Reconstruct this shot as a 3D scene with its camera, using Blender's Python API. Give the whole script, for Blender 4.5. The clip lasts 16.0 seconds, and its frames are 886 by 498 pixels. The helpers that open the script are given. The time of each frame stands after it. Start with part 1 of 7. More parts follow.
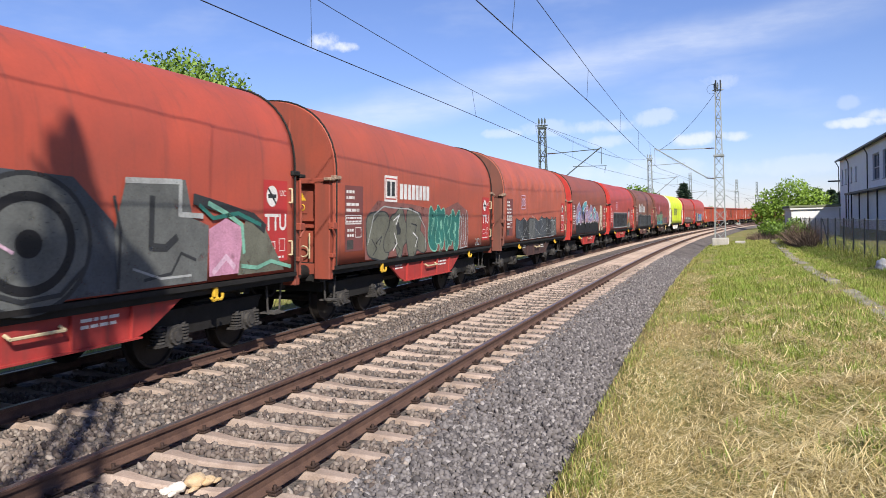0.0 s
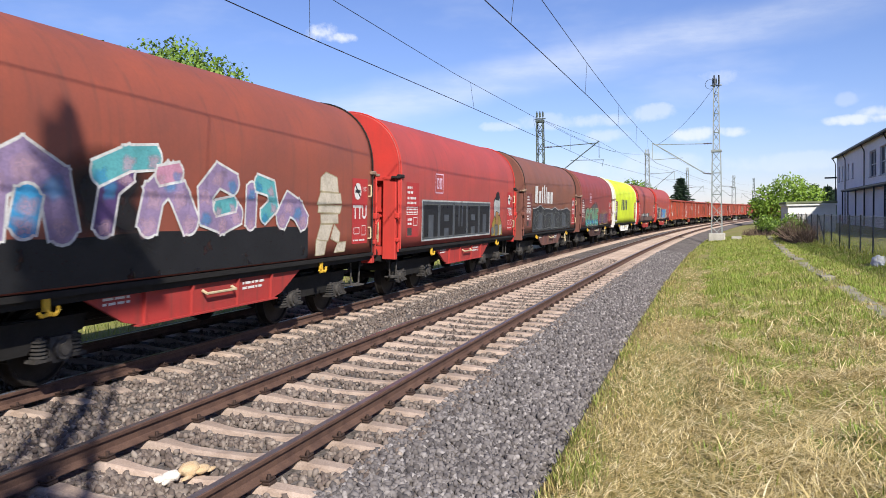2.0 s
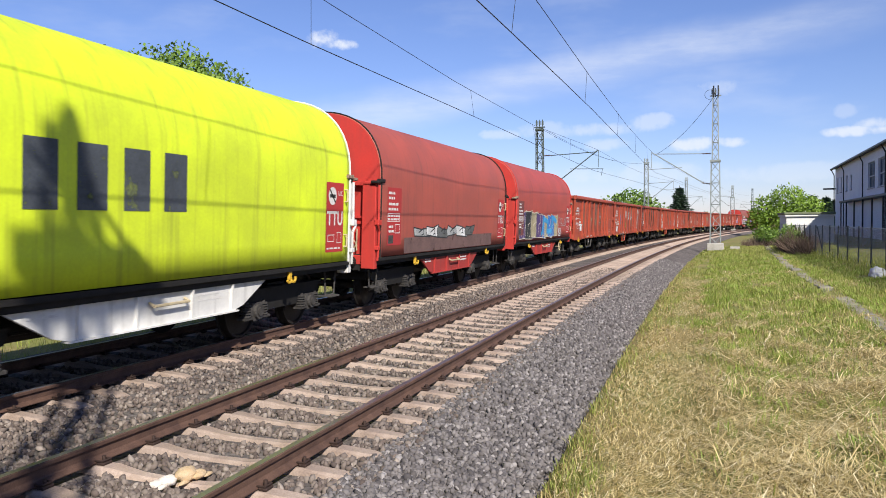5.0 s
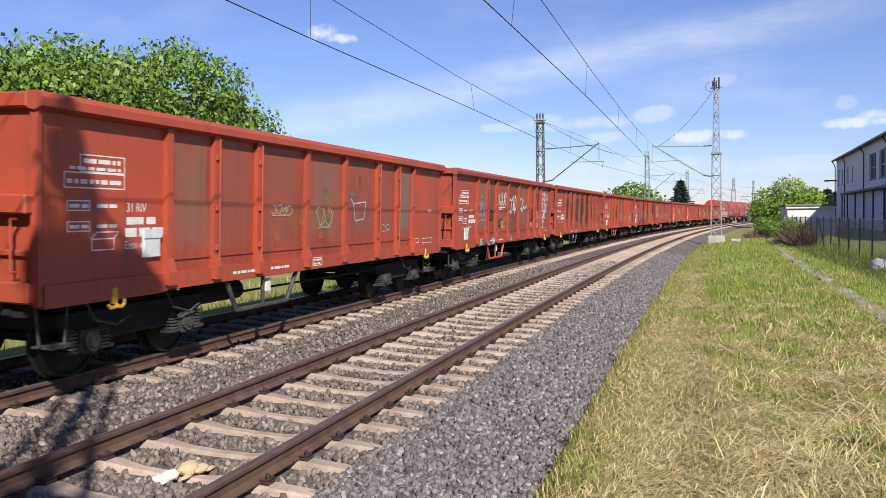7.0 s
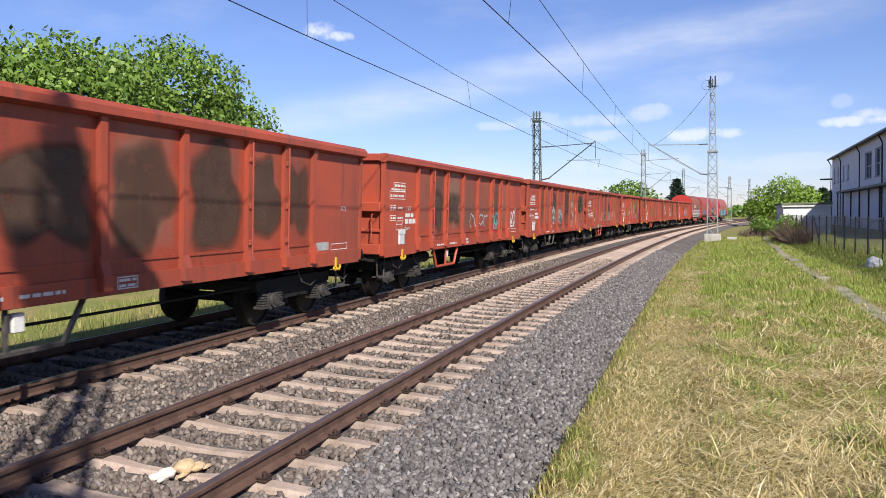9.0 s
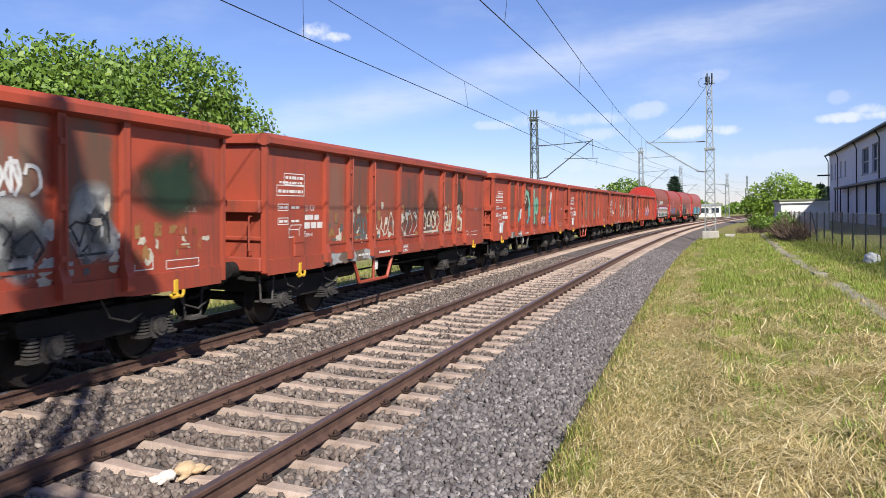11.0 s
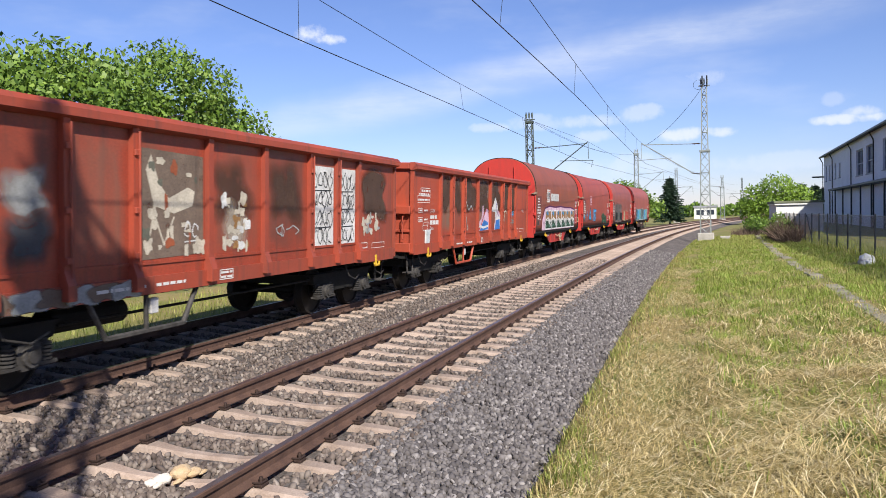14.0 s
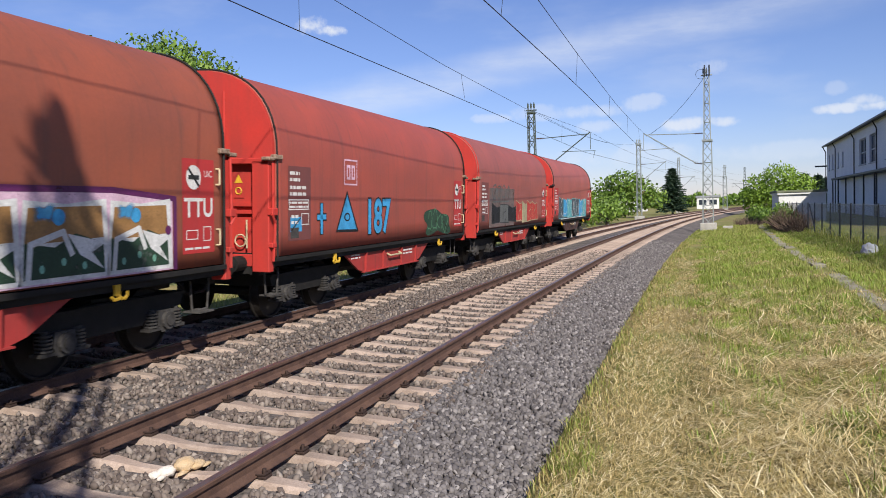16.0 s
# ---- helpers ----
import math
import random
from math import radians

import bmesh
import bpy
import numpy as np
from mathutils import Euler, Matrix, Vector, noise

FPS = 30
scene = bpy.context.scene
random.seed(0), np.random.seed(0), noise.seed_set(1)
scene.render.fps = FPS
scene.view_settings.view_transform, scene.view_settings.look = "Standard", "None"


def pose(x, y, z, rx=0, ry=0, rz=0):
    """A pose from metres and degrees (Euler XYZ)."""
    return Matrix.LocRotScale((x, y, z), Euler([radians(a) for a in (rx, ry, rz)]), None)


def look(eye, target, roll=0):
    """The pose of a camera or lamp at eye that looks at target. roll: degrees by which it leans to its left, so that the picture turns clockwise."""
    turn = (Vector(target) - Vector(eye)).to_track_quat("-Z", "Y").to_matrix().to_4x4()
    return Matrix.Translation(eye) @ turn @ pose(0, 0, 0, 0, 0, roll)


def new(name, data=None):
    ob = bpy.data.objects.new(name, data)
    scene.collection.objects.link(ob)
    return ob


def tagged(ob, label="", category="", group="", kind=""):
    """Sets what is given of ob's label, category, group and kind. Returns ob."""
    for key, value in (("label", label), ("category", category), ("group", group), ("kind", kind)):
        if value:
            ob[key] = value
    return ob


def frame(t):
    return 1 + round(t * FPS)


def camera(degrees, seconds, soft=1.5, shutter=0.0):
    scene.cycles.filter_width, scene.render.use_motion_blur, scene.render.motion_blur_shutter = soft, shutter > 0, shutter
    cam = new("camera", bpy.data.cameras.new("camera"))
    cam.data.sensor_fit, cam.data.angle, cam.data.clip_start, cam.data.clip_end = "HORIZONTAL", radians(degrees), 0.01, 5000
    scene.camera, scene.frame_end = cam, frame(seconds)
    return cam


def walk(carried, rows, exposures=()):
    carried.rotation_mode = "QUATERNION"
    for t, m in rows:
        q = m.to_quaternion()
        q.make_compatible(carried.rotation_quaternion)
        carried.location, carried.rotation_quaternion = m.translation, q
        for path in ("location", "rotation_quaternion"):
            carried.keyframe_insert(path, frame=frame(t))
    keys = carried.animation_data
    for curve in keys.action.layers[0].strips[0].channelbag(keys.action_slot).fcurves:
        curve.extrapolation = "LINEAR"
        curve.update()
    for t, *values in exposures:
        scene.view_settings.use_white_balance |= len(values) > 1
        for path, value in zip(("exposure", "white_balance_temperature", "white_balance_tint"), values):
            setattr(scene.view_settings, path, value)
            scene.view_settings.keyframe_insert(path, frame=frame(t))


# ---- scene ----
# ---------------------------------------------------------------- camera
cam = camera(59.02, 16.0, soft=0.9, shutter=0.06)
CAMERA_ROWS = [
    (0, pose(-0.0017, 0.0017, 1.8416, 88.170, 1.749, 18.498)),
    (0.5, pose(0.0015, 0.0019, 1.8392, 88.395, 1.661, 18.390)),
    (1, pose(-0.0004, 0.0046, 1.8379, 88.063, 1.446, 18.183)),
    (1.5, pose(-0.0026, 0.0081, 1.8345, 87.744, 1.271, 18.181)),
    (2, pose(-0.0019, 0.0069, 1.8315, 87.620, 1.138, 18.271)),
    (2.5, pose(0.0029, -0.0002, 1.8347, 87.965, 0.859, 18.437)),
    (3, pose(0.0009, 0.0005, 1.8347, 88.592, 0.636, 18.542)),
    (3.5, pose(-0.0072, -0.0060, 1.8377, 88.642, 0.823, 18.507)),
    (4, pose(-0.0012, -0.0018, 1.8295, 88.340, 0.496, 18.228)),
    (6.5, pose(-0.0059, -0.0080, 1.8298, 87.978, 0.776, 18.184)),
    (7, pose(-0.0003, -0.0025, 1.8278, 87.701, 0.871, 18.246)),
    (7.5, pose(-0.0009, 0.0001, 1.8274, 87.730, 0.603, 17.913)),
    (8, pose(-0.0038, -0.0036, 1.8256, 87.692, 0.485, 17.964)),
    (8.5, pose(-0.0057, -0.0015, 1.8270, 87.618, 0.631, 17.968)),
    (11, pose(-0.0059, -0.0042, 1.8274, 87.532, 1.348, 17.842)),
    (11.5, pose(0.0013, -0.0029, 1.8277, 87.855, 1.365, 17.687)),
    (12, pose(0.0126, 0.0135, 1.8417, 87.756, 1.322, 17.798)),
    (12.5, pose(0.0019, -0.0019, 1.8302, 87.535, 1.206, 17.780)),
    (13, pose(-0.0076, -0.0077, 1.8309, 87.436, 1.328, 17.460)),
    (13.5, pose(0.0082, 0.0040, 1.8298, 87.436, 1.506, 17.274)),
    (14, pose(-0.0040, -0.0048, 1.8285, 87.695, 1.464, 17.536)),
    (14.5, pose(-0.0025, -0.0026, 1.8281, 87.473, 1.370, 17.747)),
    (15, pose(0.0041, 0.0018, 1.8265, 87.414, 1.369, 17.876)),
    (15.5, pose(0.0036, 0.0011, 1.8337, 87.361, 1.614, 17.783)),
    (16, pose(0.0001, 0.0000, 1.8312, 87.061, 1.757, 17.698)),
]
# the clip's camera sets its exposure anew now and then
walk(cam, CAMERA_ROWS, [(0, 0.52), (3, 0.52), (4, 0.42), (6.5, 0.43), (7.5, 0.49), (11, 0.49), (15, 0.48), (16, 0.29)])

# ---------------------------------------------------------------- world and sun
SUN_EL, SUN_AZ = radians(36), radians(142.2)      # azimuth clockwise from +Y


def link(nt, a, b):
    nt.links.new(a, b)


def build_world():
    w = bpy.data.worlds.new("sky")
    scene.world = w
    w.use_nodes = True
    nt = w.node_tree
    nt.nodes.clear()
    n = nt.nodes.new
    out, bg = n("ShaderNodeOutputWorld"), n("ShaderNodeBackground")
    sky = n("ShaderNodeTexSky")
    sky.sky_type, sky.sun_disc = "NISHITA", False
    sky.sun_elevation, sky.sun_rotation = SUN_EL, SUN_AZ
    sky.air_density, sky.dust_density, sky.ozone_density = 1.0, 0.15, 4.0
    co = n("ShaderNodeTexCoord")

    def math_node(op, a, b=None, clamp=False):
        m = n("ShaderNodeMath")
        m.operation, m.use_clamp = op, clamp
        for i, v in enumerate((a, b)):
            if v is None:
                continue
            if isinstance(v, (int, float)):
                m.inputs[i].default_value = v
            else:
                link(nt, v, m.inputs[i])
        return m.outputs[0]

    def dot(v):
        m = n("ShaderNodeVectorMath")
        m.operation = "DOT_PRODUCT"
        link(nt, co.outputs["Generated"], m.inputs[0])
        m.inputs[1].default_value = v
        return m.outputs["Value"]

    def direction(az, el):
        a, e = radians(az), radians(el)
        return Vector((math.sin(a) * math.cos(e), math.cos(a) * math.cos(e), math.sin(e)))

    def ramp(value, lo, hi):
        m = n("ShaderNodeMapRange")
        m.interpolation_type = "SMOOTHSTEP"
        link(nt, value, m.inputs["Value"])
        m.inputs["From Min"].default_value, m.inputs["From Max"].default_value = lo, hi
        return m.outputs["Result"]

    def noise_tex(scale, detail, stretch=(1, 1, 1)):
        mp = n("ShaderNodeMapping")
        mp.inputs["Scale"].default_value = stretch
        link(nt, co.outputs["Generated"], mp.inputs["Vector"])
        t = n("ShaderNodeTexNoise")
        t.inputs["Scale"].default_value, t.inputs["Detail"].default_value = scale, detail
        t.inputs["Roughness"].default_value = 0.6
        link(nt, mp.outputs[0], t.inputs["Vector"])
        return t.outputs["Fac"]

    fine, soft_noise = noise_tex(26, 5), noise_tex(7, 4)
    # long cirrus streak: a band about a great circle through two directions
    a, b = direction(-24.8, 7.7), direction(3.0, 12.3)
    pole = a.cross(b).normalized()
    mid = (a + b).normalized()
    off = math_node("ABSOLUTE", math_node("ADD", dot(pole), math_node("MULTIPLY", math_node("SUBTRACT", soft_noise, 0.5), 0.03)))
    band = math_node("SUBTRACT", 1.0, ramp(off, 0.0, 0.038))
    wisps = ramp(noise_tex(9, 6, (1, 1, 4.5)), 0.32, 0.72)
    band = math_node("MULTIPLY", band, math_node("ADD", 0.55, math_node("MULTIPLY", wisps, 0.7)))
    band = math_node("MULTIPLY", band, ramp(dot(mid), 0.90, 0.985))
    band = math_node("MULTIPLY", band, math_node("ADD", 0.35, math_node("MULTIPLY", soft_noise, 0.5)))
    cover = math_node("MULTIPLY", band, 0.68)
    # cumulus puffs: azimuth, elevation, half width, half height, strength (degrees)
    for az, el, wide, high, strength in PUFFS:
        d = direction(az, el)
        right = Vector((d.y, -d.x, 0)).normalized()
        up = right.cross(d)
        px = math_node("DIVIDE", dot(right), math.tan(radians(wide)))
        pz = math_node("DIVIDE", dot(up), math.tan(radians(high)))
        r2 = math_node("ADD", math_node("MULTIPLY", px, px), math_node("MULTIPLY", pz, pz))
        r2 = math_node("ADD", r2, math_node("MULTIPLY", math_node("SUBTRACT", fine, 0.5), 4.0))
        puff = math_node("SUBTRACT", 1.0, ramp(r2, 0.0, 1.2))
        puff = math_node("MULTIPLY", puff, ramp(dot(d), 0.9, 0.95))
        cover = math_node("MAXIMUM", cover, math_node("MULTIPLY", puff, strength))
    # thin haze veils all over
    veil = math_node("MULTIPLY", ramp(noise_tex(3.2, 5, (1, 1, 3)), 0.5, 0.8), 0.22)
    cover = math_node("MAXIMUM", cover, veil, True)
    mix = n("ShaderNodeMix")
    mix.data_type = "RGBA"
    link(nt, cover, mix.inputs["Factor"])
    tint = n("ShaderNodeMix")
    tint.data_type, tint.blend_type = "RGBA", "MULTIPLY"
    tint.inputs["Factor"].default_value = 1.0
    link(nt, sky.outputs[0], tint.inputs["A"])
    tint.inputs["B"].default_value = (0.98, 0.95, 1.24, 1)
    link(nt, tint.outputs["Result"], mix.inputs["A"])
    mix.inputs["B"].default_value = (8.4, 8.8, 9.6, 1)
    link(nt, mix.outputs["Result"], bg.inputs["Color"])
    bg.inputs["Strength"].default_value = SKY_STRENGTH
    link(nt, bg.outputs[0], out.inputs["Surface"])


SKY_STRENGTH = 0.08
PUFFS = [(-26.5, 13.05, 1.3, 0.75, 1.0), (-25.8, 12.8, 1.3, 0.5, 1.0), (-0.6, 5.35, 1.7, 0.5, 0.75), (1.8, 5.4, 1.3, 0.42, 0.7), (-6.7, 6.65, 2.6, 0.55, 0.42), (-6.4, 5.5, 1.6, 0.5, 0.4), (-3.4, 7.0, 1.6, 0.6, 0.42),
         (-13.8, 6.4, 1.6, 0.4, 0.4), (1.1, 9.1, 1.6, 0.7, 0.35), (9.9, 5.7, 2.4, 0.4, 0.75), (10.6, 6.1, 1.2, 0.45, 0.6), (9.0, 7.0, 0.8, 0.5, 0.25), (-10.5, 6.6, 2.4, 0.6, 0.3), (-4.0, 3.4, 6.0, 0.8, 0.3), (7.0, 3.2, 6.0, 0.7, 0.25)]
build_world()
sun_data = bpy.data.lights.new("sun", "SUN")
sun_data.energy, sun_data.angle, sun_data.color = 5.8, radians(0.53), (1.0, 0.95, 0.87)
sun = new("sun", sun_data)
sun.matrix_world = look((0, 0, 0), (-math.sin(SUN_AZ) * math.cos(SUN_EL), -math.cos(SUN_AZ) * math.cos(SUN_EL), -math.sin(SUN_EL)))
SHADOW_MAST, SHADOW_TOP = (1.0, -2.8, -0.4), 11.3

# ---------------------------------------------------------------- helpers


def part(name, bm, material, parent=None, label="", smooth=False):
    """One mesh object from a bmesh, under its thing or part."""
    me = bpy.data.meshes.new(name)
    bm.to_mesh(me)
    bm.free()
    return part_of_mesh(name, me, material, parent, label, smooth)


def part_of_mesh(name, me, material, parent=None, label="", smooth=False):
    if material is not None and not me.materials:
        for m in (material if isinstance(material, (list, tuple)) else [material]):
            me.materials.append(m)
    if smooth:
        me.shade_smooth()
    ob = new(name, me)
    if parent is not None:
        ob.parent = parent
    if label:
        tagged(ob, label)
    return ob


def box(bm, x0, x1, y0, y1, z0, z1, bevel=0.0):
    """Adds a box, bevelled if asked."""
    made = bmesh.ops.create_cube(bm, size=1.0)["verts"]
    for v in made:
        v.co = Vector((x0 + (v.co.x + 0.5) * (x1 - x0), y0 + (v.co.y + 0.5) * (y1 - y0), z0 + (v.co.z + 0.5) * (z1 - z0)))
    if bevel:
        edges = {e for v in made for e in v.link_edges}
        bmesh.ops.bevel(bm, geom=list(edges), offset=bevel, segments=1, affect="EDGES", profile=0.5)
    return bm


def boxes(*items, bevel=0.0):
    bm = bmesh.new()
    for it in items:
        box(bm, *it, bevel=bevel)
    return bm


def rod(bm, a, b, r, sides=6, r2=None):
    """Adds a rod from a to b."""
    a, b = Vector(a), Vector(b)
    d = b - a
    m = Matrix.Translation((a + b) / 2) @ d.to_track_quat("Z", "Y").to_matrix().to_4x4()
    bmesh.ops.create_cone(bm, cap_ends=True, segments=sides, radius1=r, radius2=r if r2 is None else r2, depth=d.length, matrix=m)
    return bm


def tube(bm, points, r, sides=6):
    """Adds a bent rod through the points."""
    for a, b in zip(points, points[1:]):
        rod(bm, a, b, r, sides)
    return bm


def prism(bm, outline, axis, lo, hi):
    """Adds a prism: an outline of (a, b) pairs, pushed along the axis x, y or z from lo to hi."""
    def at(a, b, c):
        return {"x": (c, a, b), "y": (a, c, b), "z": (a, b, c)}[axis]
    low = [bm.verts.new(at(a, b, lo)) for a, b in outline]
    high = [bm.verts.new(at(a, b, hi)) for a, b in outline]
    n = len(outline)
    faces = [bm.faces.new(low), bm.faces.new(list(reversed(high)))]
    for i in range(n):
        faces.append(bm.faces.new((low[(i + 1) % n], low[i], high[i], high[(i + 1) % n])))
    bmesh.ops.recalc_face_normals(bm, faces=faces)
    return bm


def ring(bm, centre, r, thick, axis="x", sides=16):
    """Adds a ring of square section round an axis."""
    c = Vector(centre)
    u, v = {"x": (Vector((0, 1, 0)), Vector((0, 0, 1))), "y": (Vector((1, 0, 0)), Vector((0, 0, 1)))}[axis]
    pts = [c + r * (math.cos(t) * u + math.sin(t) * v) for t in np.linspace(0, 2 * math.pi, sides + 1)]
    return tube(bm, pts, thick, 4)


# the line's plan: straight, then a bend to the right
BEND_FROM, BEND_K, CANT = 8.12, 1.005e-3, radians(2.42)
TRACK_1, TRACK_2 = -3.986, -7.965


def bend(y):
    y = min(max(y, BEND_FROM), 400.0) - BEND_FROM
    return y * y * BEND_K / 2


def heading(y):
    return math.atan(BEND_K * (min(max(y, BEND_FROM), 400.0) - BEND_FROM))


def plan(off, y, z=0.0):
    """The place that lies off metres to the right of the reference line, y metres along it."""
    h = heading(y)
    extra = max(0.0, y - 400.0)
    return Vector((bend(y) + extra * math.sin(h) + off * math.cos(h), y - extra + extra * math.cos(h) - off * math.sin(h), z))


def on_track(centre, y):
    """The pose of a vehicle's origin on a track: at rail level, turned and tilted with the rails."""
    p = plan(centre, y, 0.75 * math.sin(CANT))
    return Matrix.Translation(p) @ Matrix.Rotation(-heading(y), 4, "Z") @ Matrix.Rotation(CANT, 4, "Y")

# ---------------------------------------------------------------- materials


def material(name, colour, dark=None, rough=0.7, metal=0.0, scale=3.0, grain=40.0, bump=0.1, streak=False, dirt=None, dirt_amount=0.35, coords="Object", per_object=0.0, contrast=(0.35, 0.7), gloss=0.3, speckle=0.3):
    """A surface with large stains, fine grain, relief, and rain streaks if asked."""
    m = bpy.data.materials.new(name)
    m.use_nodes = True
    nt = m.node_tree
    n = nt.nodes.new
    bsdf = nt.nodes["Principled BSDF"]
    co = n("ShaderNodeTexCoord")
    dark = dark or tuple(c * 0.6 for c in colour)

    def tex(s, detail, stretch=(1, 1, 1)):
        mp = n("ShaderNodeMapping")
        mp.inputs["Scale"].default_value = stretch
        link(nt, co.outputs[coords], mp.inputs["Vector"])
        t = n("ShaderNodeTexNoise")
        t.inputs["Scale"].default_value, t.inputs["Detail"].default_value, t.inputs["Roughness"].default_value = s, detail, 0.62
        link(nt, mp.outputs[0], t.inputs["Vector"])
        return t.outputs["Fac"]

    def ramp(v, lo, hi):
        r = n("ShaderNodeMapRange")
        link(nt, v, r.inputs["Value"])
        r.inputs["From Min"].default_value, r.inputs["From Max"].default_value = lo, hi
        return r.outputs["Result"]

    def mix(f, a, b, mode="MIX"):
        x = n("ShaderNodeMix")
        x.data_type, x.blend_type = "RGBA", mode
        for sock, v in (("Factor", f), ("A", a), ("B", b)):
            if isinstance(v, (int, float)):
                x.inputs[sock].default_value = v
            elif isinstance(v, tuple):
                x.inputs[sock].default_value = (*v, 1)
            else:
                link(nt, v, x.inputs[sock])
        return x.outputs["Result"]

    col = mix(ramp(tex(scale, 5), *contrast), dark, colour)
    fine = tex(grain, 4)
    col = mix(ramp(fine, 0.3, 0.7), mix(speckle, col, (0, 0, 0)), col)
    if streak:
        s = ramp(tex(2.2, 4, (1, 3.0, 0.12)), 0.52, 0.72)
        x = n("ShaderNodeMath")
        x.operation = "MULTIPLY"
        link(nt, s, x.inputs[0])
        x.inputs[1].default_value = dirt_amount
        col = mix(x.outputs[0], col, dirt or (0.05, 0.035, 0.03))
    if per_object:
        info = n("ShaderNodeObjectInfo")
        hsv = n("ShaderNodeHueSaturation")
        r = n("ShaderNodeMapRange")
        link(nt, info.outputs["Random"], r.inputs["Value"])
        r.inputs["To Min"].default_value, r.inputs["To Max"].default_value = 1 - per_object, 1 + per_object
        link(nt, r.outputs["Result"], hsv.inputs["Value"])
        link(nt, col, hsv.inputs["Color"])
        col = hsv.outputs["Color"]
    link(nt, col, bsdf.inputs["Base Color"])
    bsdf.inputs["Roughness"].default_value, bsdf.inputs["Metallic"].default_value = rough, metal
    bsdf.inputs["Specular IOR Level"].default_value = gloss
    if bump:
        b = n("ShaderNodeBump")
        b.inputs["Strength"].default_value, b.inputs["Distance"].default_value = bump, 0.02
        link(nt, fine, b.inputs["Height"])
        link(nt, b.outputs[0], bsdf.inputs["Normal"])
    return m


def island_material(name, colours, rough=0.8, translucent=0.0):
    """Varies its colour from island to island of one mesh."""
    m = bpy.data.materials.new(name)
    m.use_nodes = True
    nt = m.node_tree
    geo = nt.nodes.new("ShaderNodeNewGeometry")
    cr = nt.nodes.new("ShaderNodeValToRGB")
    els = cr.color_ramp.elements
    while len(els) < len(colours):
        els.new(0.5)
    for i, c in enumerate(colours):
        els[i].position, els[i].color = i / max(1, len(colours) - 1), (*c, 1)
    link(nt, geo.outputs["Random Per Island"], cr.inputs[0])
    b = nt.nodes["Principled BSDF"]
    link(nt, cr.outputs[0], b.inputs["Base Color"])
    b.inputs["Roughness"].default_value = rough
    if translucent:
        tr, mx = nt.nodes.new("ShaderNodeBsdfTranslucent"), nt.nodes.new("ShaderNodeMixShader")
        link(nt, cr.outputs[0], tr.inputs["Color"])
        mx.inputs[0].default_value = translucent
        link(nt, b.outputs[0], mx.inputs[1])
        link(nt, tr.outputs[0], mx.inputs[2])
        link(nt, mx.outputs[0], nt.nodes["Material Output"].inputs["Surface"])
    return m


GRASS = material("grass_ground", (0.19, 0.20, 0.05), (0.30, 0.23, 0.095), 0.95, scale=0.35, grain=14, bump=0.6, contrast=(0.36, 0.56))
BALLAST = material("ballast", (0.24, 0.205, 0.185), (0.13, 0.11, 0.10), 0.95, scale=1.1, grain=21, bump=1.0, speckle=0.75)
STONE = island_material("ballast_stone", [(0.045, 0.039, 0.039), (0.105, 0.093, 0.092), (0.165, 0.147, 0.141), (0.07, 0.06, 0.057), (0.27, 0.245, 0.235)], 0.9)
STONE_RUST = island_material("rusty_ballast_stone", [(0.06, 0.044, 0.037), (0.125, 0.095, 0.078), (0.185, 0.15, 0.125), (0.09, 0.066, 0.055), (0.27, 0.225, 0.19)], 0.9)
CONCRETE = material("sleeper_concrete", (0.46, 0.36, 0.295), (0.31, 0.23, 0.18), 0.9, scale=4, grain=60, bump=0.25, per_object=0.14)
RUST = material("rusty_rail", (0.15, 0.085, 0.06), (0.09, 0.05, 0.038), 0.8, 0.2, scale=5, grain=70, bump=0.2)
RAIL_TOP = material("worn_rail_top", (0.42, 0.40, 0.38), (0.26, 0.22, 0.2), 0.38, 0.85, scale=2, grain=50, bump=0.05)
CLIP = material("rail_clip_steel", (0.08, 0.05, 0.04), None, 0.7, 0.4, 8, 60, 0.1)
BLACK = material("grimy_black_steel", (0.022, 0.020, 0.019), (0.012, 0.011, 0.010), 0.75, 0.2, 4, 40, 0.2)
GRIME = material("dusty_grey_steel", (0.10, 0.092, 0.086), (0.035, 0.031, 0.028), 0.8, 0.2, 5, 50, 0.2)
WHEEL = material("wheel_steel", (0.035, 0.03, 0.027), None, 0.6, 0.5, 5, 50, 0.1)
GALV = material("galvanised_steel", (0.36, 0.38, 0.38), (0.24, 0.27, 0.25), 0.6, 0.3, 3, 50, 0.1)
GREENMAST = material("weathered_green_steel", (0.10, 0.125, 0.11), (0.07, 0.085, 0.075), 0.7, 0.2, 3, 50, 0.1)
WIRE = material("dark_copper_wire", (0.03, 0.032, 0.036), None, 0.6, 0.5, 3, 30, 0.0)
PORCELAIN = material("brown_insulator", (0.10, 0.05, 0.03), None, 0.3, 0, 3, 30, 0.0)
WHITE = material("white_lettering", (0.72, 0.70, 0.67), (0.58, 0.55, 0.52), 0.7, 0, 6, 60, 0.02)
YELLOW = material("yellow_paint", (0.70, 0.42, 0.03), (0.5, 0.3, 0.03), 0.6, 0, 8, 60, 0.05)
PLATE = material("white_plate", (0.62, 0.64, 0.64), (0.5, 0.5, 0.5), 0.5, 0, 8, 60, 0.02)
BARK = material("bark", (0.13, 0.10, 0.075), None, 0.95, 0, 4, 30, 0.6)
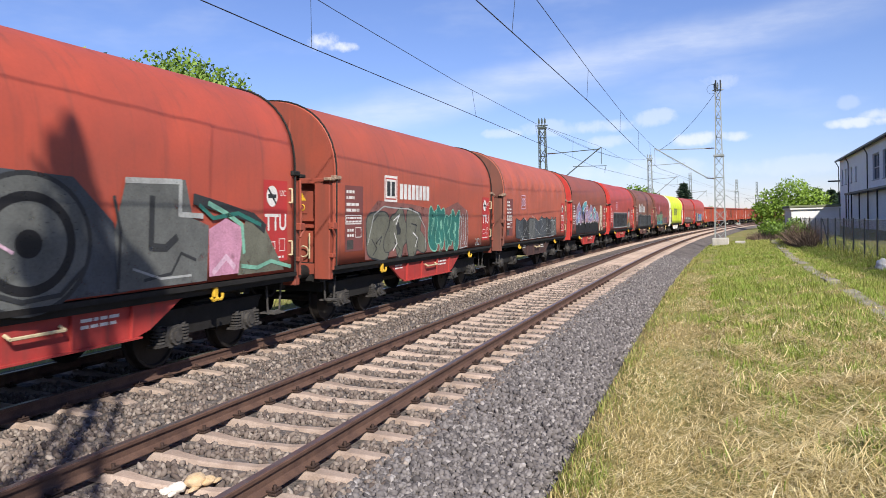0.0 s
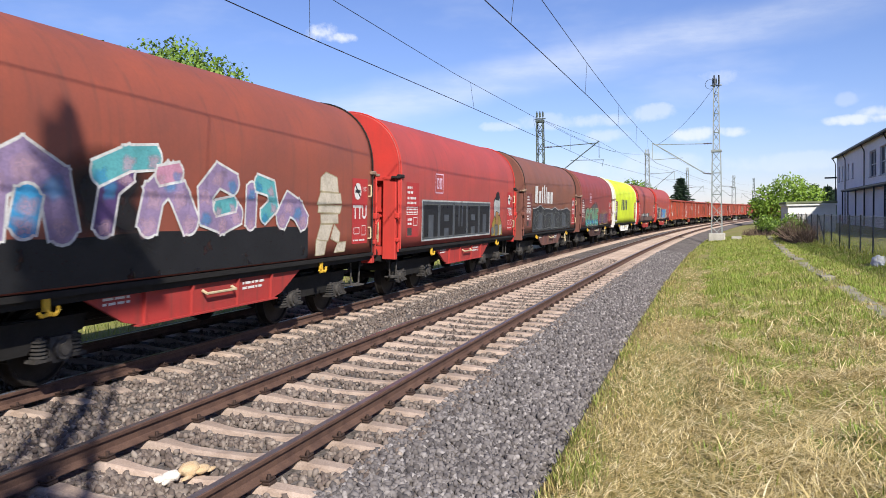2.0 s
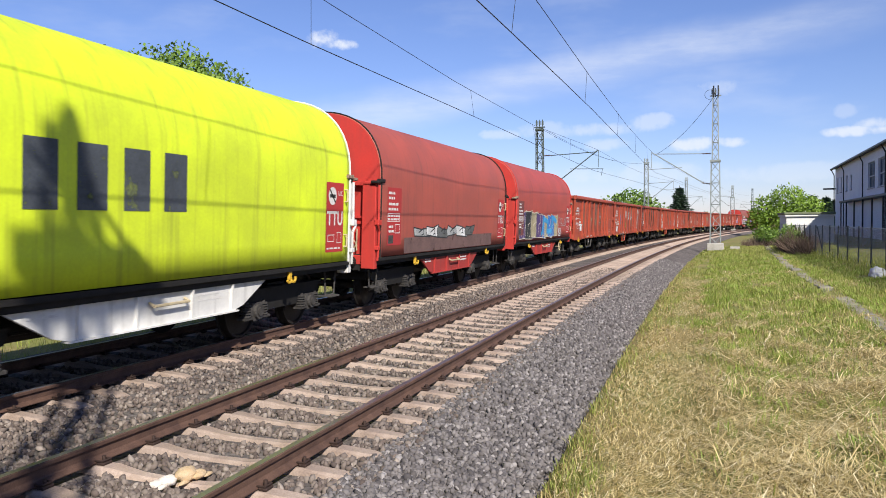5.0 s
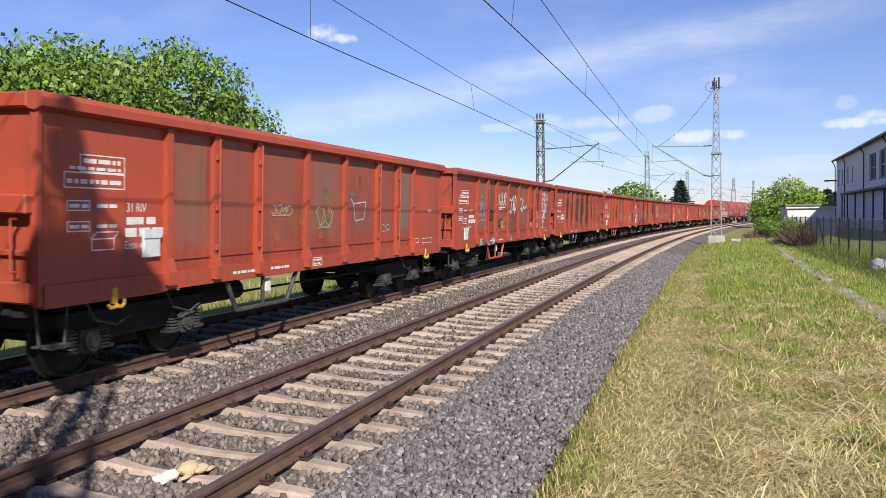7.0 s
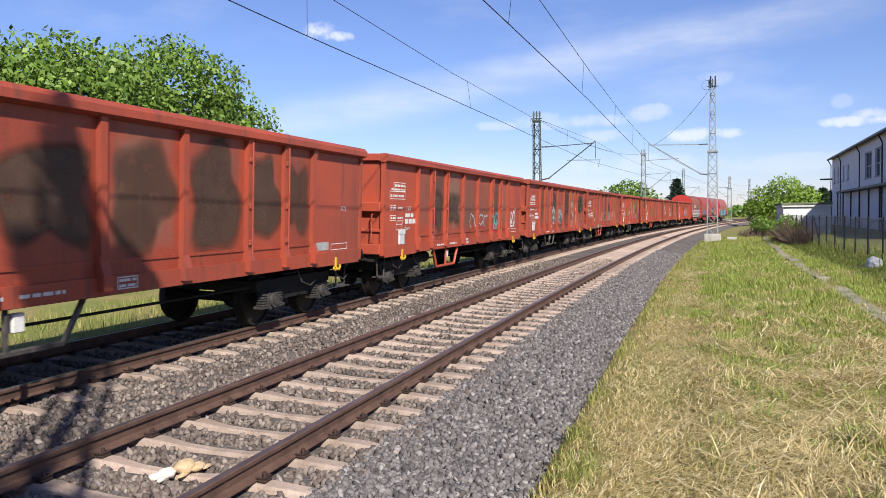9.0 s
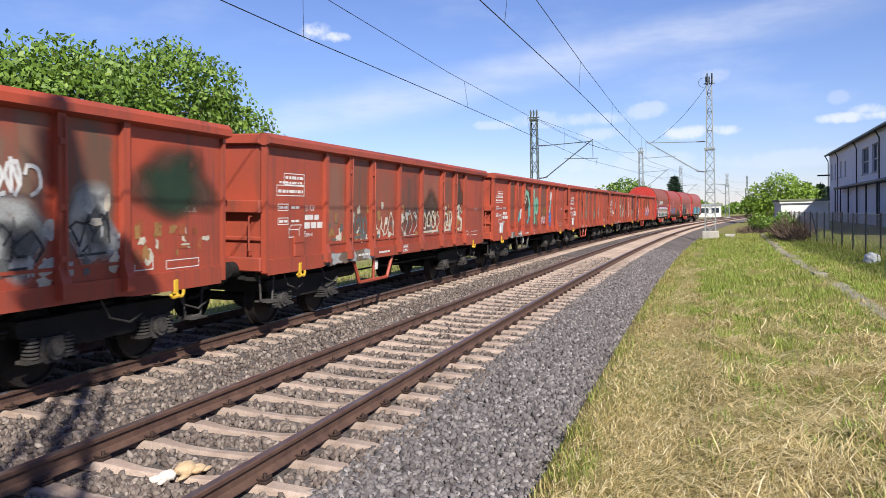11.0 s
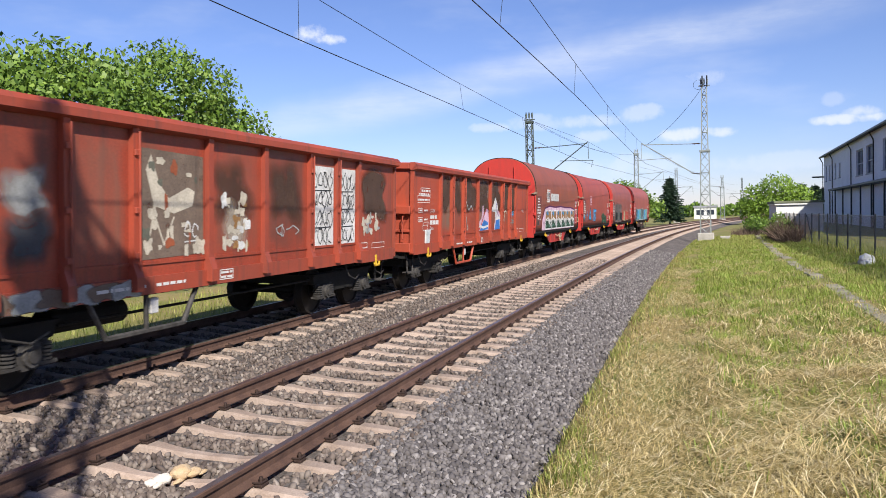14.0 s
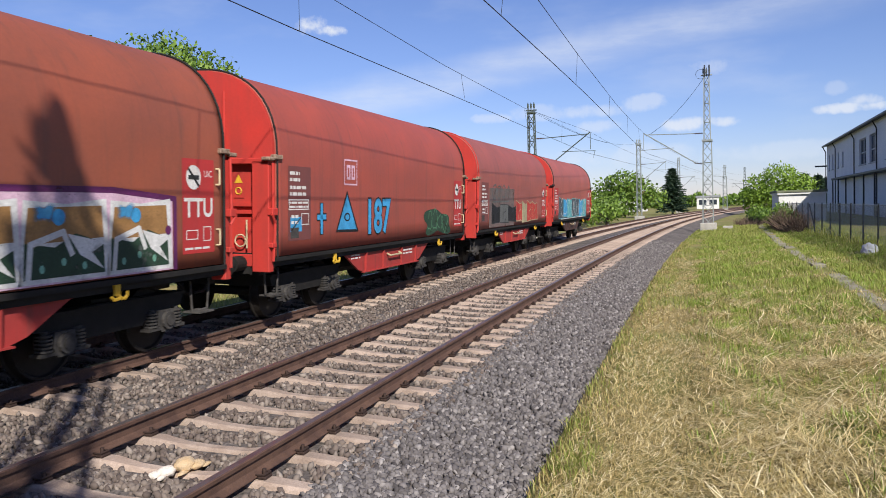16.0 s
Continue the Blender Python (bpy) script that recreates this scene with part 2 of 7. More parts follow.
LEAF = island_material("walnut_leaf", [(0.05, 0.10, 0.012), (0.12, 0.20, 0.022), (0.19, 0.30, 0.04), (0.08, 0.15, 0.018), (0.26, 0.36, 0.07)], 0.55, 0.3)
LEAF_BRIGHT = island_material("bright_leaf", [(0.10, 0.18, 0.015), (0.17, 0.27, 0.025), (0.22, 0.33, 0.04), (0.13, 0.22, 0.02)], 0.6, 0.3)
LEAF_DARK = island_material("conifer_needle", [(0.015, 0.04, 0.022), (0.03, 0.06, 0.03), (0.045, 0.085, 0.04)], 0.7, 0.1)
TWIG = island_material("dry_twig", [(0.07, 0.045, 0.03), (0.12, 0.08, 0.055), (0.045, 0.03, 0.02)], 0.9)
BLADE = island_material("green_grass_blade", [(0.13, 0.17, 0.025), (0.25, 0.29, 0.05), (0.36, 0.37, 0.09), (0.17, 0.22, 0.03), (0.48, 0.41, 0.17)], 0.7, 0.3)
TUFT = island_material("fresh_grass_blade", [(0.14, 0.22, 0.02), (0.24, 0.34, 0.04), (0.34, 0.42, 0.08), (0.19, 0.28, 0.03)], 0.65, 0.3)
# the darkest blade colour paints the shadow spots among the dry stalks
STUBBLE = island_material("mown_stubble_and_shade", [(0.40, 0.30, 0.11), (0.19, 0.14, 0.045), (0.54, 0.42, 0.19), (0.09, 0.085, 0.022), (0.46, 0.35, 0.14)], 0.85, 0.2)
STRAW = island_material("dry_grass_blade", [(0.60, 0.47, 0.21), (0.82, 0.68, 0.37), (0.40, 0.30, 0.11), (0.22, 0.17, 0.05), (0.55, 0.43, 0.19), (0.95, 0.85, 0.58)], 0.8, 0.25)
WALL = material("pale_blue_grey_render", (0.80, 0.82, 0.88), (0.72, 0.74, 0.81), 0.85, 0, 0.6, 20, 0.05)
WALLW = material("white_wall", (0.78, 0.77, 0.74), (0.66, 0.65, 0.62), 0.85, 0, 0.8, 20, 0.05)
DARKTRIM = material("dark_metal_trim", (0.04, 0.045, 0.055), None, 0.5, 0.3, 3, 30, 0.02)
GLASS = material("window_glass", (0.05, 0.06, 0.08), (0.03, 0.04, 0.05), 0.06, 0, 1, 5, 0.0)
FRAME = material("grey_window_frame", (0.30, 0.34, 0.42), None, 0.5, 0, 3, 30, 0.0)
TROUGH = material("old_trough_concrete", (0.33, 0.30, 0.24), (0.22, 0.20, 0.14), 0.95, 0, 1.5, 30, 0.3, per_object=0.1)
FUR = material("pale_tan_cloth", (0.62, 0.48, 0.32), (0.50, 0.34, 0.18), 0.9, 0, 9, 60, 0.4)
FURW = material("off_white_cloth", (0.80, 0.74, 0.66), (0.66, 0.58, 0.5), 0.9, 0, 9, 60, 0.4)

# ---------------------------------------------------------------- ground
EDGE = -1.25       # where the ballast ends and the grass begins


def ground_height(off, y):
    """The lie of the land across the line."""
    if off < -10.8:
        base = -0.55
    elif off < EDGE:
        base = -0.62
    else:
        base = -0.42 + 0.22 * min(1, (off - EDGE) / 4.5) + 0.28 * min(1, max(0, (off - 4.2) / 2.5))
    if off > EDGE:
        base += 0.05 * noise.noise((off * 0.5, y * 0.4, 3.1)) + 0.13 * abs(noise.noise((off * 1.0, y * 0.8, 5.1))) * min(1, max(0, off + 0.2)) - 0.05 * math.exp(-((off + 0.32) / 0.3) ** 2)
    return base


def grid(name, offs, ys, height, mat, kind_label, uvw=None):
    verts, faces = [], []
    for y in ys:
        for o in offs:
            verts.append(plan(o, y, height(o, y)))
    w = len(offs)
    for j in range(len(ys) - 1):
        for i in range(w - 1):
            a = j * w + i
            faces.append((a, a + 1, a + w + 1, a + w))
    me = bpy.data.meshes.new(name)
    me.from_pydata(verts, [], faces)
    ob = part_of_mesh(name, me, mat, smooth=True)
    return tagged(ob, kind_label, kind="structure")


offs = [-1500, -700, -300, -120, -60, -35, -22, -15, -12, -10.9, -10.7, -6, -1.4] + [EDGE + 0.35 * i for i in range(0, 26)] + [9, 11, 15, 25, 50, 110, 300, 700, 1500]
ys = [-600, -250, -100, -40, -20, -10] + [-5 + 0.6 * i for i in range(80)] + [45, 50, 57, 65, 75, 88, 105, 130, 160, 200, 250, 320, 400, 600, 1000, 1800, 3000]
grid("ground", offs, ys, ground_height, GRASS, "mown green and straw-coloured grass verge beside the railway")


def bed_height(off, y):
    # banked ballast under both tracks, with sloping shoulders
    tilt = math.sin(CANT)
    base = -0.245
    for c in (TRACK_1, TRACK_2):
        if abs(off - c) < 1.99:
            base = -0.235 + 0.75 * tilt - (off - c) * tilt * 0.9
    shoulder_r, shoulder_l = -2.45, -10.0
    if off > shoulder_r:
        base = bed_height(shoulder_r, y) - (off - shoulder_r) / (EDGE + 0.35 - shoulder_r) * 0.36
    if off < shoulder_l:
        base = bed_height(shoulder_l, y) - (shoulder_l - off) / 1.0 * 0.5
    return base + 0.012 * noise.noise((off * 3, y * 3, 0.4)) * 1.0


bed_offs = [-11.1, -10.6, -10.0] + [-9.8 + 0.2 * i for i in range(37)] + [-2.45, -2.2, -1.9, -1.6, -1.3, -1.0, -0.9]
bed_ys = [-300, -100, -40, -15] + [-6 + 0.4 * i for i in range(110)] + [40 + 2 * i for i in range(30)] + [104, 112, 122, 135, 150, 170, 195, 225, 260, 300, 350, 400, 600, 900]
grid("track_bed", bed_offs, bed_ys, bed_height, BALLAST, "grey-brown crushed stone ballast bed under two railway tracks")

# ---------------------------------------------------------------- rails
RAIL_OUTLINE = [(-0.0625, -0.159), (0.0625, -0.159), (0.0625, -0.150), (0.018, -0.132), (0.0085, -0.118), (0.0085, -0.048), (0.034, -0.036), (0.036, -0.008), (0.028, 0.0), (-0.028, 0.0), (-0.036, -0.008), (-0.034, -0.036), (-0.0085, -0.048), (-0.0085, -0.118), (-0.018, -0.132), (-0.0625, -0.150)]
RAIL_YS = [-300, -100, -30] + [-8 + 1.5 * i for i in range(90)] + [130 + 6 * i for i in range(45)] + [420, 600, 900]


def rail(centre, side):
    verts, faces, mats = [], [], []
    k = len(RAIL_OUTLINE)
    for y in RAIL_YS:
        m = on_track(centre, y)
        for a, b in RAIL_OUTLINE:
            verts.append(m @ Vector((side * 0.7535 + a, 0, b)))
    for j in range(len(RAIL_YS) - 1):
        for i in range(k):
            faces.append((j * k + i, j * k + (i + 1) % k, (j + 1) * k + (i + 1) % k, (j + 1) * k + i))
            mats.append(1 if i in (8,) else 0)
    me = bpy.data.meshes.new("rail")
    me.from_pydata(verts, [], faces)
    me.materials.append(RUST)
    me.materials.append(RAIL_TOP)
    me.polygons.foreach_set("material_index", mats)
    ob = part_of_mesh("rail", me, None)
    return tagged(ob, "rusty steel rail with a worn bright running surface", "rail", "rails of the two tracks")


for c in (TRACK_1, TRACK_2):
    for side in (-1, 1):
        rail(c, side)

# ---------------------------------------------------------------- sleepers


def sleeper_mesh():
    """Prestressed concrete sleeper: deep rail seats, a lower waist, splayed sides."""
    stations = [(-1.3, 0.13, 0.185, -0.21), (-1.22, 0.14, 0.19, -0.19), (-0.95, 0.15, 0.21, -0.178), (-0.55, 0.15, 0.21, -0.172), (-0.3, 0.11, 0.2, -0.20), (0.0, 0.10, 0.2, -0.207),
                (0.3, 0.11, 0.2, -0.20), (0.55, 0.15, 0.21, -0.172), (0.95, 0.15, 0.21, -0.178), (1.22, 0.14, 0.19, -0.19), (1.3, 0.13, 0.185, -0.21)]
    verts, faces = [], []
    for x, top, base, z in stations:
        verts += [(x, -base / 2 - 0.04, -0.36), (x, -top / 2 - 0.015, z - 0.02), (x, -top / 2 + 0.01, z), (x, top / 2 - 0.01, z), (x, top / 2 + 0.015, z - 0.02), (x, base / 2 + 0.04, -0.36)]
    for j in range(len(stations) - 1):
        for i in range(5):
            a = j * 6 + i
            faces.append((a, a + 6, a + 7, a + 1))
    last = (len(stations) - 1) * 6
    faces += [tuple(range(6)), tuple(reversed(range(last, last + 6)))]
    me = bpy.data.meshes.new("sleeper")
    me.from_pydata(verts, [], faces)
    me.materials.append(CONCRETE)
    return me


def clip_mesh():
    bm = bmesh.new()
    box(bm, 0.065, 0.135, -0.055, 0.055, -0.172, -0.148, 0.006)
    tube(bm, [(0.05, -0.05, -0.138), (0.12, -0.05, -0.135), (0.12, 0.05, -0.135), (0.05, 0.05, -0.138)], 0.009, 5)
    rod(bm, (0.095, 0, -0.17), (0.095, 0, -0.1), 0.016, 6)
    me = bpy.data.meshes.new("rail_clip")
    bm.to_mesh(me)
    bm.free()
    me.materials.append(CLIP)
    return me


SLEEPER, CLIPS = sleeper_mesh(), clip_mesh()
STEP, FIRST = 0.614, 5.168
far_verts, far_faces = [], []
base_verts = [v.co.copy() for v in SLEEPER.vertices]
base_faces = [tuple(p.vertices) for p in SLEEPER.polygons]
for c in (TRACK_1, TRACK_2):
    for i in range(-14, 260):
        y = FIRST + STEP * i + (0.2 if c == TRACK_2 else 0)
        m = on_track(c, y) @ Matrix.Rotation(0.006 * math.sin(i * 2.7), 4, "Z")
        if i < (100 if c == TRACK_1 else 75):
            ob = new("sleeper", SLEEPER)
            ob.matrix_world = m
            tagged(ob, "pale weathered concrete railway sleeper bedded in ballast", "sleeper", "sleepers of the two tracks")
            if i < 34:
                for side in (-1, 1):
                    for flip in (0, 180):
                        cl = new("rail_clip", CLIPS)
                        cl.parent = ob
                        cl.matrix_basis = pose(side * 0.7535, 0, 0, 0, 0, flip)
        else:
            n0 = len(far_verts)
            far_verts += [m @ v for v in base_verts]
            far_faces += [tuple(n0 + k for k in f) for f in base_faces]
me = bpy.data.meshes.new("far_sleepers")
me.from_pydata(far_verts, [], far_faces)
tagged(part_of_mesh("far_sleepers", me, CONCRETE), "distant concrete sleepers of both tracks", "sleepers", kind="stuff")

# ---------------------------------------------------------------- loose stones of the ballast


def stones(name, count, where, size, mat, seed, label):
    rng = np.random.default_rng(seed)
    bm = bmesh.new()
    bmesh.ops.create_icosphere(bm, subdivisions=1, radius=1.0)
    unit = np.array([v.co for v in bm.verts])
    tri = np.array([[v.index for v in f.verts] for f in bm.faces])
    bm.free()
    shapes = []
    for _ in range(14):
        s = unit * (0.6 + 0.8 * rng.random((len(unit), 1)))
        shapes.append(s * np.array([1.0, 0.75, 0.6]) * (0.8 + 0.4 * rng.random(3)))
    verts, faces, k = [], [], 0
    for _ in range(count):
        off, y = where(rng)
        p = plan(off, y, bed_height(off, y))
        a, b, r = rng.random(3) * 6.283, rng.random() * 6.283, size * (0.55 + 0.9 * rng.random())
        rot = np.array(Euler((a[0], a[1], b)).to_matrix())
        verts.append(shapes[rng.integers(14)] @ rot.T * r + np.array([p.x, p.y, p.z + r * (0.1 + 0.5 * rng.random())]))
        faces.append(tri + k)
        k += len(unit)
    v, f = np.concatenate(verts), np.concatenate(faces)
    me = bpy.data.meshes.new(name)
    me.vertices.add(len(v))
    me.vertices.foreach_set("co", v.ravel())
    me.loops.add(f.size)
    me.loops.foreach_set("vertex_index", f.ravel())
    me.polygons.add(len(f))
    me.polygons.foreach_set("loop_start", np.arange(0, f.size, 3))
    me.update()
    me.validate()
    return tagged(part_of_mesh(name, me, mat), label, "ballast", kind="stuff")


def shoulder(rng):
    y = 4.0 + 40 * rng.random() ** 1.9
    return -2.75 + (EDGE + 0.14 + 0.16 * noise.noise((y * 1.1, 3.0, 0)) + 2.75) * rng.random(), y


def cribs(rng):
    y = 4.2 + 30 * rng.random() ** 1.8
    while True:
        off = -8.8 + 6.3 * rng.random()
        # keep the rails' feet free
        if all(abs(abs(off - c) - 0.7535) > 0.1 for c in (TRACK_1, TRACK_2)):
            k = (y - FIRST - (0.2 if off < -6 else 0)) / STEP
            inside = min(abs(off - TRACK_1), abs(off - TRACK_2)) < 1.32
            if inside and abs(k - round(k)) < 0.2:
                y += 0.3
            return off, y


stones("ballast_stones", 35000, shoulder, 0.0295, STONE, 4, "loose grey crushed stones on the ballast shoulder")
stones("crib_stones", 24000, cribs, 0.033, STONE_RUST, 5, "rust-stained crushed stones between the sleepers and tracks")

# ---------------------------------------------------------------- grass


def swathe_angle(off, y):
    """The way in which the mown stalks lie: it wanders slowly over the verge."""
    return 0.75 + 1.5 * noise.noise((off * 0.55, y * 0.35, 17.0)) + 0.8 * noise.noise((off * 1.9, y * 1.3, 27.0))


def blades(name, count, where, mat, seed, label, flat=0.0, wide=0.005):
    """Grass as bent blades of three points; flat: how far they lie down, along the swathe."""
    rng = np.random.default_rng(seed)
    spots = np.array([(*plan(o, y, ground_height(o, y)), size, swathe_angle(o, y) if flat else 0.0) for o, y, size in (where(rng) for _ in range(count))])
    n = len(spots)
    base, size, along = spots[:, :3], spots[:, 3], spots[:, 4]
    if flat:
        a = along + rng.normal(size=n) * 0.75 + np.pi * (rng.random(n) < 0.5)
        lean = 1.18 + 0.36 * rng.random(n)
        base = base + np.stack([np.zeros(n), np.zeros(n), 0.05 * rng.random(n) ** 2], 1)
    else:
        a, lean = rng.random(n) * 2 * np.pi, 0.2 + 0.65 * rng.random(n)
        base = base - np.array([0, 0, 0.01])
    d = np.stack([np.cos(a) * np.sin(lean), np.sin(a) * np.sin(lean), np.cos(lean)], 1)
    w = np.stack([-np.sin(a), np.cos(a), np.zeros(n)], 1) * (wide * (0.85 + 0.022 * base[:, 1]) * (0.6 + 0.8 * rng.random(n)))[:, None]
    h = (size * (0.45 + rng.random(n)))[:, None]
    up = np.array([0, 0, 1.0])
    side = w / np.linalg.norm(w, axis=1)[:, None] * (rng.normal(size=(n, 1)) * 0.16 if flat else 0.0)
    mid = base + d * h * 0.55 + up * 0.05 * h + side * h * 0.5
    tip = base + d * h - up * (0.03 if flat else 0.12) * h - side * h * 0.4
    verts = np.stack([base - w, base + w, mid + w * 0.8, mid - w * 0.8, tip], 1).reshape(-1, 3)
    k = np.arange(n)[:, None] * 5
    loops = np.concatenate([k + np.array([[0, 1, 2, 3]]), k + np.array([[3, 2, 4]])], 1).ravel()
    me = bpy.data.meshes.new(name)
    me.vertices.add(len(verts))
    me.vertices.foreach_set("co", verts.ravel())
    me.loops.add(len(loops))
    me.loops.foreach_set("vertex_index", loops)
    me.polygons.add(2 * n)
    me.polygons.foreach_set("loop_start", (np.arange(n)[:, None] * 7 + np.array([[0, 4]])).ravel())
    me.update()
    me.validate()
    return tagged(part_of_mesh(name, me, mat), label, "grass", kind="stuff")


def green_share(off, y):
    """How green the verge is: a dry wheel track beside the ballast, mown hay in the foreground, fresh grass beyond."""
    n = 0.5 * noise.noise((off * 0.7, y * 0.35, 7.7)) + 0.75 * noise.noise((off * 1.9, y * 0.9, 2.2)) + 0.35 * noise.noise((off * 4.6, y * 2.6, 12.2))
    n += 0.04 + 0.34 * math.tanh((y - 13.2 + 0.4 * off + 4.0 * noise.noise((off * 0.8, y * 0.2, 9.0))) / 3.0)
    track = math.exp(-((off + 0.32 + 0.2 * noise.noise((0.0, y * 0.4, 1.0))) / 0.4) ** 2)
    n -= 0.85 * track * (1 - min(1, max(0, y - 16) / 50))
    if off < -0.75:
        n = 0.5 * n - 0.12
    return n


TUFTS = np.random.default_rng(31).random((900, 3))


def green_spot(rng):
    while True:
        y = 4.2 + 62 * rng.random() ** 1.9
        off = EDGE + 0.02 + 8.2 * rng.random()
        if 3.05 < off < 3.5 and y > 9 and rng.random() < 0.8:
            continue
        n = green_share(off, y)
        if rng.random() < 0.33 + 0.95 * n:
            return off, y, (0.09 if y < 12 else 0.15) * (0.75 + 0.6 * max(0, n))


def tuft_spot(rng):
    """Upright tufts in fresh green, most of them past the hay."""
    while True:
        u, v, k = TUFTS[rng.integers(len(TUFTS))]
        y, off = 5.0 + 45 * u ** 1.5, -0.1 + 5.4 * v
        if 3.0 < off < 3.55 or rng.random() > 0.35 + 0.9 * green_share(off, y):
            continue
        return off + 0.06 * rng.normal() * (1 + k), y + 0.08 * rng.normal() * (1 + k), 0.08 + 0.09 * k


def straw_spot(rng):
    while True:
        y = 4.2 + 30 * rng.random() ** 2.0
        off = EDGE + 0.1 + 6.3 * rng.random()
        if 3.05 < off < 3.5 and y > 9:
            continue
        n = green_share(off, y) + 0.7 * noise.noise((off * 2.8, y * 1.6, 41.0))
        if rng.random() < 0.30 - 1.0 * n:
            return off, y, 0.21 if off > 0.1 else 0.13


def hay_spot(rng):
    while True:
        y, off = 4.4 + 14 * rng.random() ** 1.5, 0.1 + 4.2 * rng.random()
        if noise.noise((off * 1.5, y * 1.0, 51.0)) + 0.3 * rng.normal() > 0.12 + 0.4 * green_share(off, y):
            return off, y, 0.30


def stubble_spot(rng):
    while True:
        y = 4.2 + 24 * rng.random() ** 1.8
        off = EDGE + 0.05 + 5.8 * rng.random()
        if rng.random() < 0.5 - 0.8 * green_share(off, y):
            return off, y, 0.075


def edge_spot(rng):
    y = 4.5 + 40 * rng.random() ** 1.4
    return EDGE + 0.2 * rng.normal() + 0.02 + 0.3 * noise.noise((y * 1.1, 5.0, 0)), y, 0.10


blades("green_grass", 90000, green_spot, BLADE, 11, "short green grass of the verge")
blades("grass_tufts", 42000, tuft_spot, TUFT, 14, "fresh upright tufts of bright green grass", 0.0, 0.0042)
blades("stubble", 36000, stubble_spot, STUBBLE, 15, "short brown and yellow mown stubble", 0.0, 0.0042)
blades("dry_grass", 84000, straw_spot, STRAW, 12, "dry mown grass lying in swathes", 1.0, 0.0031)
blades("hay_strands", 9000, hay_spot, STRAW, 18, "pale loose strands of hay on top of the mown grass", 1.0, 0.0052)
blades("edge_grass", 3000, edge_spot, BLADE, 13, "tufts of grass along the ballast's edge")
blades("edge_stubble", 7000, edge_spot, STUBBLE, 16, "dry yellow grass along the ballast's edge")

# ---------------------------------------------------------------- the train: painted marks


def paint(name, colour, dirt=0.5, rough=0.62, gloss=0.3):
    return material(name, colour, tuple(c * 0.72 + 0.01 for c in colour), rough, 0, 0.9, 22, 0.05, True, (0.06, 0.04, 0.033), dirt, speckle=0.1, gloss=gloss)


def spray(name, colour):
    """Sprayed paint: uneven, thin in places, so that the sheet below shows through."""
    m = material(name, colour, tuple(c * 0.66 for c in colour), 0.6, 0, 2.5, 30, 0.03)
    nt = m.node_tree
    n = nt.nodes.new
    co = n("ShaderNodeTexCoord")
    attr = n("ShaderNodeAttribute")
    attr.attribute_name = "cover"
    cover = attr.outputs["Fac"]
    for scale, lo, hi in ((3.1, 0.24, 0.40), (38.0, 0.22, 0.36)):
        t, r = n("ShaderNodeTexNoise"), n("ShaderNodeMapRange")
        t.inputs["Scale"].default_value, t.inputs["Detail"].default_value = scale, 4
        link(nt, co.outputs["Object"], t.inputs["Vector"])
        link(nt, t.outputs["Fac"], r.inputs["Value"])
        r.inputs["From Min"].default_value, r.inputs["From Max"].default_value, r.inputs["To Min"].default_value = lo, hi, 0.35
        x = n("ShaderNodeMath")
        x.operation = "MULTIPLY"
        link(nt, cover, x.inputs[0])
        link(nt, r.outputs["Result"], x.inputs[1])
        cover = x.outputs[0]
    link(nt, cover, nt.nodes["Principled BSDF"].inputs["Alpha"])
    return m


SPRAY = {k: spray("spray_" + k, c) for k, c in dict(
    grey=(0.13, 0.135, 0.13), dark=(0.035, 0.037, 0.04), black=(0.014, 0.014, 0.016), light=(0.42, 0.43, 0.42), white=(0.75, 0.74, 0.72), slate=(0.075, 0.085, 0.10), olive=(0.15, 0.15, 0.115),
    teal=(0.03, 0.17, 0.14), mint=(0.22, 0.48, 0.36), pink=(0.62, 0.30, 0.42), rose=(0.75, 0.50, 0.62), purple=(0.10, 0.055, 0.17), lilac=(0.33, 0.24, 0.40), blue=(0.05, 0.20, 0.55), sky=(0.06, 0.36, 0.68),
    cream=(0.62, 0.55, 0.44), tan=(0.36, 0.19, 0.07), sand=(0.42, 0.36, 0.22), forest=(0.025, 0.06, 0.035), green=(0.10, 0.24, 0.13), yellow=(0.60, 0.45, 0.06), plum=(0.12, 0.02, 0.10), red=(0.50, 0.05, 0.04), turquoise=(0.12, 0.42, 0.45), rust=(0.36, 0.10, 0.045), pale=(0.20, 0.145, 0.11), mustard=(0.30, 0.21, 0.04)).items()}
CREAM = paint("cream_handle_paint", (0.55, 0.45, 0.28), 0.4)
PANEL_RED = paint("red_label_panel", (0.42, 0.03, 0.03), 0.25)
LATCH = material("dirty_cream_latch", (0.40, 0.30, 0.22), (0.16, 0.09, 0.06), 0.7, 0, 14, 40, 0.1)
PANEL_DARK = paint("dull_label_panel", (0.17, 0.05, 0.045), 0.3)


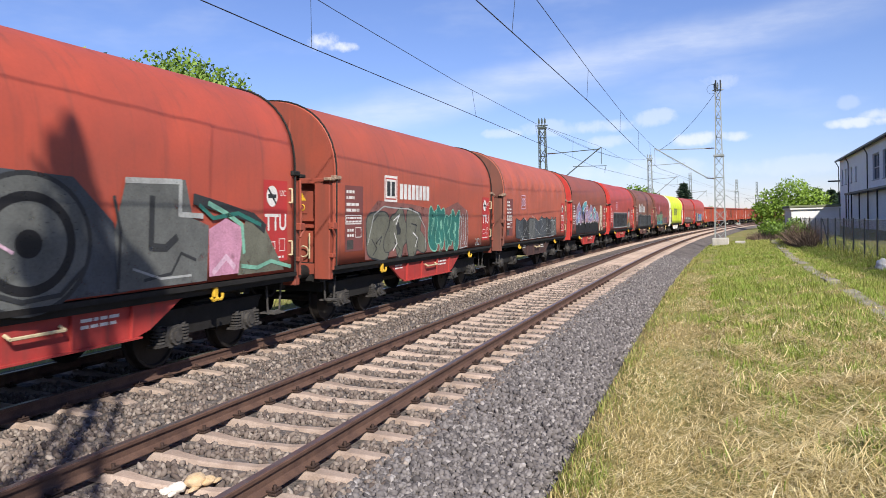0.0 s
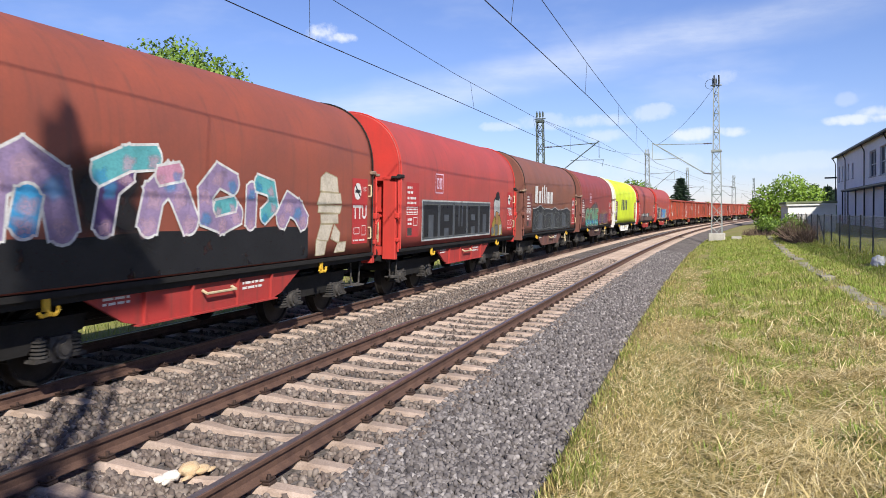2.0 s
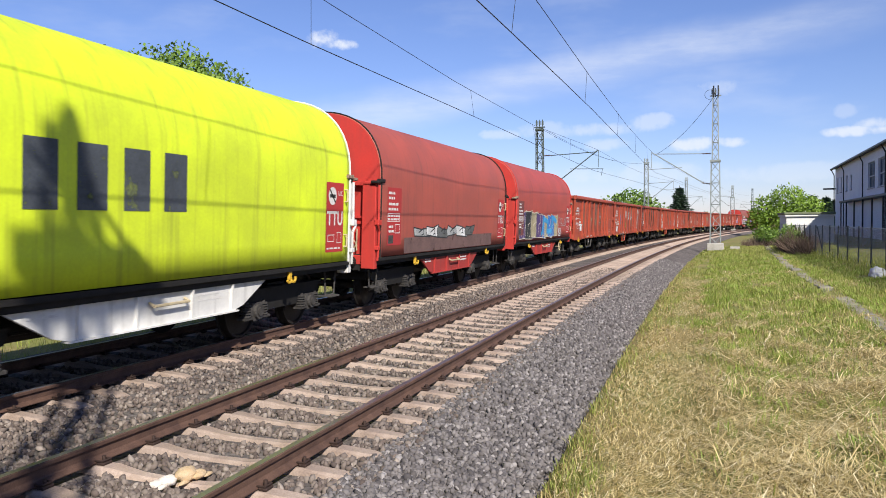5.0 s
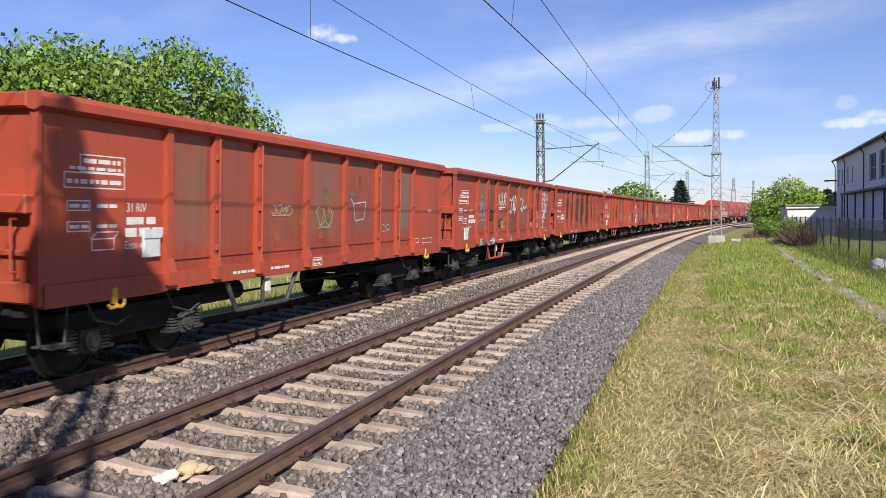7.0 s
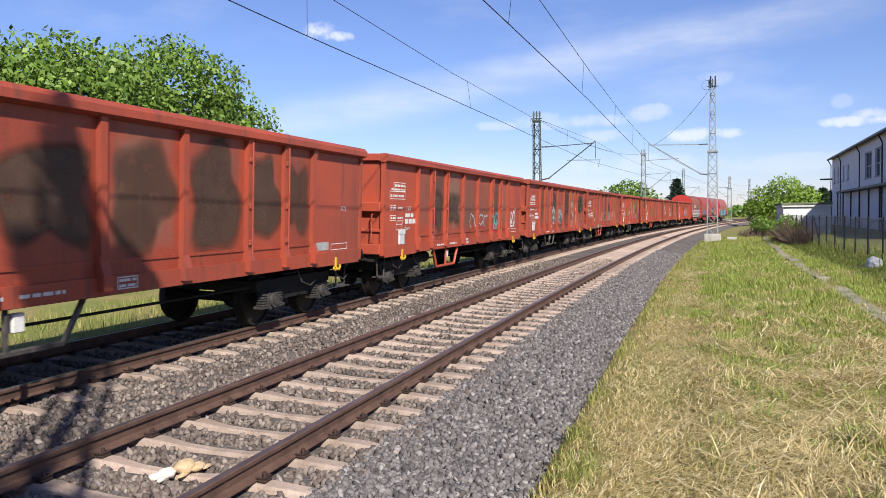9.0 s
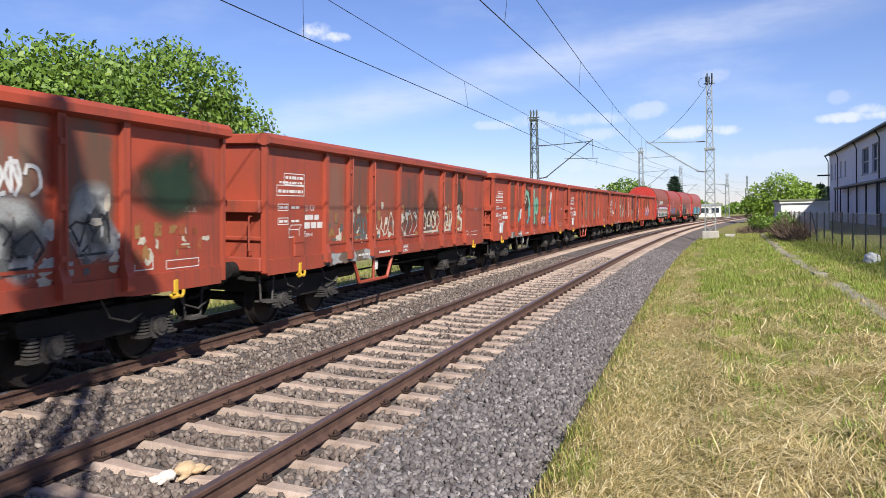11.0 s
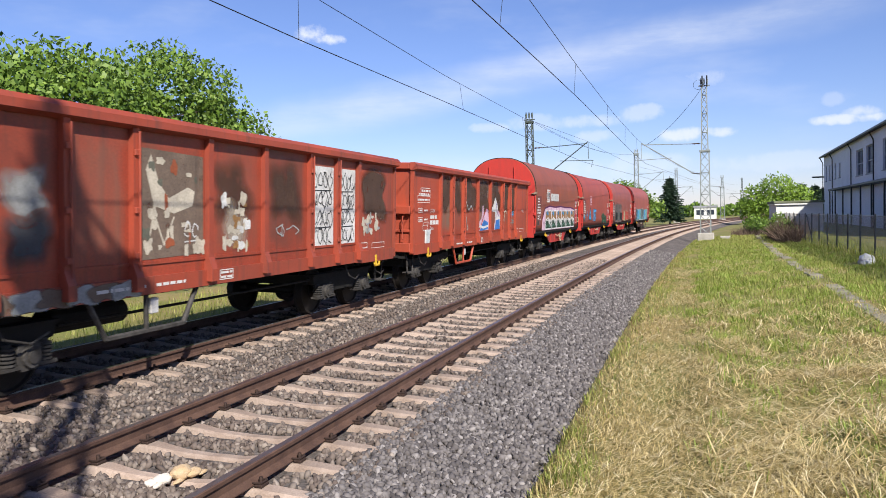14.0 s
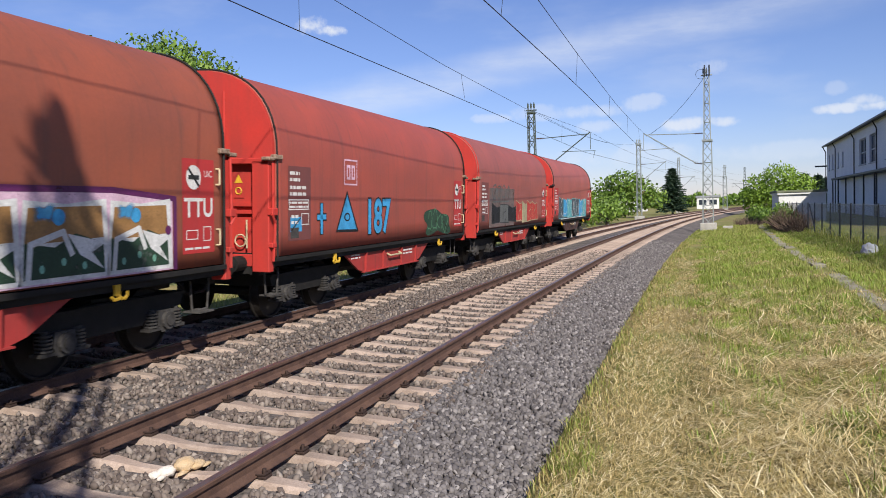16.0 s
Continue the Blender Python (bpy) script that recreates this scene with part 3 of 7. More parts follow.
class Marks:
    """Flat painted shapes on a wagon's side, layer over layer, in one mesh."""

    def __init__(self, x):
        self.bm, self.mats, self.x = bmesh.new(), [], x
        self.cover = self.bm.verts.layers.float.new("cover")

    def vert(self, y, z, layer, cover=1.0):
        v = self.bm.verts.new((self.x + 0.0016 * layer, y, z))
        v[self.cover] = cover
        return v

    def soft(self, cy, cz, w, h, mat, layer, seed, strength=0.9, core=0.5):
        """A cloud of sprayed or scoured paint that thins out towards its uneven rim."""
        rng = random.Random(seed)
        ph = [rng.uniform(0, 6.28) for _ in range(4)]
        rims = []
        for scale, cover in ((core, strength), (1.0, 0.0)):
            ringed = []
            for t in np.linspace(0, 2 * math.pi, 28, endpoint=False):
                r = scale * (1 + sum(0.1 * math.sin((k + 2) * t + p) for k, p in enumerate(ph)))
                c, q = math.cos(t), math.sin(t)
                k = 1 / (abs(c) ** 3.2 + abs(q) ** 3.2) ** (1 / 3.2)
                ringed.append(self.vert(cy + w / 2 * r * k * c, cz + h / 2 * r * k * q, layer, cover))
            rims.append(ringed)
        faces = [self.bm.faces.new(rims[0])] + [self.bm.faces.new((rims[0][i], rims[1][i], rims[1][(i + 1) % 28], rims[0][(i + 1) % 28])) for i in range(28)]
        for f in faces:
            f.material_index = self.slot(mat)
            f.normal_update()
            if f.normal.x < 0:
                f.normal_flip()

    def slot(self, mat):
        if mat not in self.mats:
            self.mats.append(mat)
        return self.mats.index(mat)

    def poly(self, pts, mat, layer=0):
        f = self.bm.faces.new([self.vert(y, z, layer) for y, z in pts])
        f.material_index = self.slot(mat)
        f.normal_update()
        if f.normal.x < 0:
            f.normal_flip()

    def rect(self, y0, y1, z0, z1, mat, layer=0):
        self.poly([(y0, z0), (y1, z0), (y1, z1), (y0, z1)], mat, layer)

    def outline(self, y0, y1, z0, z1, w, mat, layer=0):
        for r in ((y0, y1, z0, z0 + w), (y0, y1, z1 - w, z1), (y0, y0 + w, z0 + w, z1 - w), (y1 - w, y1, z0 + w, z1 - w)):
            self.rect(*r, mat, layer)

    def stroke(self, pts, w, mat, layer=0, closed=False):
        pts = [Vector(p) for p in pts]
        if closed:
            pts.append(pts[0])
        for i, (a, b) in enumerate(zip(pts, pts[1:])):
            d = b - a
            if d.length < 1e-4:
                continue
            d.normalize()
            n = Vector((-d.y, d.x)) * w / 2
            a2, b2 = a - d * w * 0.3, b + d * w * 0.3
            self.poly([a2 + n, b2 + n, b2 - n, a2 - n], mat, layer + 0.02 * i)

    def fat(self, pts, w, fill, edge, layer, rim=0.035):
        """One swollen, outlined letter stroke with round ends."""
        for width, mat, k in ((w + 2 * rim, edge, 0.0), (w, fill, 0.5)):
            self.stroke(pts, width, mat, layer + k)
            for i, (y, z) in enumerate(pts):
                self.disc(y, z, width / 2, mat, layer + k + 0.2 + 0.01 * i, 1.0, 16)

    def disc(self, y, z, r, mat, layer=0, squash=1.0, sides=20):
        self.poly([(y + r * math.cos(t), z + r * squash * math.sin(t)) for t in np.linspace(0, 2 * math.pi, sides, endpoint=False)], mat, layer)

    def text(self, body, y, z, size, mat, layer=0, stretch=1.0, fat=0.0):
        cu = bpy.data.curves.new("lettering", "FONT")
        cu.body, cu.size, cu.offset, cu.resolution_u = body, size, fat, 3
        tmp = bpy.data.objects.new("lettering", cu)
        me = bpy.data.meshes.new_from_object(tmp)
        vs = [self.vert(y + v.co.x * stretch, z + v.co.y, layer) for v in me.vertices]
        k = self.slot(mat)
        for p in me.polygons:
            f = self.bm.faces.new([vs[i] for i in p.vertices])
            f.material_index = k
            f.normal_update()
            if f.normal.x < 0:
                f.normal_flip()
        bpy.data.objects.remove(tmp)
        bpy.data.meshes.remove(me)
        bpy.data.curves.remove(cu)

    def lines(self, y0, y1, z0, z1, rows, mat, seed, layer=1):
        """Small writing too fine to read: rows of short bars."""
        rng = random.Random(seed)
        h = (z1 - z0) / rows
        for r in range(rows):
            y = y0
            while y < y1 - 0.03:
                w = min(y1 - y, 0.04 + 0.16 * rng.random())
                self.rect(y, y + w, z0 + r * h + h * 0.22, z0 + r * h + h * 0.72, mat, layer)
                y += w + 0.03

    def blob(self, cy, cz, w, h, mat, layer, seed, grow=0.0, square=0.55):
        """A swollen letter body with an uneven rounded outline."""
        rng = random.Random(seed)
        amp = [rng.uniform(-0.27, 0.27) for _ in range(4)]
        ph = [rng.uniform(0, 6.28) for _ in range(4)]
        pts = []
        for t in np.linspace(0, 2 * math.pi, 34, endpoint=False):
            c, s = math.cos(t), math.sin(t)
            k = 1 / max(1e-6, (abs(c) ** (2 / square * 1.0) + abs(s) ** (2 / square * 1.0))) ** (square / 2)
            r = k * (1 + sum(a * math.sin((i + 2) * t + p) * 0.6 for i, (a, p) in enumerate(zip(amp, ph))))
            pts.append((cy + (w / 2 * r) * c + grow * c, cz + (h / 2 * r) * s + grow * s))
        self.poly(pts, mat, layer)
        return pts

    def tag(self, y0, y1, z0, z1, mat, seed, w=0.025, layer=2, n=14):
        """A quick sprayed scribble."""
        rng = random.Random(seed)
        letters = max(2, n // 3)
        step, h = (y1 - y0) / letters, z1 - z0
        for i in range(letters):
            cy, cz = y0 + step * (i + 0.5), (z0 + z1) / 2 + rng.uniform(-0.08, 0.08) * h
            a0, span = rng.uniform(0, 6.28), rng.uniform(3.5, 6.6)
            ky, kz, wob = step * rng.uniform(0.34, 0.56), h * rng.uniform(0.32, 0.5), rng.uniform(0.1, 0.4)
            pts = [(cy + ky * math.cos(a0 + t) * (1 + wob * math.sin(2 * t)), cz + kz * math.sin(a0 + t) * (1 + wob * math.cos(3 * t))) for t in np.linspace(0, span, 9)]
            if rng.random() < 0.6:
                pts += [(cy + rng.uniform(-.3, .5) * step, cz + rng.choice((-.5, .5)) * h), (cy + rng.uniform(0, .6) * step, cz + rng.uniform(-.4, .4) * h)]
            self.stroke(pts, w, mat, layer + 0.2 * i)
        if rng.random() < 0.5:
            self.stroke([(y0 + 0.2 * step, z0 - 0.12 * h), (y1 - 0.3 * step, z0 - 0.08 * h)], w, mat, layer)

    def bubbles(self, y0, y1, z0, z1, n, fill, edge, seed, shine=None, layer=1, back=None):
        """A row of swollen letters with outlines and inner strokes."""
        rng = random.Random(seed)
        w = (y1 - y0) / n
        if back:
            self.blob((y0 + y1) / 2, (z0 + z1) / 2, (y1 - y0) * 1.08, (z1 - z0) * 1.12, back, layer - 0.5, seed, square=0.35)
        for i in range(n):
            cy, cz = y0 + w * (i + 0.5), (z0 + z1) / 2 + rng.uniform(-0.06, 0.06) * (z1 - z0)
            ww, hh = w * rng.uniform(0.95, 1.25), (z1 - z0) * rng.uniform(0.78, 1.0)
            f = fill[i % len(fill)] if isinstance(fill, (list, tuple)) else fill
            self.blob(cy, cz, ww, hh, edge, layer + 0.3 * i, seed + i, 0.035)
            self.blob(cy, cz, ww, hh, f, layer + 0.3 * i + 0.12, seed + i)
            if i % 2 == seed % 2:
                self.blob(cy + 0.05 * w, cz + 0.08 * hh, ww * 0.22, hh * 0.26, edge, layer + 0.3 * i + 0.16, seed + 40 + i)
            for _ in range(3):
                a = (cy + rng.uniform(-0.3, 0.1) * w, cz + rng.uniform(-0.3, 0.3) * hh)
                b = (a[0] + rng.uniform(0.1, 0.35) * w, a[1] + rng.uniform(-0.25, 0.25) * hh)
                c = (b[0] - rng.uniform(0.0, 0.25) * w, b[1] - rng.uniform(0.1, 0.3) * hh)
                self.stroke([a, b, c], 0.03, edge if rng.random() < 0.6 else (shine or edge), layer + 0.3 * i + 0.2)

    def jagged(self, y0, y1, z0, z1, n, fill, edge, seed, layer=1):
        """Angular interlocked letters with line outlines."""
        rng = random.Random(seed)
        w = (y1 - y0) / n
        for i in range(n):
            a, b = y0 + w * i + rng.uniform(-0.1, 0) * w, y0 + w * (i + 1) + rng.uniform(0, 0.15) * w
            f = fill[i % len(fill)] if isinstance(fill, (list, tuple)) else fill
            lean = rng.uniform(-0.18, 0.18)
            pts = [(a, z0 + rng.uniform(0, .1)), (b - lean, z0 + rng.uniform(-.02, .08)), (b, (z0 + z1) / 2), (b + lean * .5, z1 - rng.uniform(0, .15)), ((a + b) / 2, z1 - rng.uniform(0.05, .2)), (a + lean * .4, z1 - rng.uniform(0, .1)), (a - .04, (z0 + z1) / 2)]
            self.poly(pts, f, layer + 0.25 * i)
            self.stroke(pts, 0.03, edge, layer + 0.25 * i + 0.1, True)
            m1, m2 = (a + b) / 2, (z0 + z1) / 2
            self.stroke([(m1 - w * .2, z0 + .15), (m1 - w * .15, m2), (m1 + w * .2, m2 + .08), (m1 + w * .15, z1 - .2)], 0.035, edge, layer + 0.25 * i + 0.12)
            self.stroke([(m1 + w * .05, z0 + .1), (m1 + w * .22, z0 + .12), (m1 + w * .25, m2 - .1)], 0.03, edge, layer + 0.25 * i + 0.12)

    def done(self, name, parent, label=""):
        return part(name, self.bm, self.mats, parent, label)


# ---------------------------------------------------------------- the train: running gear


def mesh_of(name, bm, mat, smooth=False):
    me = bpy.data.meshes.new(name)
    bm.to_mesh(me)
    bm.free()
    me.materials.append(mat)
    if smooth:
        me.shade_smooth()
    return me


def lathe(profile, sides=28):
    """A solid of revolution about x from (x, r) pairs."""
    bm = bmesh.new()
    rings = []
    for x, r in profile:
        rings.append([bm.verts.new((x, r * math.cos(t), r * math.sin(t))) for t in np.linspace(0, 2 * math.pi, sides, endpoint=False)])
    for a, b in zip(rings, rings[1:]):
        for i in range(sides):
            bm.faces.new((a[i], a[(i + 1) % sides], b[(i + 1) % sides], b[i]))
    bm.faces.new(rings[0])
    bm.faces.new(list(reversed(rings[-1])))
    bmesh.ops.recalc_face_normals(bm, faces=bm.faces)
    return bm


WHEELSET = mesh_of("wheelset", lathe([(-1.02, 0.06), (-0.83, 0.07), (-0.82, 0.14), (-0.80, 0.15), (-0.79, 0.40), (-0.82, 0.42), (-0.82, 0.45), (-0.70, 0.46), (-0.69, 0.488), (-0.665, 0.488), (-0.665, 0.41), (-0.72, 0.39), (-0.72, 0.14), (-0.62, 0.10), (-0.60, 0.08),
                                      (0.60, 0.08), (0.62, 0.10), (0.72, 0.14), (0.72, 0.39), (0.665, 0.41), (0.665, 0.488), (0.69, 0.488), (0.70, 0.46), (0.82, 0.45), (0.82, 0.42), (0.79, 0.40), (0.80, 0.15), (0.82, 0.14), (0.83, 0.07), (1.02, 0.06)]), WHEEL)


def bogie_frame_mesh():
    bm = bmesh.new()
    box(bm, -0.94, 0.94, -0.28, 0.28, 0.5, 0.86)
    box(bm, -0.2, 0.2, -1.3, 1.3, 0.64, 0.78)
    for y in (-1.32, 1.32):
        box(bm, -0.94, 0.94, y - 0.06, y + 0.06, 0.62, 0.8)
    return mesh_of("bogie_frame", bm, BLACK)


def side_frame_mesh():
    """A pressed side frame with a dropped middle and a top flange."""
    bm = bmesh.new()
    prism(bm, [(-1.35, 0.78), (-1.30, 0.62), (-1.18, 0.60), (-0.62, 0.60), (-0.5, 0.44), (0.5, 0.44), (0.62, 0.60), (1.18, 0.60), (1.30, 0.62), (1.35, 0.78), (0.5, 0.82), (-0.5, 0.82)], "x", -0.06, 0.06)
    box(bm, -0.1, 0.1, -1.36, 1.36, 0.78, 0.81)
    return mesh_of("side_frame", bm, BLACK)


def brake_beam_mesh():
    bm = bmesh.new()
    rod(bm, (-0.9, 0, 0.38), (0.9, 0, 0.38), 0.035)
    return mesh_of("brake_beam", bm, BLACK)


def axlebox_mesh():
    bm = bmesh.new()
    prism(bm, [(-0.17, 0.40), (-0.11, 0.31), (0.11, 0.31), (0.17, 0.40), (0.15, 0.60), (-0.15, 0.60)], "x", 0.98, 1.13)
    rod(bm, (1.12, 0, 0.46), (1.18, 0, 0.46), 0.12, 14)
    rod(bm, (1.17, 0, 0.46), (1.20, 0, 0.46), 0.075, 10)
    for s in (-1, 1):
        box(bm, 0.98, 1.14, s * 0.25 - 0.12, s * 0.25 + 0.12, 0.34, 0.38)
    return mesh_of("axlebox", bm, GRIME)


def spring_mesh():
    bm = bmesh.new()
    for k in range(5):
        bmesh.ops.create_cone(bm, cap_ends=True, segments=12, radius1=0.095, radius2=0.095, depth=0.022, matrix=Matrix.Translation((1.06, 0, 0.40 + 0.043 * k)))
    rod(bm, (1.06, 0, 0.38), (1.06, 0, 0.62), 0.055, 8)
    return mesh_of("coil_spring", bm, GRIME)


def buffer_mesh():
    bm = bmesh.new()
    rod(bm, (0, 0.0, 0), (0, 0.30, 0), 0.125, 16)
    rod(bm, (0, 0.28, 0), (0, 0.56, 0), 0.085, 14)
    rod(bm, (0, 0.56, 0), (0, 0.60, 0), 0.23, 20)
    box(bm, -0.17, 0.17, -0.03, 0.02, -0.17, 0.17)
    return mesh_of("buffer", bm, BLACK)


SIDE_FRAME, BRAKE_BEAM = side_frame_mesh(), brake_beam_mesh()
BOGIE_FRAME, AXLEBOX, SPRING, BUFFER = bogie_frame_mesh(), axlebox_mesh(), spring_mesh(), buffer_mesh()
WHEELSETS = []


def running_gear(root, pivot, half):
    """Two bogies with wheelsets, axleboxes and springs; buffers, hooks and hoses at both ends."""
    for p in (-pivot, pivot):
        b = new("bogie", BOGIE_FRAME)
        b.parent, b.location = root, (0, p, 0)
        for side in (-1, 1):
            sf = new("side_frame", SIDE_FRAME)
            sf.parent, sf.location = b, (side * 1.0, 0, 0)
            bb = new("brake_beam", BRAKE_BEAM)
            bb.parent, bb.location = b, (0, side * 0.42, 0)
        for a in (-0.9, 0.9):
            w = new("wheelset", WHEELSET)
            w.parent = b
            w.location = (0, a, 0.46)
            WHEELSETS.append((w, a))
            ax = new("axlebox", AXLEBOX)
            ax.parent, ax.location = b, (0, a, 0)
            for d in (-0.25, 0.25):
                sp = new("coil_spring", SPRING)
                sp.parent, sp.location = b, (0, a + d, 0)
    for s in (-1, 1):
        for x in (-0.875, 0.875):
            o = new("buffer", BUFFER)
            o.parent, o.matrix_basis = root, pose(x, s * (half - 0.6), 1.05, 0, 0, 0 if s > 0 else 180)
        bm = bmesh.new()
        box(bm, -1.2, 1.2, s * (half - 0.74), s * (half - 0.6), 0.86, 1.2)
        box(bm, -0.06, 0.06, s * (half - 0.6), s * (half - 0.33), 0.97, 1.1, 0.01)
        part("headstock", bm, BLACK, root)
        bm = bmesh.new()
        box(bm, -0.05, 0.05, s * (half - 0.36), s * (half - 0.05), 0.93, 1.0, 0.01)
        rod(bm, (-0.1, s * (half - 0.05), 0.9), (0.1, s * (half - 0.05), 0.9), 0.03)
        part("screw_coupling", bm, GRIME, root)
        bm = bmesh.new()
        tube(bm, [(0.42, s * (half - 0.62), 0.95), (0.44, s * (half - 0.4), 0.78), (0.42, s * (half - 0.2), 0.62), (0.36, s * (half - 0.05), 0.6)], 0.024)
        part("brake_hose", bm, BLACK, root)
        # bent steps and grab handle under the corner
        for x in (-1.2, 1.2):
            bm = bmesh.new()
            tube(bm, [(x, s * (half - 0.75), 0.95), (x, s * (half - 0.8), 0.52), (x, s * (half - 1.15), 0.5), (x, s * (half - 1.2), 0.95)], 0.018)
            box(bm, x - 0.14, x + 0.14, s * (half - 1.0) - 0.17, s * (half - 1.0) + 0.17, 0.49, 0.515)
            part("corner_step", bm, GRIME, root)
    bm = bmesh.new()
    for x in (1.3,):
        rod(bm, (x - 0.28, -pivot + 1.4, 0.72), (x - 0.28, pivot - 1.4, 0.72), 0.02)
    rod(bm, (0.6, -pivot + 1.6, 0.7), (0.6, -pivot + 2.9, 0.7), 0.16, 12)
    part("brake_cylinder", bm, BLACK, root)


HOOK = None


def hook_mesh():
    bm = bmesh.new()
    box(bm, 1.40, 1.45, -0.045, 0.045, -0.02, 0.17, 0.01)
    tube(bm, [(1.43, 0.0, 0.0), (1.46, 0.03, -0.05), (1.46, 0.09, -0.06), (1.46, 0.13, -0.02), (1.46, 0.13, 0.03)], 0.022)
    tube(bm, [(1.46, 0.0, -0.05), (1.46, -0.09, -0.06), (1.46, -0.13, -0.02)], 0.022)
    return mesh_of("tie_hook", bm, YELLOW)


HOOK = hook_mesh()

# ---------------------------------------------------------------- the train: hooded coil wagons
SIDE, SHOULDER, TOP, HOOD_LOW, HOOD_HALF = 1.45, 2.78, 4.22, 1.17, 5.30


def hood_outline(grow=0.0, low=HOOD_LOW):
    pts = [(SIDE + grow, low)] + [(SIDE + grow, low + (SHOULDER - low) * k / 4) for k in range(1, 4)]
    for t in np.linspace(0, math.pi, 25):
        c, s = math.cos(t), math.sin(t)
        pts.append(((SIDE + grow) * math.copysign(abs(c) ** 0.86, c), SHOULDER + (TOP + grow - SHOULDER) * abs(s) ** 0.86))
    pts += [(-SIDE - grow, low + (SHOULDER - low) * k / 4) for k in (3, 2, 1)] + [(-SIDE - grow, low)]
    return pts


def hood_mesh(slack, seed):
    """The tarpaulin hood: a smooth barrel, with sagging folds when it is slack."""
    outline = hood_outline()
    n, rows = len(outline), 72
    verts, faces = [], []
    for j in range(rows + 1):
        y = -HOOD_HALF + 2 * HOOD_HALF * j / rows
        edge = min(1.0, min(j, rows - j) / 3)
        for i, (x, z) in enumerate(outline):
            w = 0.006 * noise.noise((y * 0.9, x, z * 0.8 + seed)) * edge
            if slack and z > 2.3:
                sag = abs(math.sin(y * 2.9 + seed)) ** 0.6
                w += slack * (0.085 * (sag - 0.6) * math.exp(-((z - 3.15 - 0.16 * sag) / 0.17) ** 2)) * edge
            if slack and z <= 2.3:
                w -= slack * 0.025 * abs(noise.noise((y * 1.8, z * 1.5, seed + 4))) * edge * (1 if z > HOOD_LOW else 0.4)
            flat = z < SHOULDER + 0.02 and not slack
            k = 0 if flat else w
            verts.append((x * (1 + k), y, z + (k * 0.6 if z > SHOULDER else 0)))
    for j in range(rows):
        for i in range(n - 1):
            a = j * n + i
            faces.append((a, a + 1, a + n + 1, a + n))
    me = bpy.data.meshes.new("hood")
    me.from_pydata(verts, [], faces)
    bm = bmesh.new()
    bm.from_mesh(me)
    bmesh.ops.recalc_face_normals(bm, faces=bm.faces)
    bmesh.ops.solidify(bm, geom=bm.faces[:], thickness=0.03)
    bm.to_mesh(me)
    bm.free()
    return me


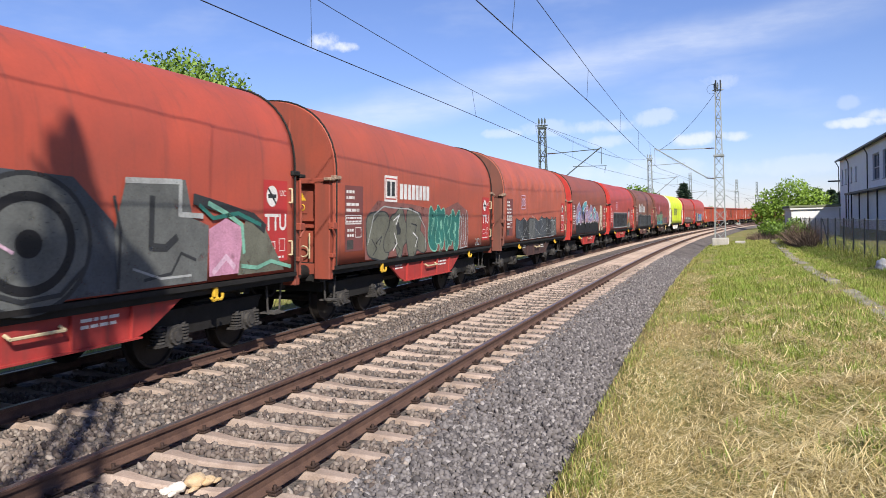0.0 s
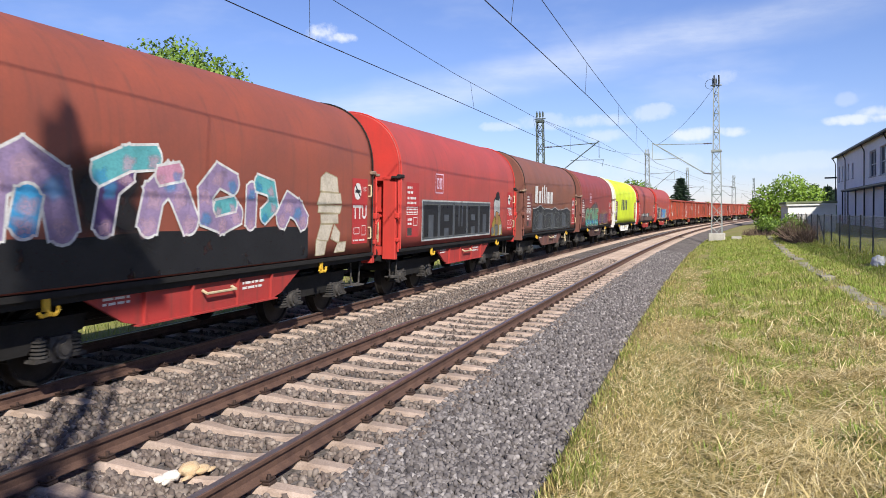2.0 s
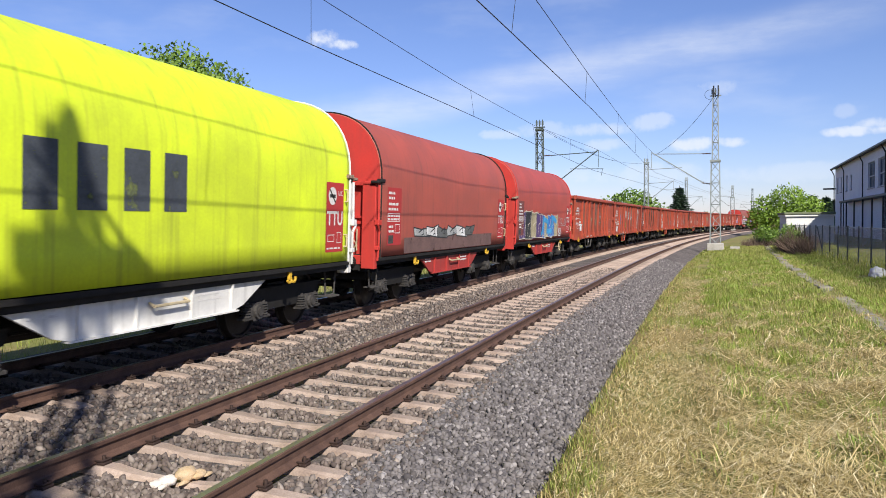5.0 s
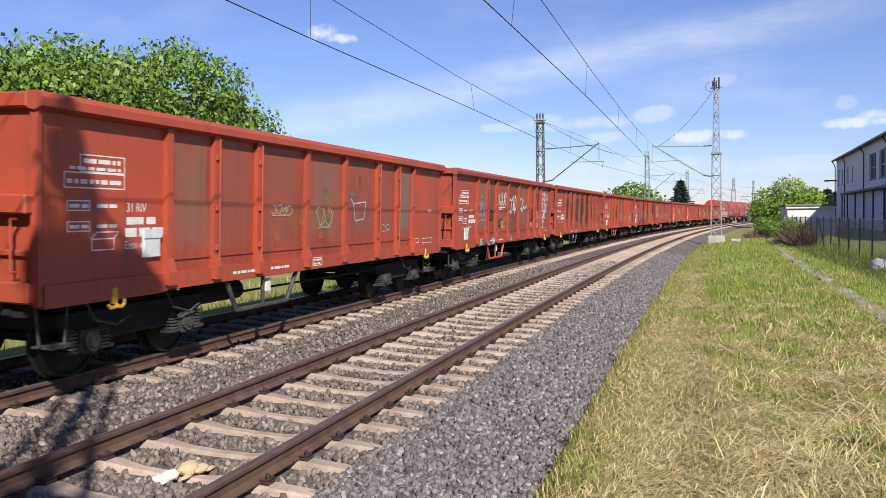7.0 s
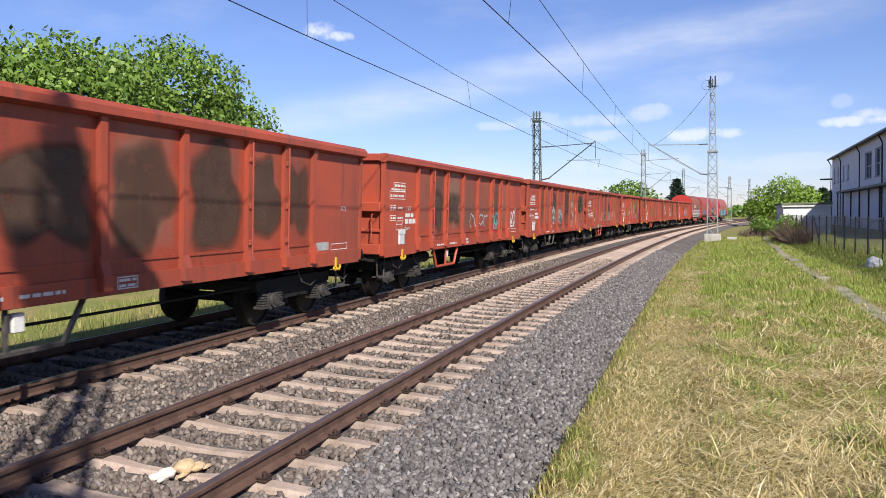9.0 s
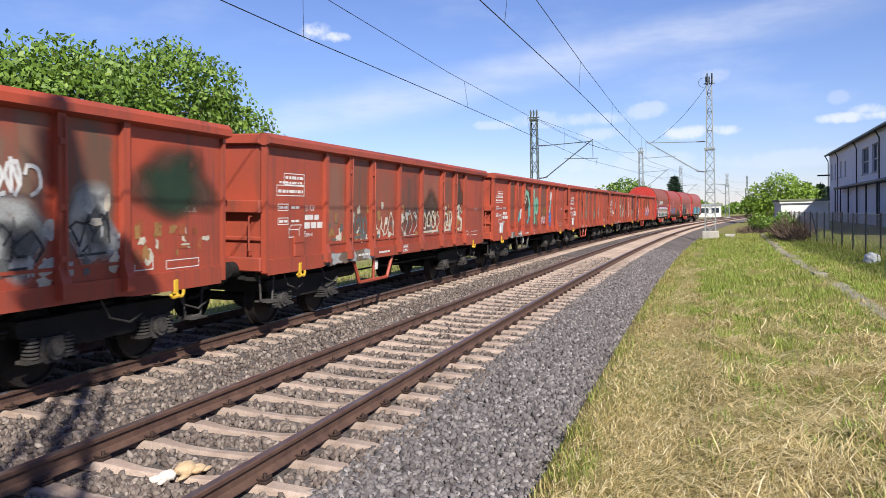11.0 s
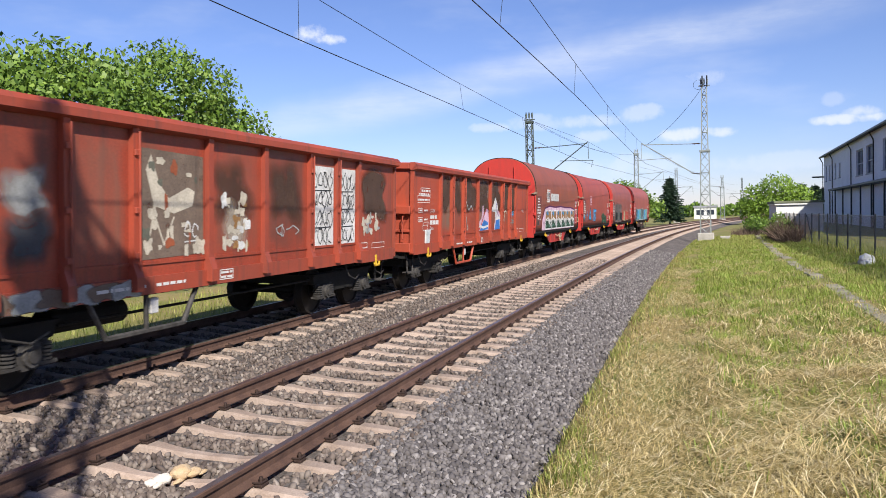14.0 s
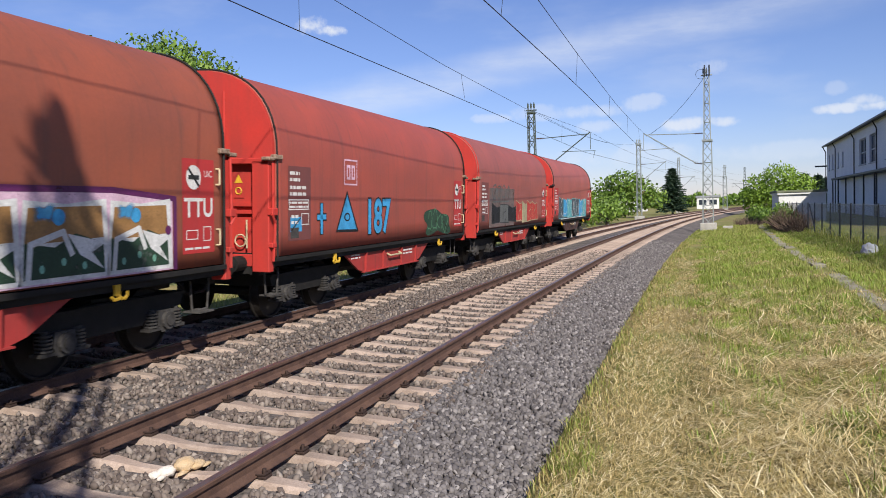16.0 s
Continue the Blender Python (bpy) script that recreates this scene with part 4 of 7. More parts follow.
def hood_wagon(label, hood, end, sill, marks, slack=0.0, seed=0, wheel=False):
    root = tagged(new("hood_wagon"), label, "freight wagon", "wagons of the freight train")
    me = hood_mesh(slack, seed)
    part_of_mesh("hood", me, hood, root, smooth=True)
    # rolled seams and edge piping at both ends of the hood
    for s in (-1, 1):
        rim = hood_outline(0.012, HOOD_LOW - 0.02)
        bm = bmesh.new()
        tube(bm, [(x, s * (HOOD_HALF - 0.02), z) for x, z in rim], 0.02, 5)
        part("hood_edge", bm, BLACK if seed % 2 else end, root)
    for s in (-1, 1):
        y0, y1 = sorted((s * 5.30, s * 5.36))
        ys0, ys1 = sorted((s * 5.35, s * 5.50))
        bm = bmesh.new()
        inner = [(x * 0.985, z - 0.015 if z > 2 else z) for x, z in hood_outline()]
        prism(bm, inner, "y", y0, y1)
        wall = part("end_wall", bm, end, root)
        for x in (-1, 1):
            part("corner_post", boxes((min(x * 1.12, x * 1.43), max(x * 1.12, x * 1.43), ys0, ys1, 0.92, 2.72), bevel=0.012), end, wall)
        bm = bmesh.new()
        box(bm, -1.43, 1.43, ys0, ys1, 2.66, 2.76, 0.012)
        for z in (1.86, 1.98):
            box(bm, -1.12, 1.12, min(s * 5.355, s * 5.42), max(s * 5.355, s * 5.42), z, z + 0.05)
        for x in (-0.62, 0.0, 0.62):
            box(bm, x - 0.03, x + 0.03, min(s * 5.355, s * 5.40), max(s * 5.355, s * 5.40), 1.2, 2.66)
        box(bm, -1.2, 1.2, min(s * 5.355, s * 5.45), max(s * 5.355, s * 5.45), 1.0, 1.2, 0.01)
        part("end_beam", bm, end, wall)
        bm = bmesh.new()
        for x in (-0.55, 0.55):
            tube(bm, [(x, s * 5.39, 2.76), (x, s * 5.41, 3.2), (x * 0.98, s * 5.39, 3.85)], 0.025)
        part("end_rib", bm, end, wall)
        # locking gear at the corner
        bm = bmesh.new()
        box(bm, 1.34, 1.50, min(s * 5.40, s * 5.58), max(s * 5.40, s * 5.58), 2.715, 2.775, 0.015)
        box(bm, 1.40, 1.50, min(s * 5.15, s * 5.4), max(s * 5.15, s * 5.4), 2.74, 2.82, 0.015)
        part("shoulder_latch", bm, LATCH if seed % 3 else BLACK, wall)
        bm = bmesh.new()
        tube(bm, [(1.47, s * 5.43, 2.68), (1.48, s * 5.44, 1.95), (1.50, s * 5.52, 1.86), (1.49, s * 5.40, 1.72), (1.47, s * 5.43, 1.1)], 0.024)
        box(bm, 1.42, 1.52, min(s * 5.36, s * 5.52), max(s * 5.36, s * 5.52), 1.84, 1.96, 0.01)
        box(bm, 1.42, 1.50, min(s * 5.36, s * 5.5), max(s * 5.36, s * 5.5), 1.32, 1.4, 0.01)
        part("locking_rod", bm, end, wall)
        bm = bmesh.new()
        ring(bm, (0.86, s * 5.43, 1.42), 0.10, 0.013, "y", 12)
        tube(bm, [(0.98, s * 5.42, 1.3), (1.0, s * 5.46, 1.3), (1.0, s * 5.46, 1.75), (0.98, s * 5.42, 1.75)], 0.013)
        part("grab_handle", bm, CREAM, wall)
        if s < 0:
            bm = bmesh.new()
            box(bm, 0.70, 0.90, -5.375, -5.365, 2.12, 2.54)
            plate = part("warning_plate", bm, end, wall)
            bm = bmesh.new()
            prism(bm, [(0.72, 2.36), (0.88, 2.36), (0.80, 2.5)], "y", -5.382, -5.377)
            ring(bm, (0.80, -5.38, 2.23), 0.055, 0.012, "y", 10)
            part("warning_sign", bm, YELLOW, plate)
    part("floor_frame", boxes((-1.40, 1.40, -5.35, 5.35, 1.0, 1.14), (-0.5, 0.5, -5.3, 5.3, 0.78, 1.0)), BLACK, root)
    for s in (-1, 1):
        bm = boxes((min(s * 1.40, s * 1.47), max(s * 1.40, s * 1.47), -5.33, 5.33, 1.09, 1.155))
        part("side_rail", bm, BLACK, root)
        bm = bmesh.new()
        x0, x1 = sorted((s * 1.30, s * 1.345))
        prism(bm, [(-2.95, 1.09), (-2.45, 0.98), (-1.85, 0.66), (-1.6, 0.60), (1.6, 0.60), (1.85, 0.66), (2.45, 0.98), (2.95, 1.09)], "x", x0, x1)
        box(bm, min(s * 1.28, s * 1.40), max(s * 1.28, s * 1.40), -1.65, 1.65, 0.585, 0.605)
        beam = part("side_sill", bm, sill, root)
        for y in (-1.5, -0.55, 0.55, 1.5):
            bm = bmesh.new()
            prism(bm, [(s * 1.345, 1.09), (s * 1.40, 1.09), (s * 1.38, 0.605), (s * 1.345, 0.605)], "y", y - 0.015, y + 0.015)
            part("sill_rib", bm, sill, beam)
    # step plate and lettering on the sill
    bm = bmesh.new()
    tube(bm, [(1.35, -0.3, 0.9), (1.43, -0.3, 0.86), (1.43, 0.4, 0.86), (1.35, 0.4, 0.9)], 0.02)
    part("grab_rail", bm, CREAM, root)
    mk = Marks(1.3475)
    mk.lines(-2.2, -1.75, 0.88, 1.0, 2, WHITE, seed + 77)
    mk.done("sill_marking", root)
    mk = Marks(1.3475)
    mk.lines(0.7, 1.3, 0.8, 0.95, 2, WHITE, seed + 78)
    mk.done("sill_marking", root)
    for y in (-3.1, 3.1):
        h = new("tie_hook", HOOK)
        h.parent, h.location = root, (0.0, y, 0.97)
    if wheel:
        bm = bmesh.new()
        wy = 2.75 if wheel is True else wheel
        ring(bm, (1.46, wy, 0.78), 0.19, 0.016, "x", 18)
        tube(bm, [(1.46, wy - 0.18, 0.78), (1.46, wy + 0.18, 0.78)], 0.014)
        rod(bm, (1.3, wy, 0.78), (1.47, wy, 0.78), 0.02)
        part("brake_handwheel", bm, CREAM, root)
    running_gear(root, 3.5, 6.02)
    label_panels(root, seed)
    mk = Marks(SIDE + 0.0035 + (0.012 if slack else 0))
    marks(mk)
    mk.done("graffiti", root)
    return root


def label_panels(root, seed):
    """Data panel by one end, shunting panel by the other."""
    mk = Marks(SIDE + 0.0055)
    y0 = -4.92
    mk.rect(y0, y0 + 0.80, 1.40, 2.66, PANEL_DARK if seed % 3 else PANEL_RED)
    mk.lines(y0 + 0.06, y0 + 0.4, 2.38, 2.6, 2, WHITE, seed)
    mk.lines(y0 + 0.06, y0 + 0.62, 2.14, 2.36, 2, WHITE, seed + 1)
    mk.outline(y0 + 0.02, y0 + 0.72, 1.92, 2.1, 0.018, WHITE, 1)
    mk.lines(y0 + 0.05, y0 + 0.7, 1.94, 2.08, 2, WHITE, seed + 2, 1)
    mk.lines(y0 + 0.1, y0 + 0.38, 1.66, 1.86, 2, WHITE, seed + 3)
    mk.outline(y0 + 0.45, y0 + 0.72, 1.66, 1.86, 0.015, WHITE, 1)
    mk.rect(y0 + 0.08, y0 + 0.36, 1.44, 1.62, GRIME, 1)
    mk.done("data_panel", root, "dull red panel with rows of small white writing")
    mk = Marks(SIDE + 0.0055)
    y0 = 4.32
    mk.rect(y0, y0 + 0.72, 1.36, 2.64, PANEL_RED)
    mk.disc(y0 + 0.25, 2.39, 0.19, SPRAY["red"], 1)
    mk.disc(y0 + 0.25, 2.39, 0.165, WHITE, 2)
    mk.stroke([(y0 + 0.14, 2.50), (y0 + 0.36, 2.28)], 0.04, SPRAY["black"], 3)
    mk.rect(y0 + 0.13, y0 + 0.37, 2.36, 2.42, SPRAY["dark"], 3)
    mk.text("UIC", y0 + 0.48, 2.40, 0.13, WHITE, 1, 0.9)
    mk.text("TTU", y0 + 0.04, 1.86, 0.36, WHITE, 1, 0.95, 0.008)
    mk.outline(y0 + 0.08, y0 + 0.34, 1.55, 1.68, 0.012, WHITE, 1)
    mk.outline(y0 + 0.46, y0 + 0.64, 1.52, 1.72, 0.012, WHITE, 1)
    mk.lines(y0 + 0.05, y0 + 0.6, 1.40, 1.46, 1, WHITE, seed + 9)
    mk.done("shunting_panel", root, "red panel with a white crossed circle and lettering")
    for z in (2.3, 1.45):
        bm = bmesh.new()
        tube(bm, [(SIDE, 5.1, z), (SIDE + 0.06, 5.1, z), (SIDE + 0.06, 5.1, z + 0.22), (SIDE, 5.1, z + 0.22)], 0.014)
        part("panel_handle", bm, CREAM, root)


def logo_box(mk, y, z, s, solid=False):
    """A plain framed square, the operator's mark."""
    if solid:
        mk.rect(y, y + s * 1.25, z, z + s, WHITE)
        mk.outline(y + s * .09, y + s * 1.16, z + s * .09, z + s * .91, s * .05, SPRAY["red"], 1)
        mk.rect(y + s * .24, y + s * .56, z + s * .22, z + s * .78, SPRAY["dark"], 1)
        mk.rect(y + s * .68, y + s * 1.0, z + s * .22, z + s * .78, SPRAY["dark"], 1)
    else:
        mk.outline(y, y + s * 1.2, z, z + s, s * .06, SPRAY["rose"])
        mk.outline(y + s * .22, y + s * .55, z + s * .22, z + s * .78, s * .1, SPRAY["rose"], 1)
        mk.outline(y + s * .66, y + s * .98, z + s * .22, z + s * .78, s * .1, SPRAY["rose"], 1)


def word_bars(mk, y, z, h, widths, mat, gap=0.3):
    """A brand word as plain upright bars."""
    for w in widths:
        mk.rect(y, y + h * w, z, z + h, mat, 1)
        y += h * (w + gap)

# ---------------------------------------------------------------- the train: open wagons
E_HALF, E_SIDE = 6.40, 1.40
E_POSTS = [-4.4, -3.4, -2.3, -0.75, 0.75, 2.3, 3.4, 4.4]


def open_wagon(label, body, panel_mats, marks, seed):
    root = tagged(new("open_wagon"), label, "freight wagon", "wagons of the freight train")
    rng = random.Random(seed)
    part("floor", boxes((-1.38, 1.38, -6.36, 6.36, 1.12, 1.22), (-0.4, 0.4, -6.3, 6.3, 0.8, 1.12)), BLACK, root)
    edges = [-E_HALF] + E_POSTS + [E_HALF]
    for s in (-1, 1):
        for i, (a, b) in enumerate(zip(edges, edges[1:])):
            # sheet slightly dished between the posts
            bm = bmesh.new()
            x0, x1 = sorted((s * (E_SIDE - 0.05), s * E_SIDE))
            box(bm, x0, x1, a, b, 1.2, 3.05)
            if s > 0 and 0 < i < 8:
                box(bm, E_SIDE, E_SIDE + 0.018, a + 0.06, b - 0.06, 1.36, 1.40)
            part("side_panel", bm, panel_mats[(i + seed) % len(panel_mats)] if 0 < i < 8 else body, root)
        for y in E_POSTS:
            bm = bmesh.new()
            w = 0.055
            prism(bm, [(y - w, 1.2), (y + w, 1.2), (y + w, 3.05), (y - w, 3.05)], "x", *sorted((s * E_SIDE, s * (E_SIDE + 0.075))))
            prism(bm, [(s * (E_SIDE), 1.62), (s * (E_SIDE + 0.13), 1.22), (s * (E_SIDE + 0.13), 1.05), (s * E_SIDE, 1.05)], "y", y - w - 0.012, y + w + 0.012)
            post = part("side_post", bm, body, root)
            if y in (-3.4, 2.3, -2.3, 3.4):
                bm = bmesh.new()
                for z in (1.45, 2.0, 2.7):
                    box(bm, *sorted((s * (E_SIDE + 0.075), s * (E_SIDE + 0.105))), y - 0.05, y + 0.05, z, z + 0.08, 0.008)
                rod(bm, (s * (E_SIDE + 0.10), y + 0.03, 1.3), (s * (E_SIDE + 0.10), y + 0.03, 3.0), 0.014)
                part("door_hinge", bm, body, post)
        # sill
        bm = bmesh.new()
        x0, x1 = sorted((s * 1.30, s * (E_SIDE + 0.04)))
        prism(bm, [(-6.38, 0.96), (-4.6, 0.96), (-4.3, 0.99), (4.3, 0.99), (4.6, 0.96), (6.38, 0.96), (6.38, 1.21), (-6.38, 1.21)], "x", x0, x1)
        part("side_sill", bm, body, root)
        # top rim, a deep box section
        bm = bmesh.new()
        prism(bm, [(s * (E_SIDE - 0.06), 3.04), (s * (E_SIDE + 0.03), 3.02), (s * (E_SIDE + 0.14), 3.06), (s * (E_SIDE + 0.14), 3.15), (s * (E_SIDE + 0.08), 3.215), (s * (E_SIDE - 0.06), 3.215)], "y", -6.5, 6.5)
        part("top_rim", bm, body, root)
    for s in (-1, 1):
        bm = bmesh.new()
        y0, y1 = sorted((s * 6.36, s * 6.41))
        box(bm, -1.35, 1.35, y0, y1, 1.2, 3.05)
        wall = part("end_wall", bm, body, root)
        bm = bmesh.new()
        for z0, z1, d in ((1.95, 2.16, 0.16), (1.02, 1.25, 0.13), (1.5, 1.58, 0.05)):
            box(bm, -1.38, 1.38, min(s * 6.412, s * (6.41 + d)), max(s * 6.412, s * (6.41 + d)), z0, z1, 0.02)
        part("end_beam", bm, body, wall)
        for x in (-1.40, -0.5, 0.5, 1.40):
            part("end_post", boxes((x - 0.05, x + 0.05, min(s * 6.412, s * 6.47), max(s * 6.412, s * 6.47), 1.0, 3.04)), body, wall)
        part("end_rim", boxes((-1.335, 1.335, min(s * 6.33, s * 6.5), max(s * 6.33, s * 6.5), 3.045, 3.21), bevel=0.02), body, wall)
        bm = bmesh.new()
        tube(bm, [(1.2, s * 6.5, 1.35), (1.2, s * 6.58, 1.35), (1.2, s * 6.58, 1.9), (1.2, s * 6.5, 1.9)], 0.014)
        part("grab_handle", bm, body, wall)
    # stirrup below the sill
    for s in (1, -1):
        bm = bmesh.new()
        x = s * 1.36
        tube(bm, [(x, -3.0, 0.98), (x, -2.72, 0.52), (x, -1.25, 0.52), (x, -0.95, 0.98)], 0.036, 6)
        rod(bm, (x, -2.0, 0.98), (x, -2.0, 0.52), 0.032)
        part("step_stirrup", bm, GRIME if seed % 2 else body, root)
    bm = bmesh.new()
    box(bm, 1.28, 1.36, -1.9, -1.75, 0.72, 0.92, 0.01)
    part("brake_changeover", bm, WHITE, root)
    bm = bmesh.new()
    hy, hz = (-4.86, 1.42) if seed == 1 else (-5.55, 1.21)
    box(bm, E_SIDE + 0.004, E_SIDE + 0.05, hy, hy + 0.30, hz, hz + 0.34, 0.01)
    holder = part("label_holder", bm, PLATE if seed % 3 else body, root)
    part("holder_lid", boxes((E_SIDE + 0.05, E_SIDE + 0.062, hy - 0.01, hy + 0.31, hz + 0.24, hz + 0.35)), PLATE if seed % 3 else body, holder)
    for y in (-5.35, 5.35):
        h = new("tie_hook", HOOK)
        h.parent, h.location = root, (0.0, y, 0.93)
    for y in (-5.6, -4.2, 4.2, 5.6):
        bm = bmesh.new()
        tube(bm, [(1.25, y, 0.95), (1.28, y + 0.12, 0.72), (1.25, y + 0.5, 0.62), (1.2, y + 0.8, 0.70)], 0.014)
        part("brake_pipe", bm, GRIME, root)
    running_gear(root, 4.5, 7.02)
    mk = Marks(E_SIDE + 0.003)
    y = -6.1
    # load table, length and volume marks, number block
    mk.outline(y + 0.25, y + 0.95, 2.42, 2.62, 0.014, WHITE)
    mk.lines(y + 0.30, y + 0.9, 2.50, 2.60, 1, WHITE, seed + 1)
    mk.lines(y + 0.10, y + 0.9, 2.43, 2.50, 1, WHITE, seed + 2)
    mk.outline(y + 0.02, y + 0.95, 2.24, 2.42, 0.014, WHITE)
    mk.lines(y + 0.06, y + 0.9, 2.27, 2.37, 1, WHITE, seed + 3)
    for z in (1.99, 1.76):
        mk.outline(y + 0.06, y + 0.40, z, z + 0.12, 0.014, WHITE)
        mk.lines(y + 0.10, y + 0.37, z + 0.02, z + 0.10, 1, WHITE, seed + 4)
        mk.lines(y + 0.50, y + 0.82, z + 0.02, z + 0.10, 1, WHITE, seed + 5)
    mk.outline(y + 0.42, y + 0.78, 1.54, 1.68, 0.014, WHITE)
    mk.stroke([(y + 0.42, 1.68), (y + 0.50, 1.75), (y + 0.85, 1.75), (y + 0.78, 1.68)], 0.014, WHITE)
    mk.done("load_table", root)
    mk = Marks(E_SIDE + 0.003)
    mk.text("31 RIV", y + 0.98, 1.98, 0.16, WHITE, 0, 0.8)
    mk.rect(y + 0.98, y + 1.28, 1.83, 1.92, WHITE)
    mk.rect(y + 1.33, y + 1.50, 1.83, 1.92, WHITE)
    for k in range(3):
        mk.rect(y + 0.96 + 0.24 * k, y + 1.16 + 0.24 * k, 1.68, 1.79, WHITE)
    mk.text("Eaos-x", y + 0.95, 1.54, 0.14, WHITE, 0, 0.85)
    mk.done("number_block", root)
    mk = Marks(E_SIDE + 0.003)
    mk.text("UIC St", 5.55, 1.98, 0.13, WHITE, 0, 0.8)
    mk.outline(4.6, 4.95, 1.26, 1.38, 0.014, WHITE)
    mk.outline(5.2, 5.9, 1.24, 1.36, 0.012, WHITE)
    mk.done("end_lettering", root)
    for k, (a, b) in enumerate(((-2.95, -2.1), (-1.9, -1.3))):
        mk = Marks(E_SIDE + 0.0435)
        mk.lines(a, b, 1.06, 1.14, 1, WHITE, seed + 6 + k)
        mk.done("sill_lettering", root)
    if seed in (2, 6, 7, 9):
        # bare scoured steel on the sill below the doors
        mk = Marks(E_SIDE + 0.042)
        for k in range(6):
            mk.soft(-4.25 + 0.36 * k, 1.09, 0.55, 0.24, SPRAY["light"] if k % 2 else SPRAY["pale"], 0.1 * k, seed + k, 0.9, 0.8)
        mk.done("scoured_sill", root, "bare grey scoured steel")
    mk = Marks(E_SIDE + 0.0435)
    mk.outline(-0.5, -0.15, 1.04, 1.19, 0.014, WHITE)
    mk.lines(-0.47, -0.18, 1.05, 1.18, 2, WHITE, seed + 8)
    mk.done("sill_plate", root)
    # worn grey and rusty patches on the door sheets, with graffiti over them
    mk = Marks(E_SIDE + 0.0035)
    marks(mk, rng)
    mk.done("graffiti", root)
    return root


# ---------------------------------------------------------------- the train: wagon by wagon
S = SPRAY


def m_grey(mk):
    mk.poly([(-4.6, 1.19), (1.3, 1.19), (1.1, 2.0), (0.5, 2.5), (-0.6, 2.55), (-1.6, 2.1), (-4.6, 2.2)], S["slate"], 0)
    for r, m in ((0.86, "dark"), (0.80, "grey"), (0.62, "black"), (0.50, "grey"), (0.17, "black")):
        mk.disc(-0.1, 1.8, r, S[m], 1 + (0.9 - r) * 2, 0.86, 36)
    mk.stroke([(-0.9, 1.2), (-0.6, 1.95), (-0.45, 1.8), (-0.3, 1.72)], 0.035, S["rose"], 6)
    mk.stroke([(-0.6, 1.35), (-0.2, 1.22), (0.3, 1.25), (0.62, 1.5)], 0.05, S["dark"], 6)
    mk.poly([(1.15, 1.2), (2.85, 1.2), (2.9, 1.95), (2.55, 2.05), (2.4, 2.55), (1.3, 2.52), (1.1, 1.9)], S["grey"], 4)
    mk.stroke([(1.3, 2.50), (2.3, 2.52), (2.28, 2.1), (2.75, 2.08)], 0.07, S["light"], 6)
    mk.stroke([(1.75, 2.3), (1.72, 1.7), (2.0, 1.68), (2.2, 1.8)], 0.10, S["dark"], 6)
    mk.stroke([(1.15, 1.25), (1.2, 1.9), (1.1, 2.3)], 0.05, S["dark"], 5)
    mk.stroke([(1.6, 1.3), (2.1, 1.35), (2.3, 1.6), (2.6, 1.5)], 0.04, S["dark"], 6)
    mk.stroke([(1.4, 1.45), (1.9, 1.3), (2.5, 1.3)], 0.03, S["light"], 6)
    mk.poly([(2.9, 1.25), (3.6, 1.25), (3.75, 1.9), (3.3, 2.05), (2.9, 1.9)], S["pink"], 5)
    mk.stroke([(3.0, 1.3), (3.3, 1.5), (3.5, 1.35)], 0.08, S["rose"], 6)
    mk.poly([(3.6, 1.22), (4.9, 1.22), (4.3, 1.95), (3.9, 2.1), (3.6, 1.8)], S["olive"], 3)
    mk.stroke([(2.9, 2.25), (3.3, 2.12), (3.7, 1.95), (3.75, 1.55)], 0.07, S["mint"], 7)
    mk.stroke([(2.6, 2.3), (3.2, 2.2), (4.0, 2.05), (4.3, 1.9)], 0.15, S["dark"], 6)
    mk.stroke([(2.7, 2.22), (3.0, 2.05), (3.6, 2.12), (4.2, 1.95)], 0.06, S["teal"], 7)
    mk.stroke([(3.7, 1.35), (4.1, 1.30), (4.5, 1.38), (5.1, 1.26)], 0.06, S["mint"], 7)


def m_operator(mk):
    logo_box(mk, -3.05, 2.38, 0.56, True)
    word_bars(mk, -2.2, 2.45, 0.34, [0.55] * 8, S["white"], 0.16)
    mk.poly([(-4.0, 1.2), (2.9, 1.2), (2.9, 2.2), (1.9, 2.45), (0.5, 2.2), (-1.5, 2.35), (-3.4, 2.4), (-4.1, 2.0)], spray("overspray", (0.24, 0.10, 0.085)), 0)
    mk.bubbles(-3.9, -0.75, 1.22, 2.2, 3, S["olive"], S["dark"], 21, S["white"], 1)
    mk.stroke([(-3.9, 1.5), (-3.6, 2.1), (-3.1, 2.28), (-2.4, 2.25), (-1.7, 2.24), (-1.1, 2.15), (-0.6, 1.8), (-0.55, 1.3)], 0.028, S["light"], 4)
    mk.bubbles(-0.3, 2.0, 1.22, 2.25, 4, S["teal"], S["mint"], 33, S["mint"], 1)
    mk.text("2021", 3.6, 1.22, 0.3, S["light"], 3, 1.0)
    mk.tag(2.1, 2.9, 1.3, 2.2, S["light"], 5)


def m_dark(mk):
    logo_box(mk, -2.95, 2.32, 0.5)
    mk.jagged(-3.6, 3.2, 1.22, 2.05, 7, [S["slate"], S["dark"], S["grey"], S["slate"]], S["dark"], 14)
    mk.tag(-3.3, 2.9, 1.4, 2.0, S["grey"], 9, 0.03, 6, 18)
    mk.tag(-3.4, 3.1, 1.3, 2.05, S["light"], 10, 0.018, 8, 15)


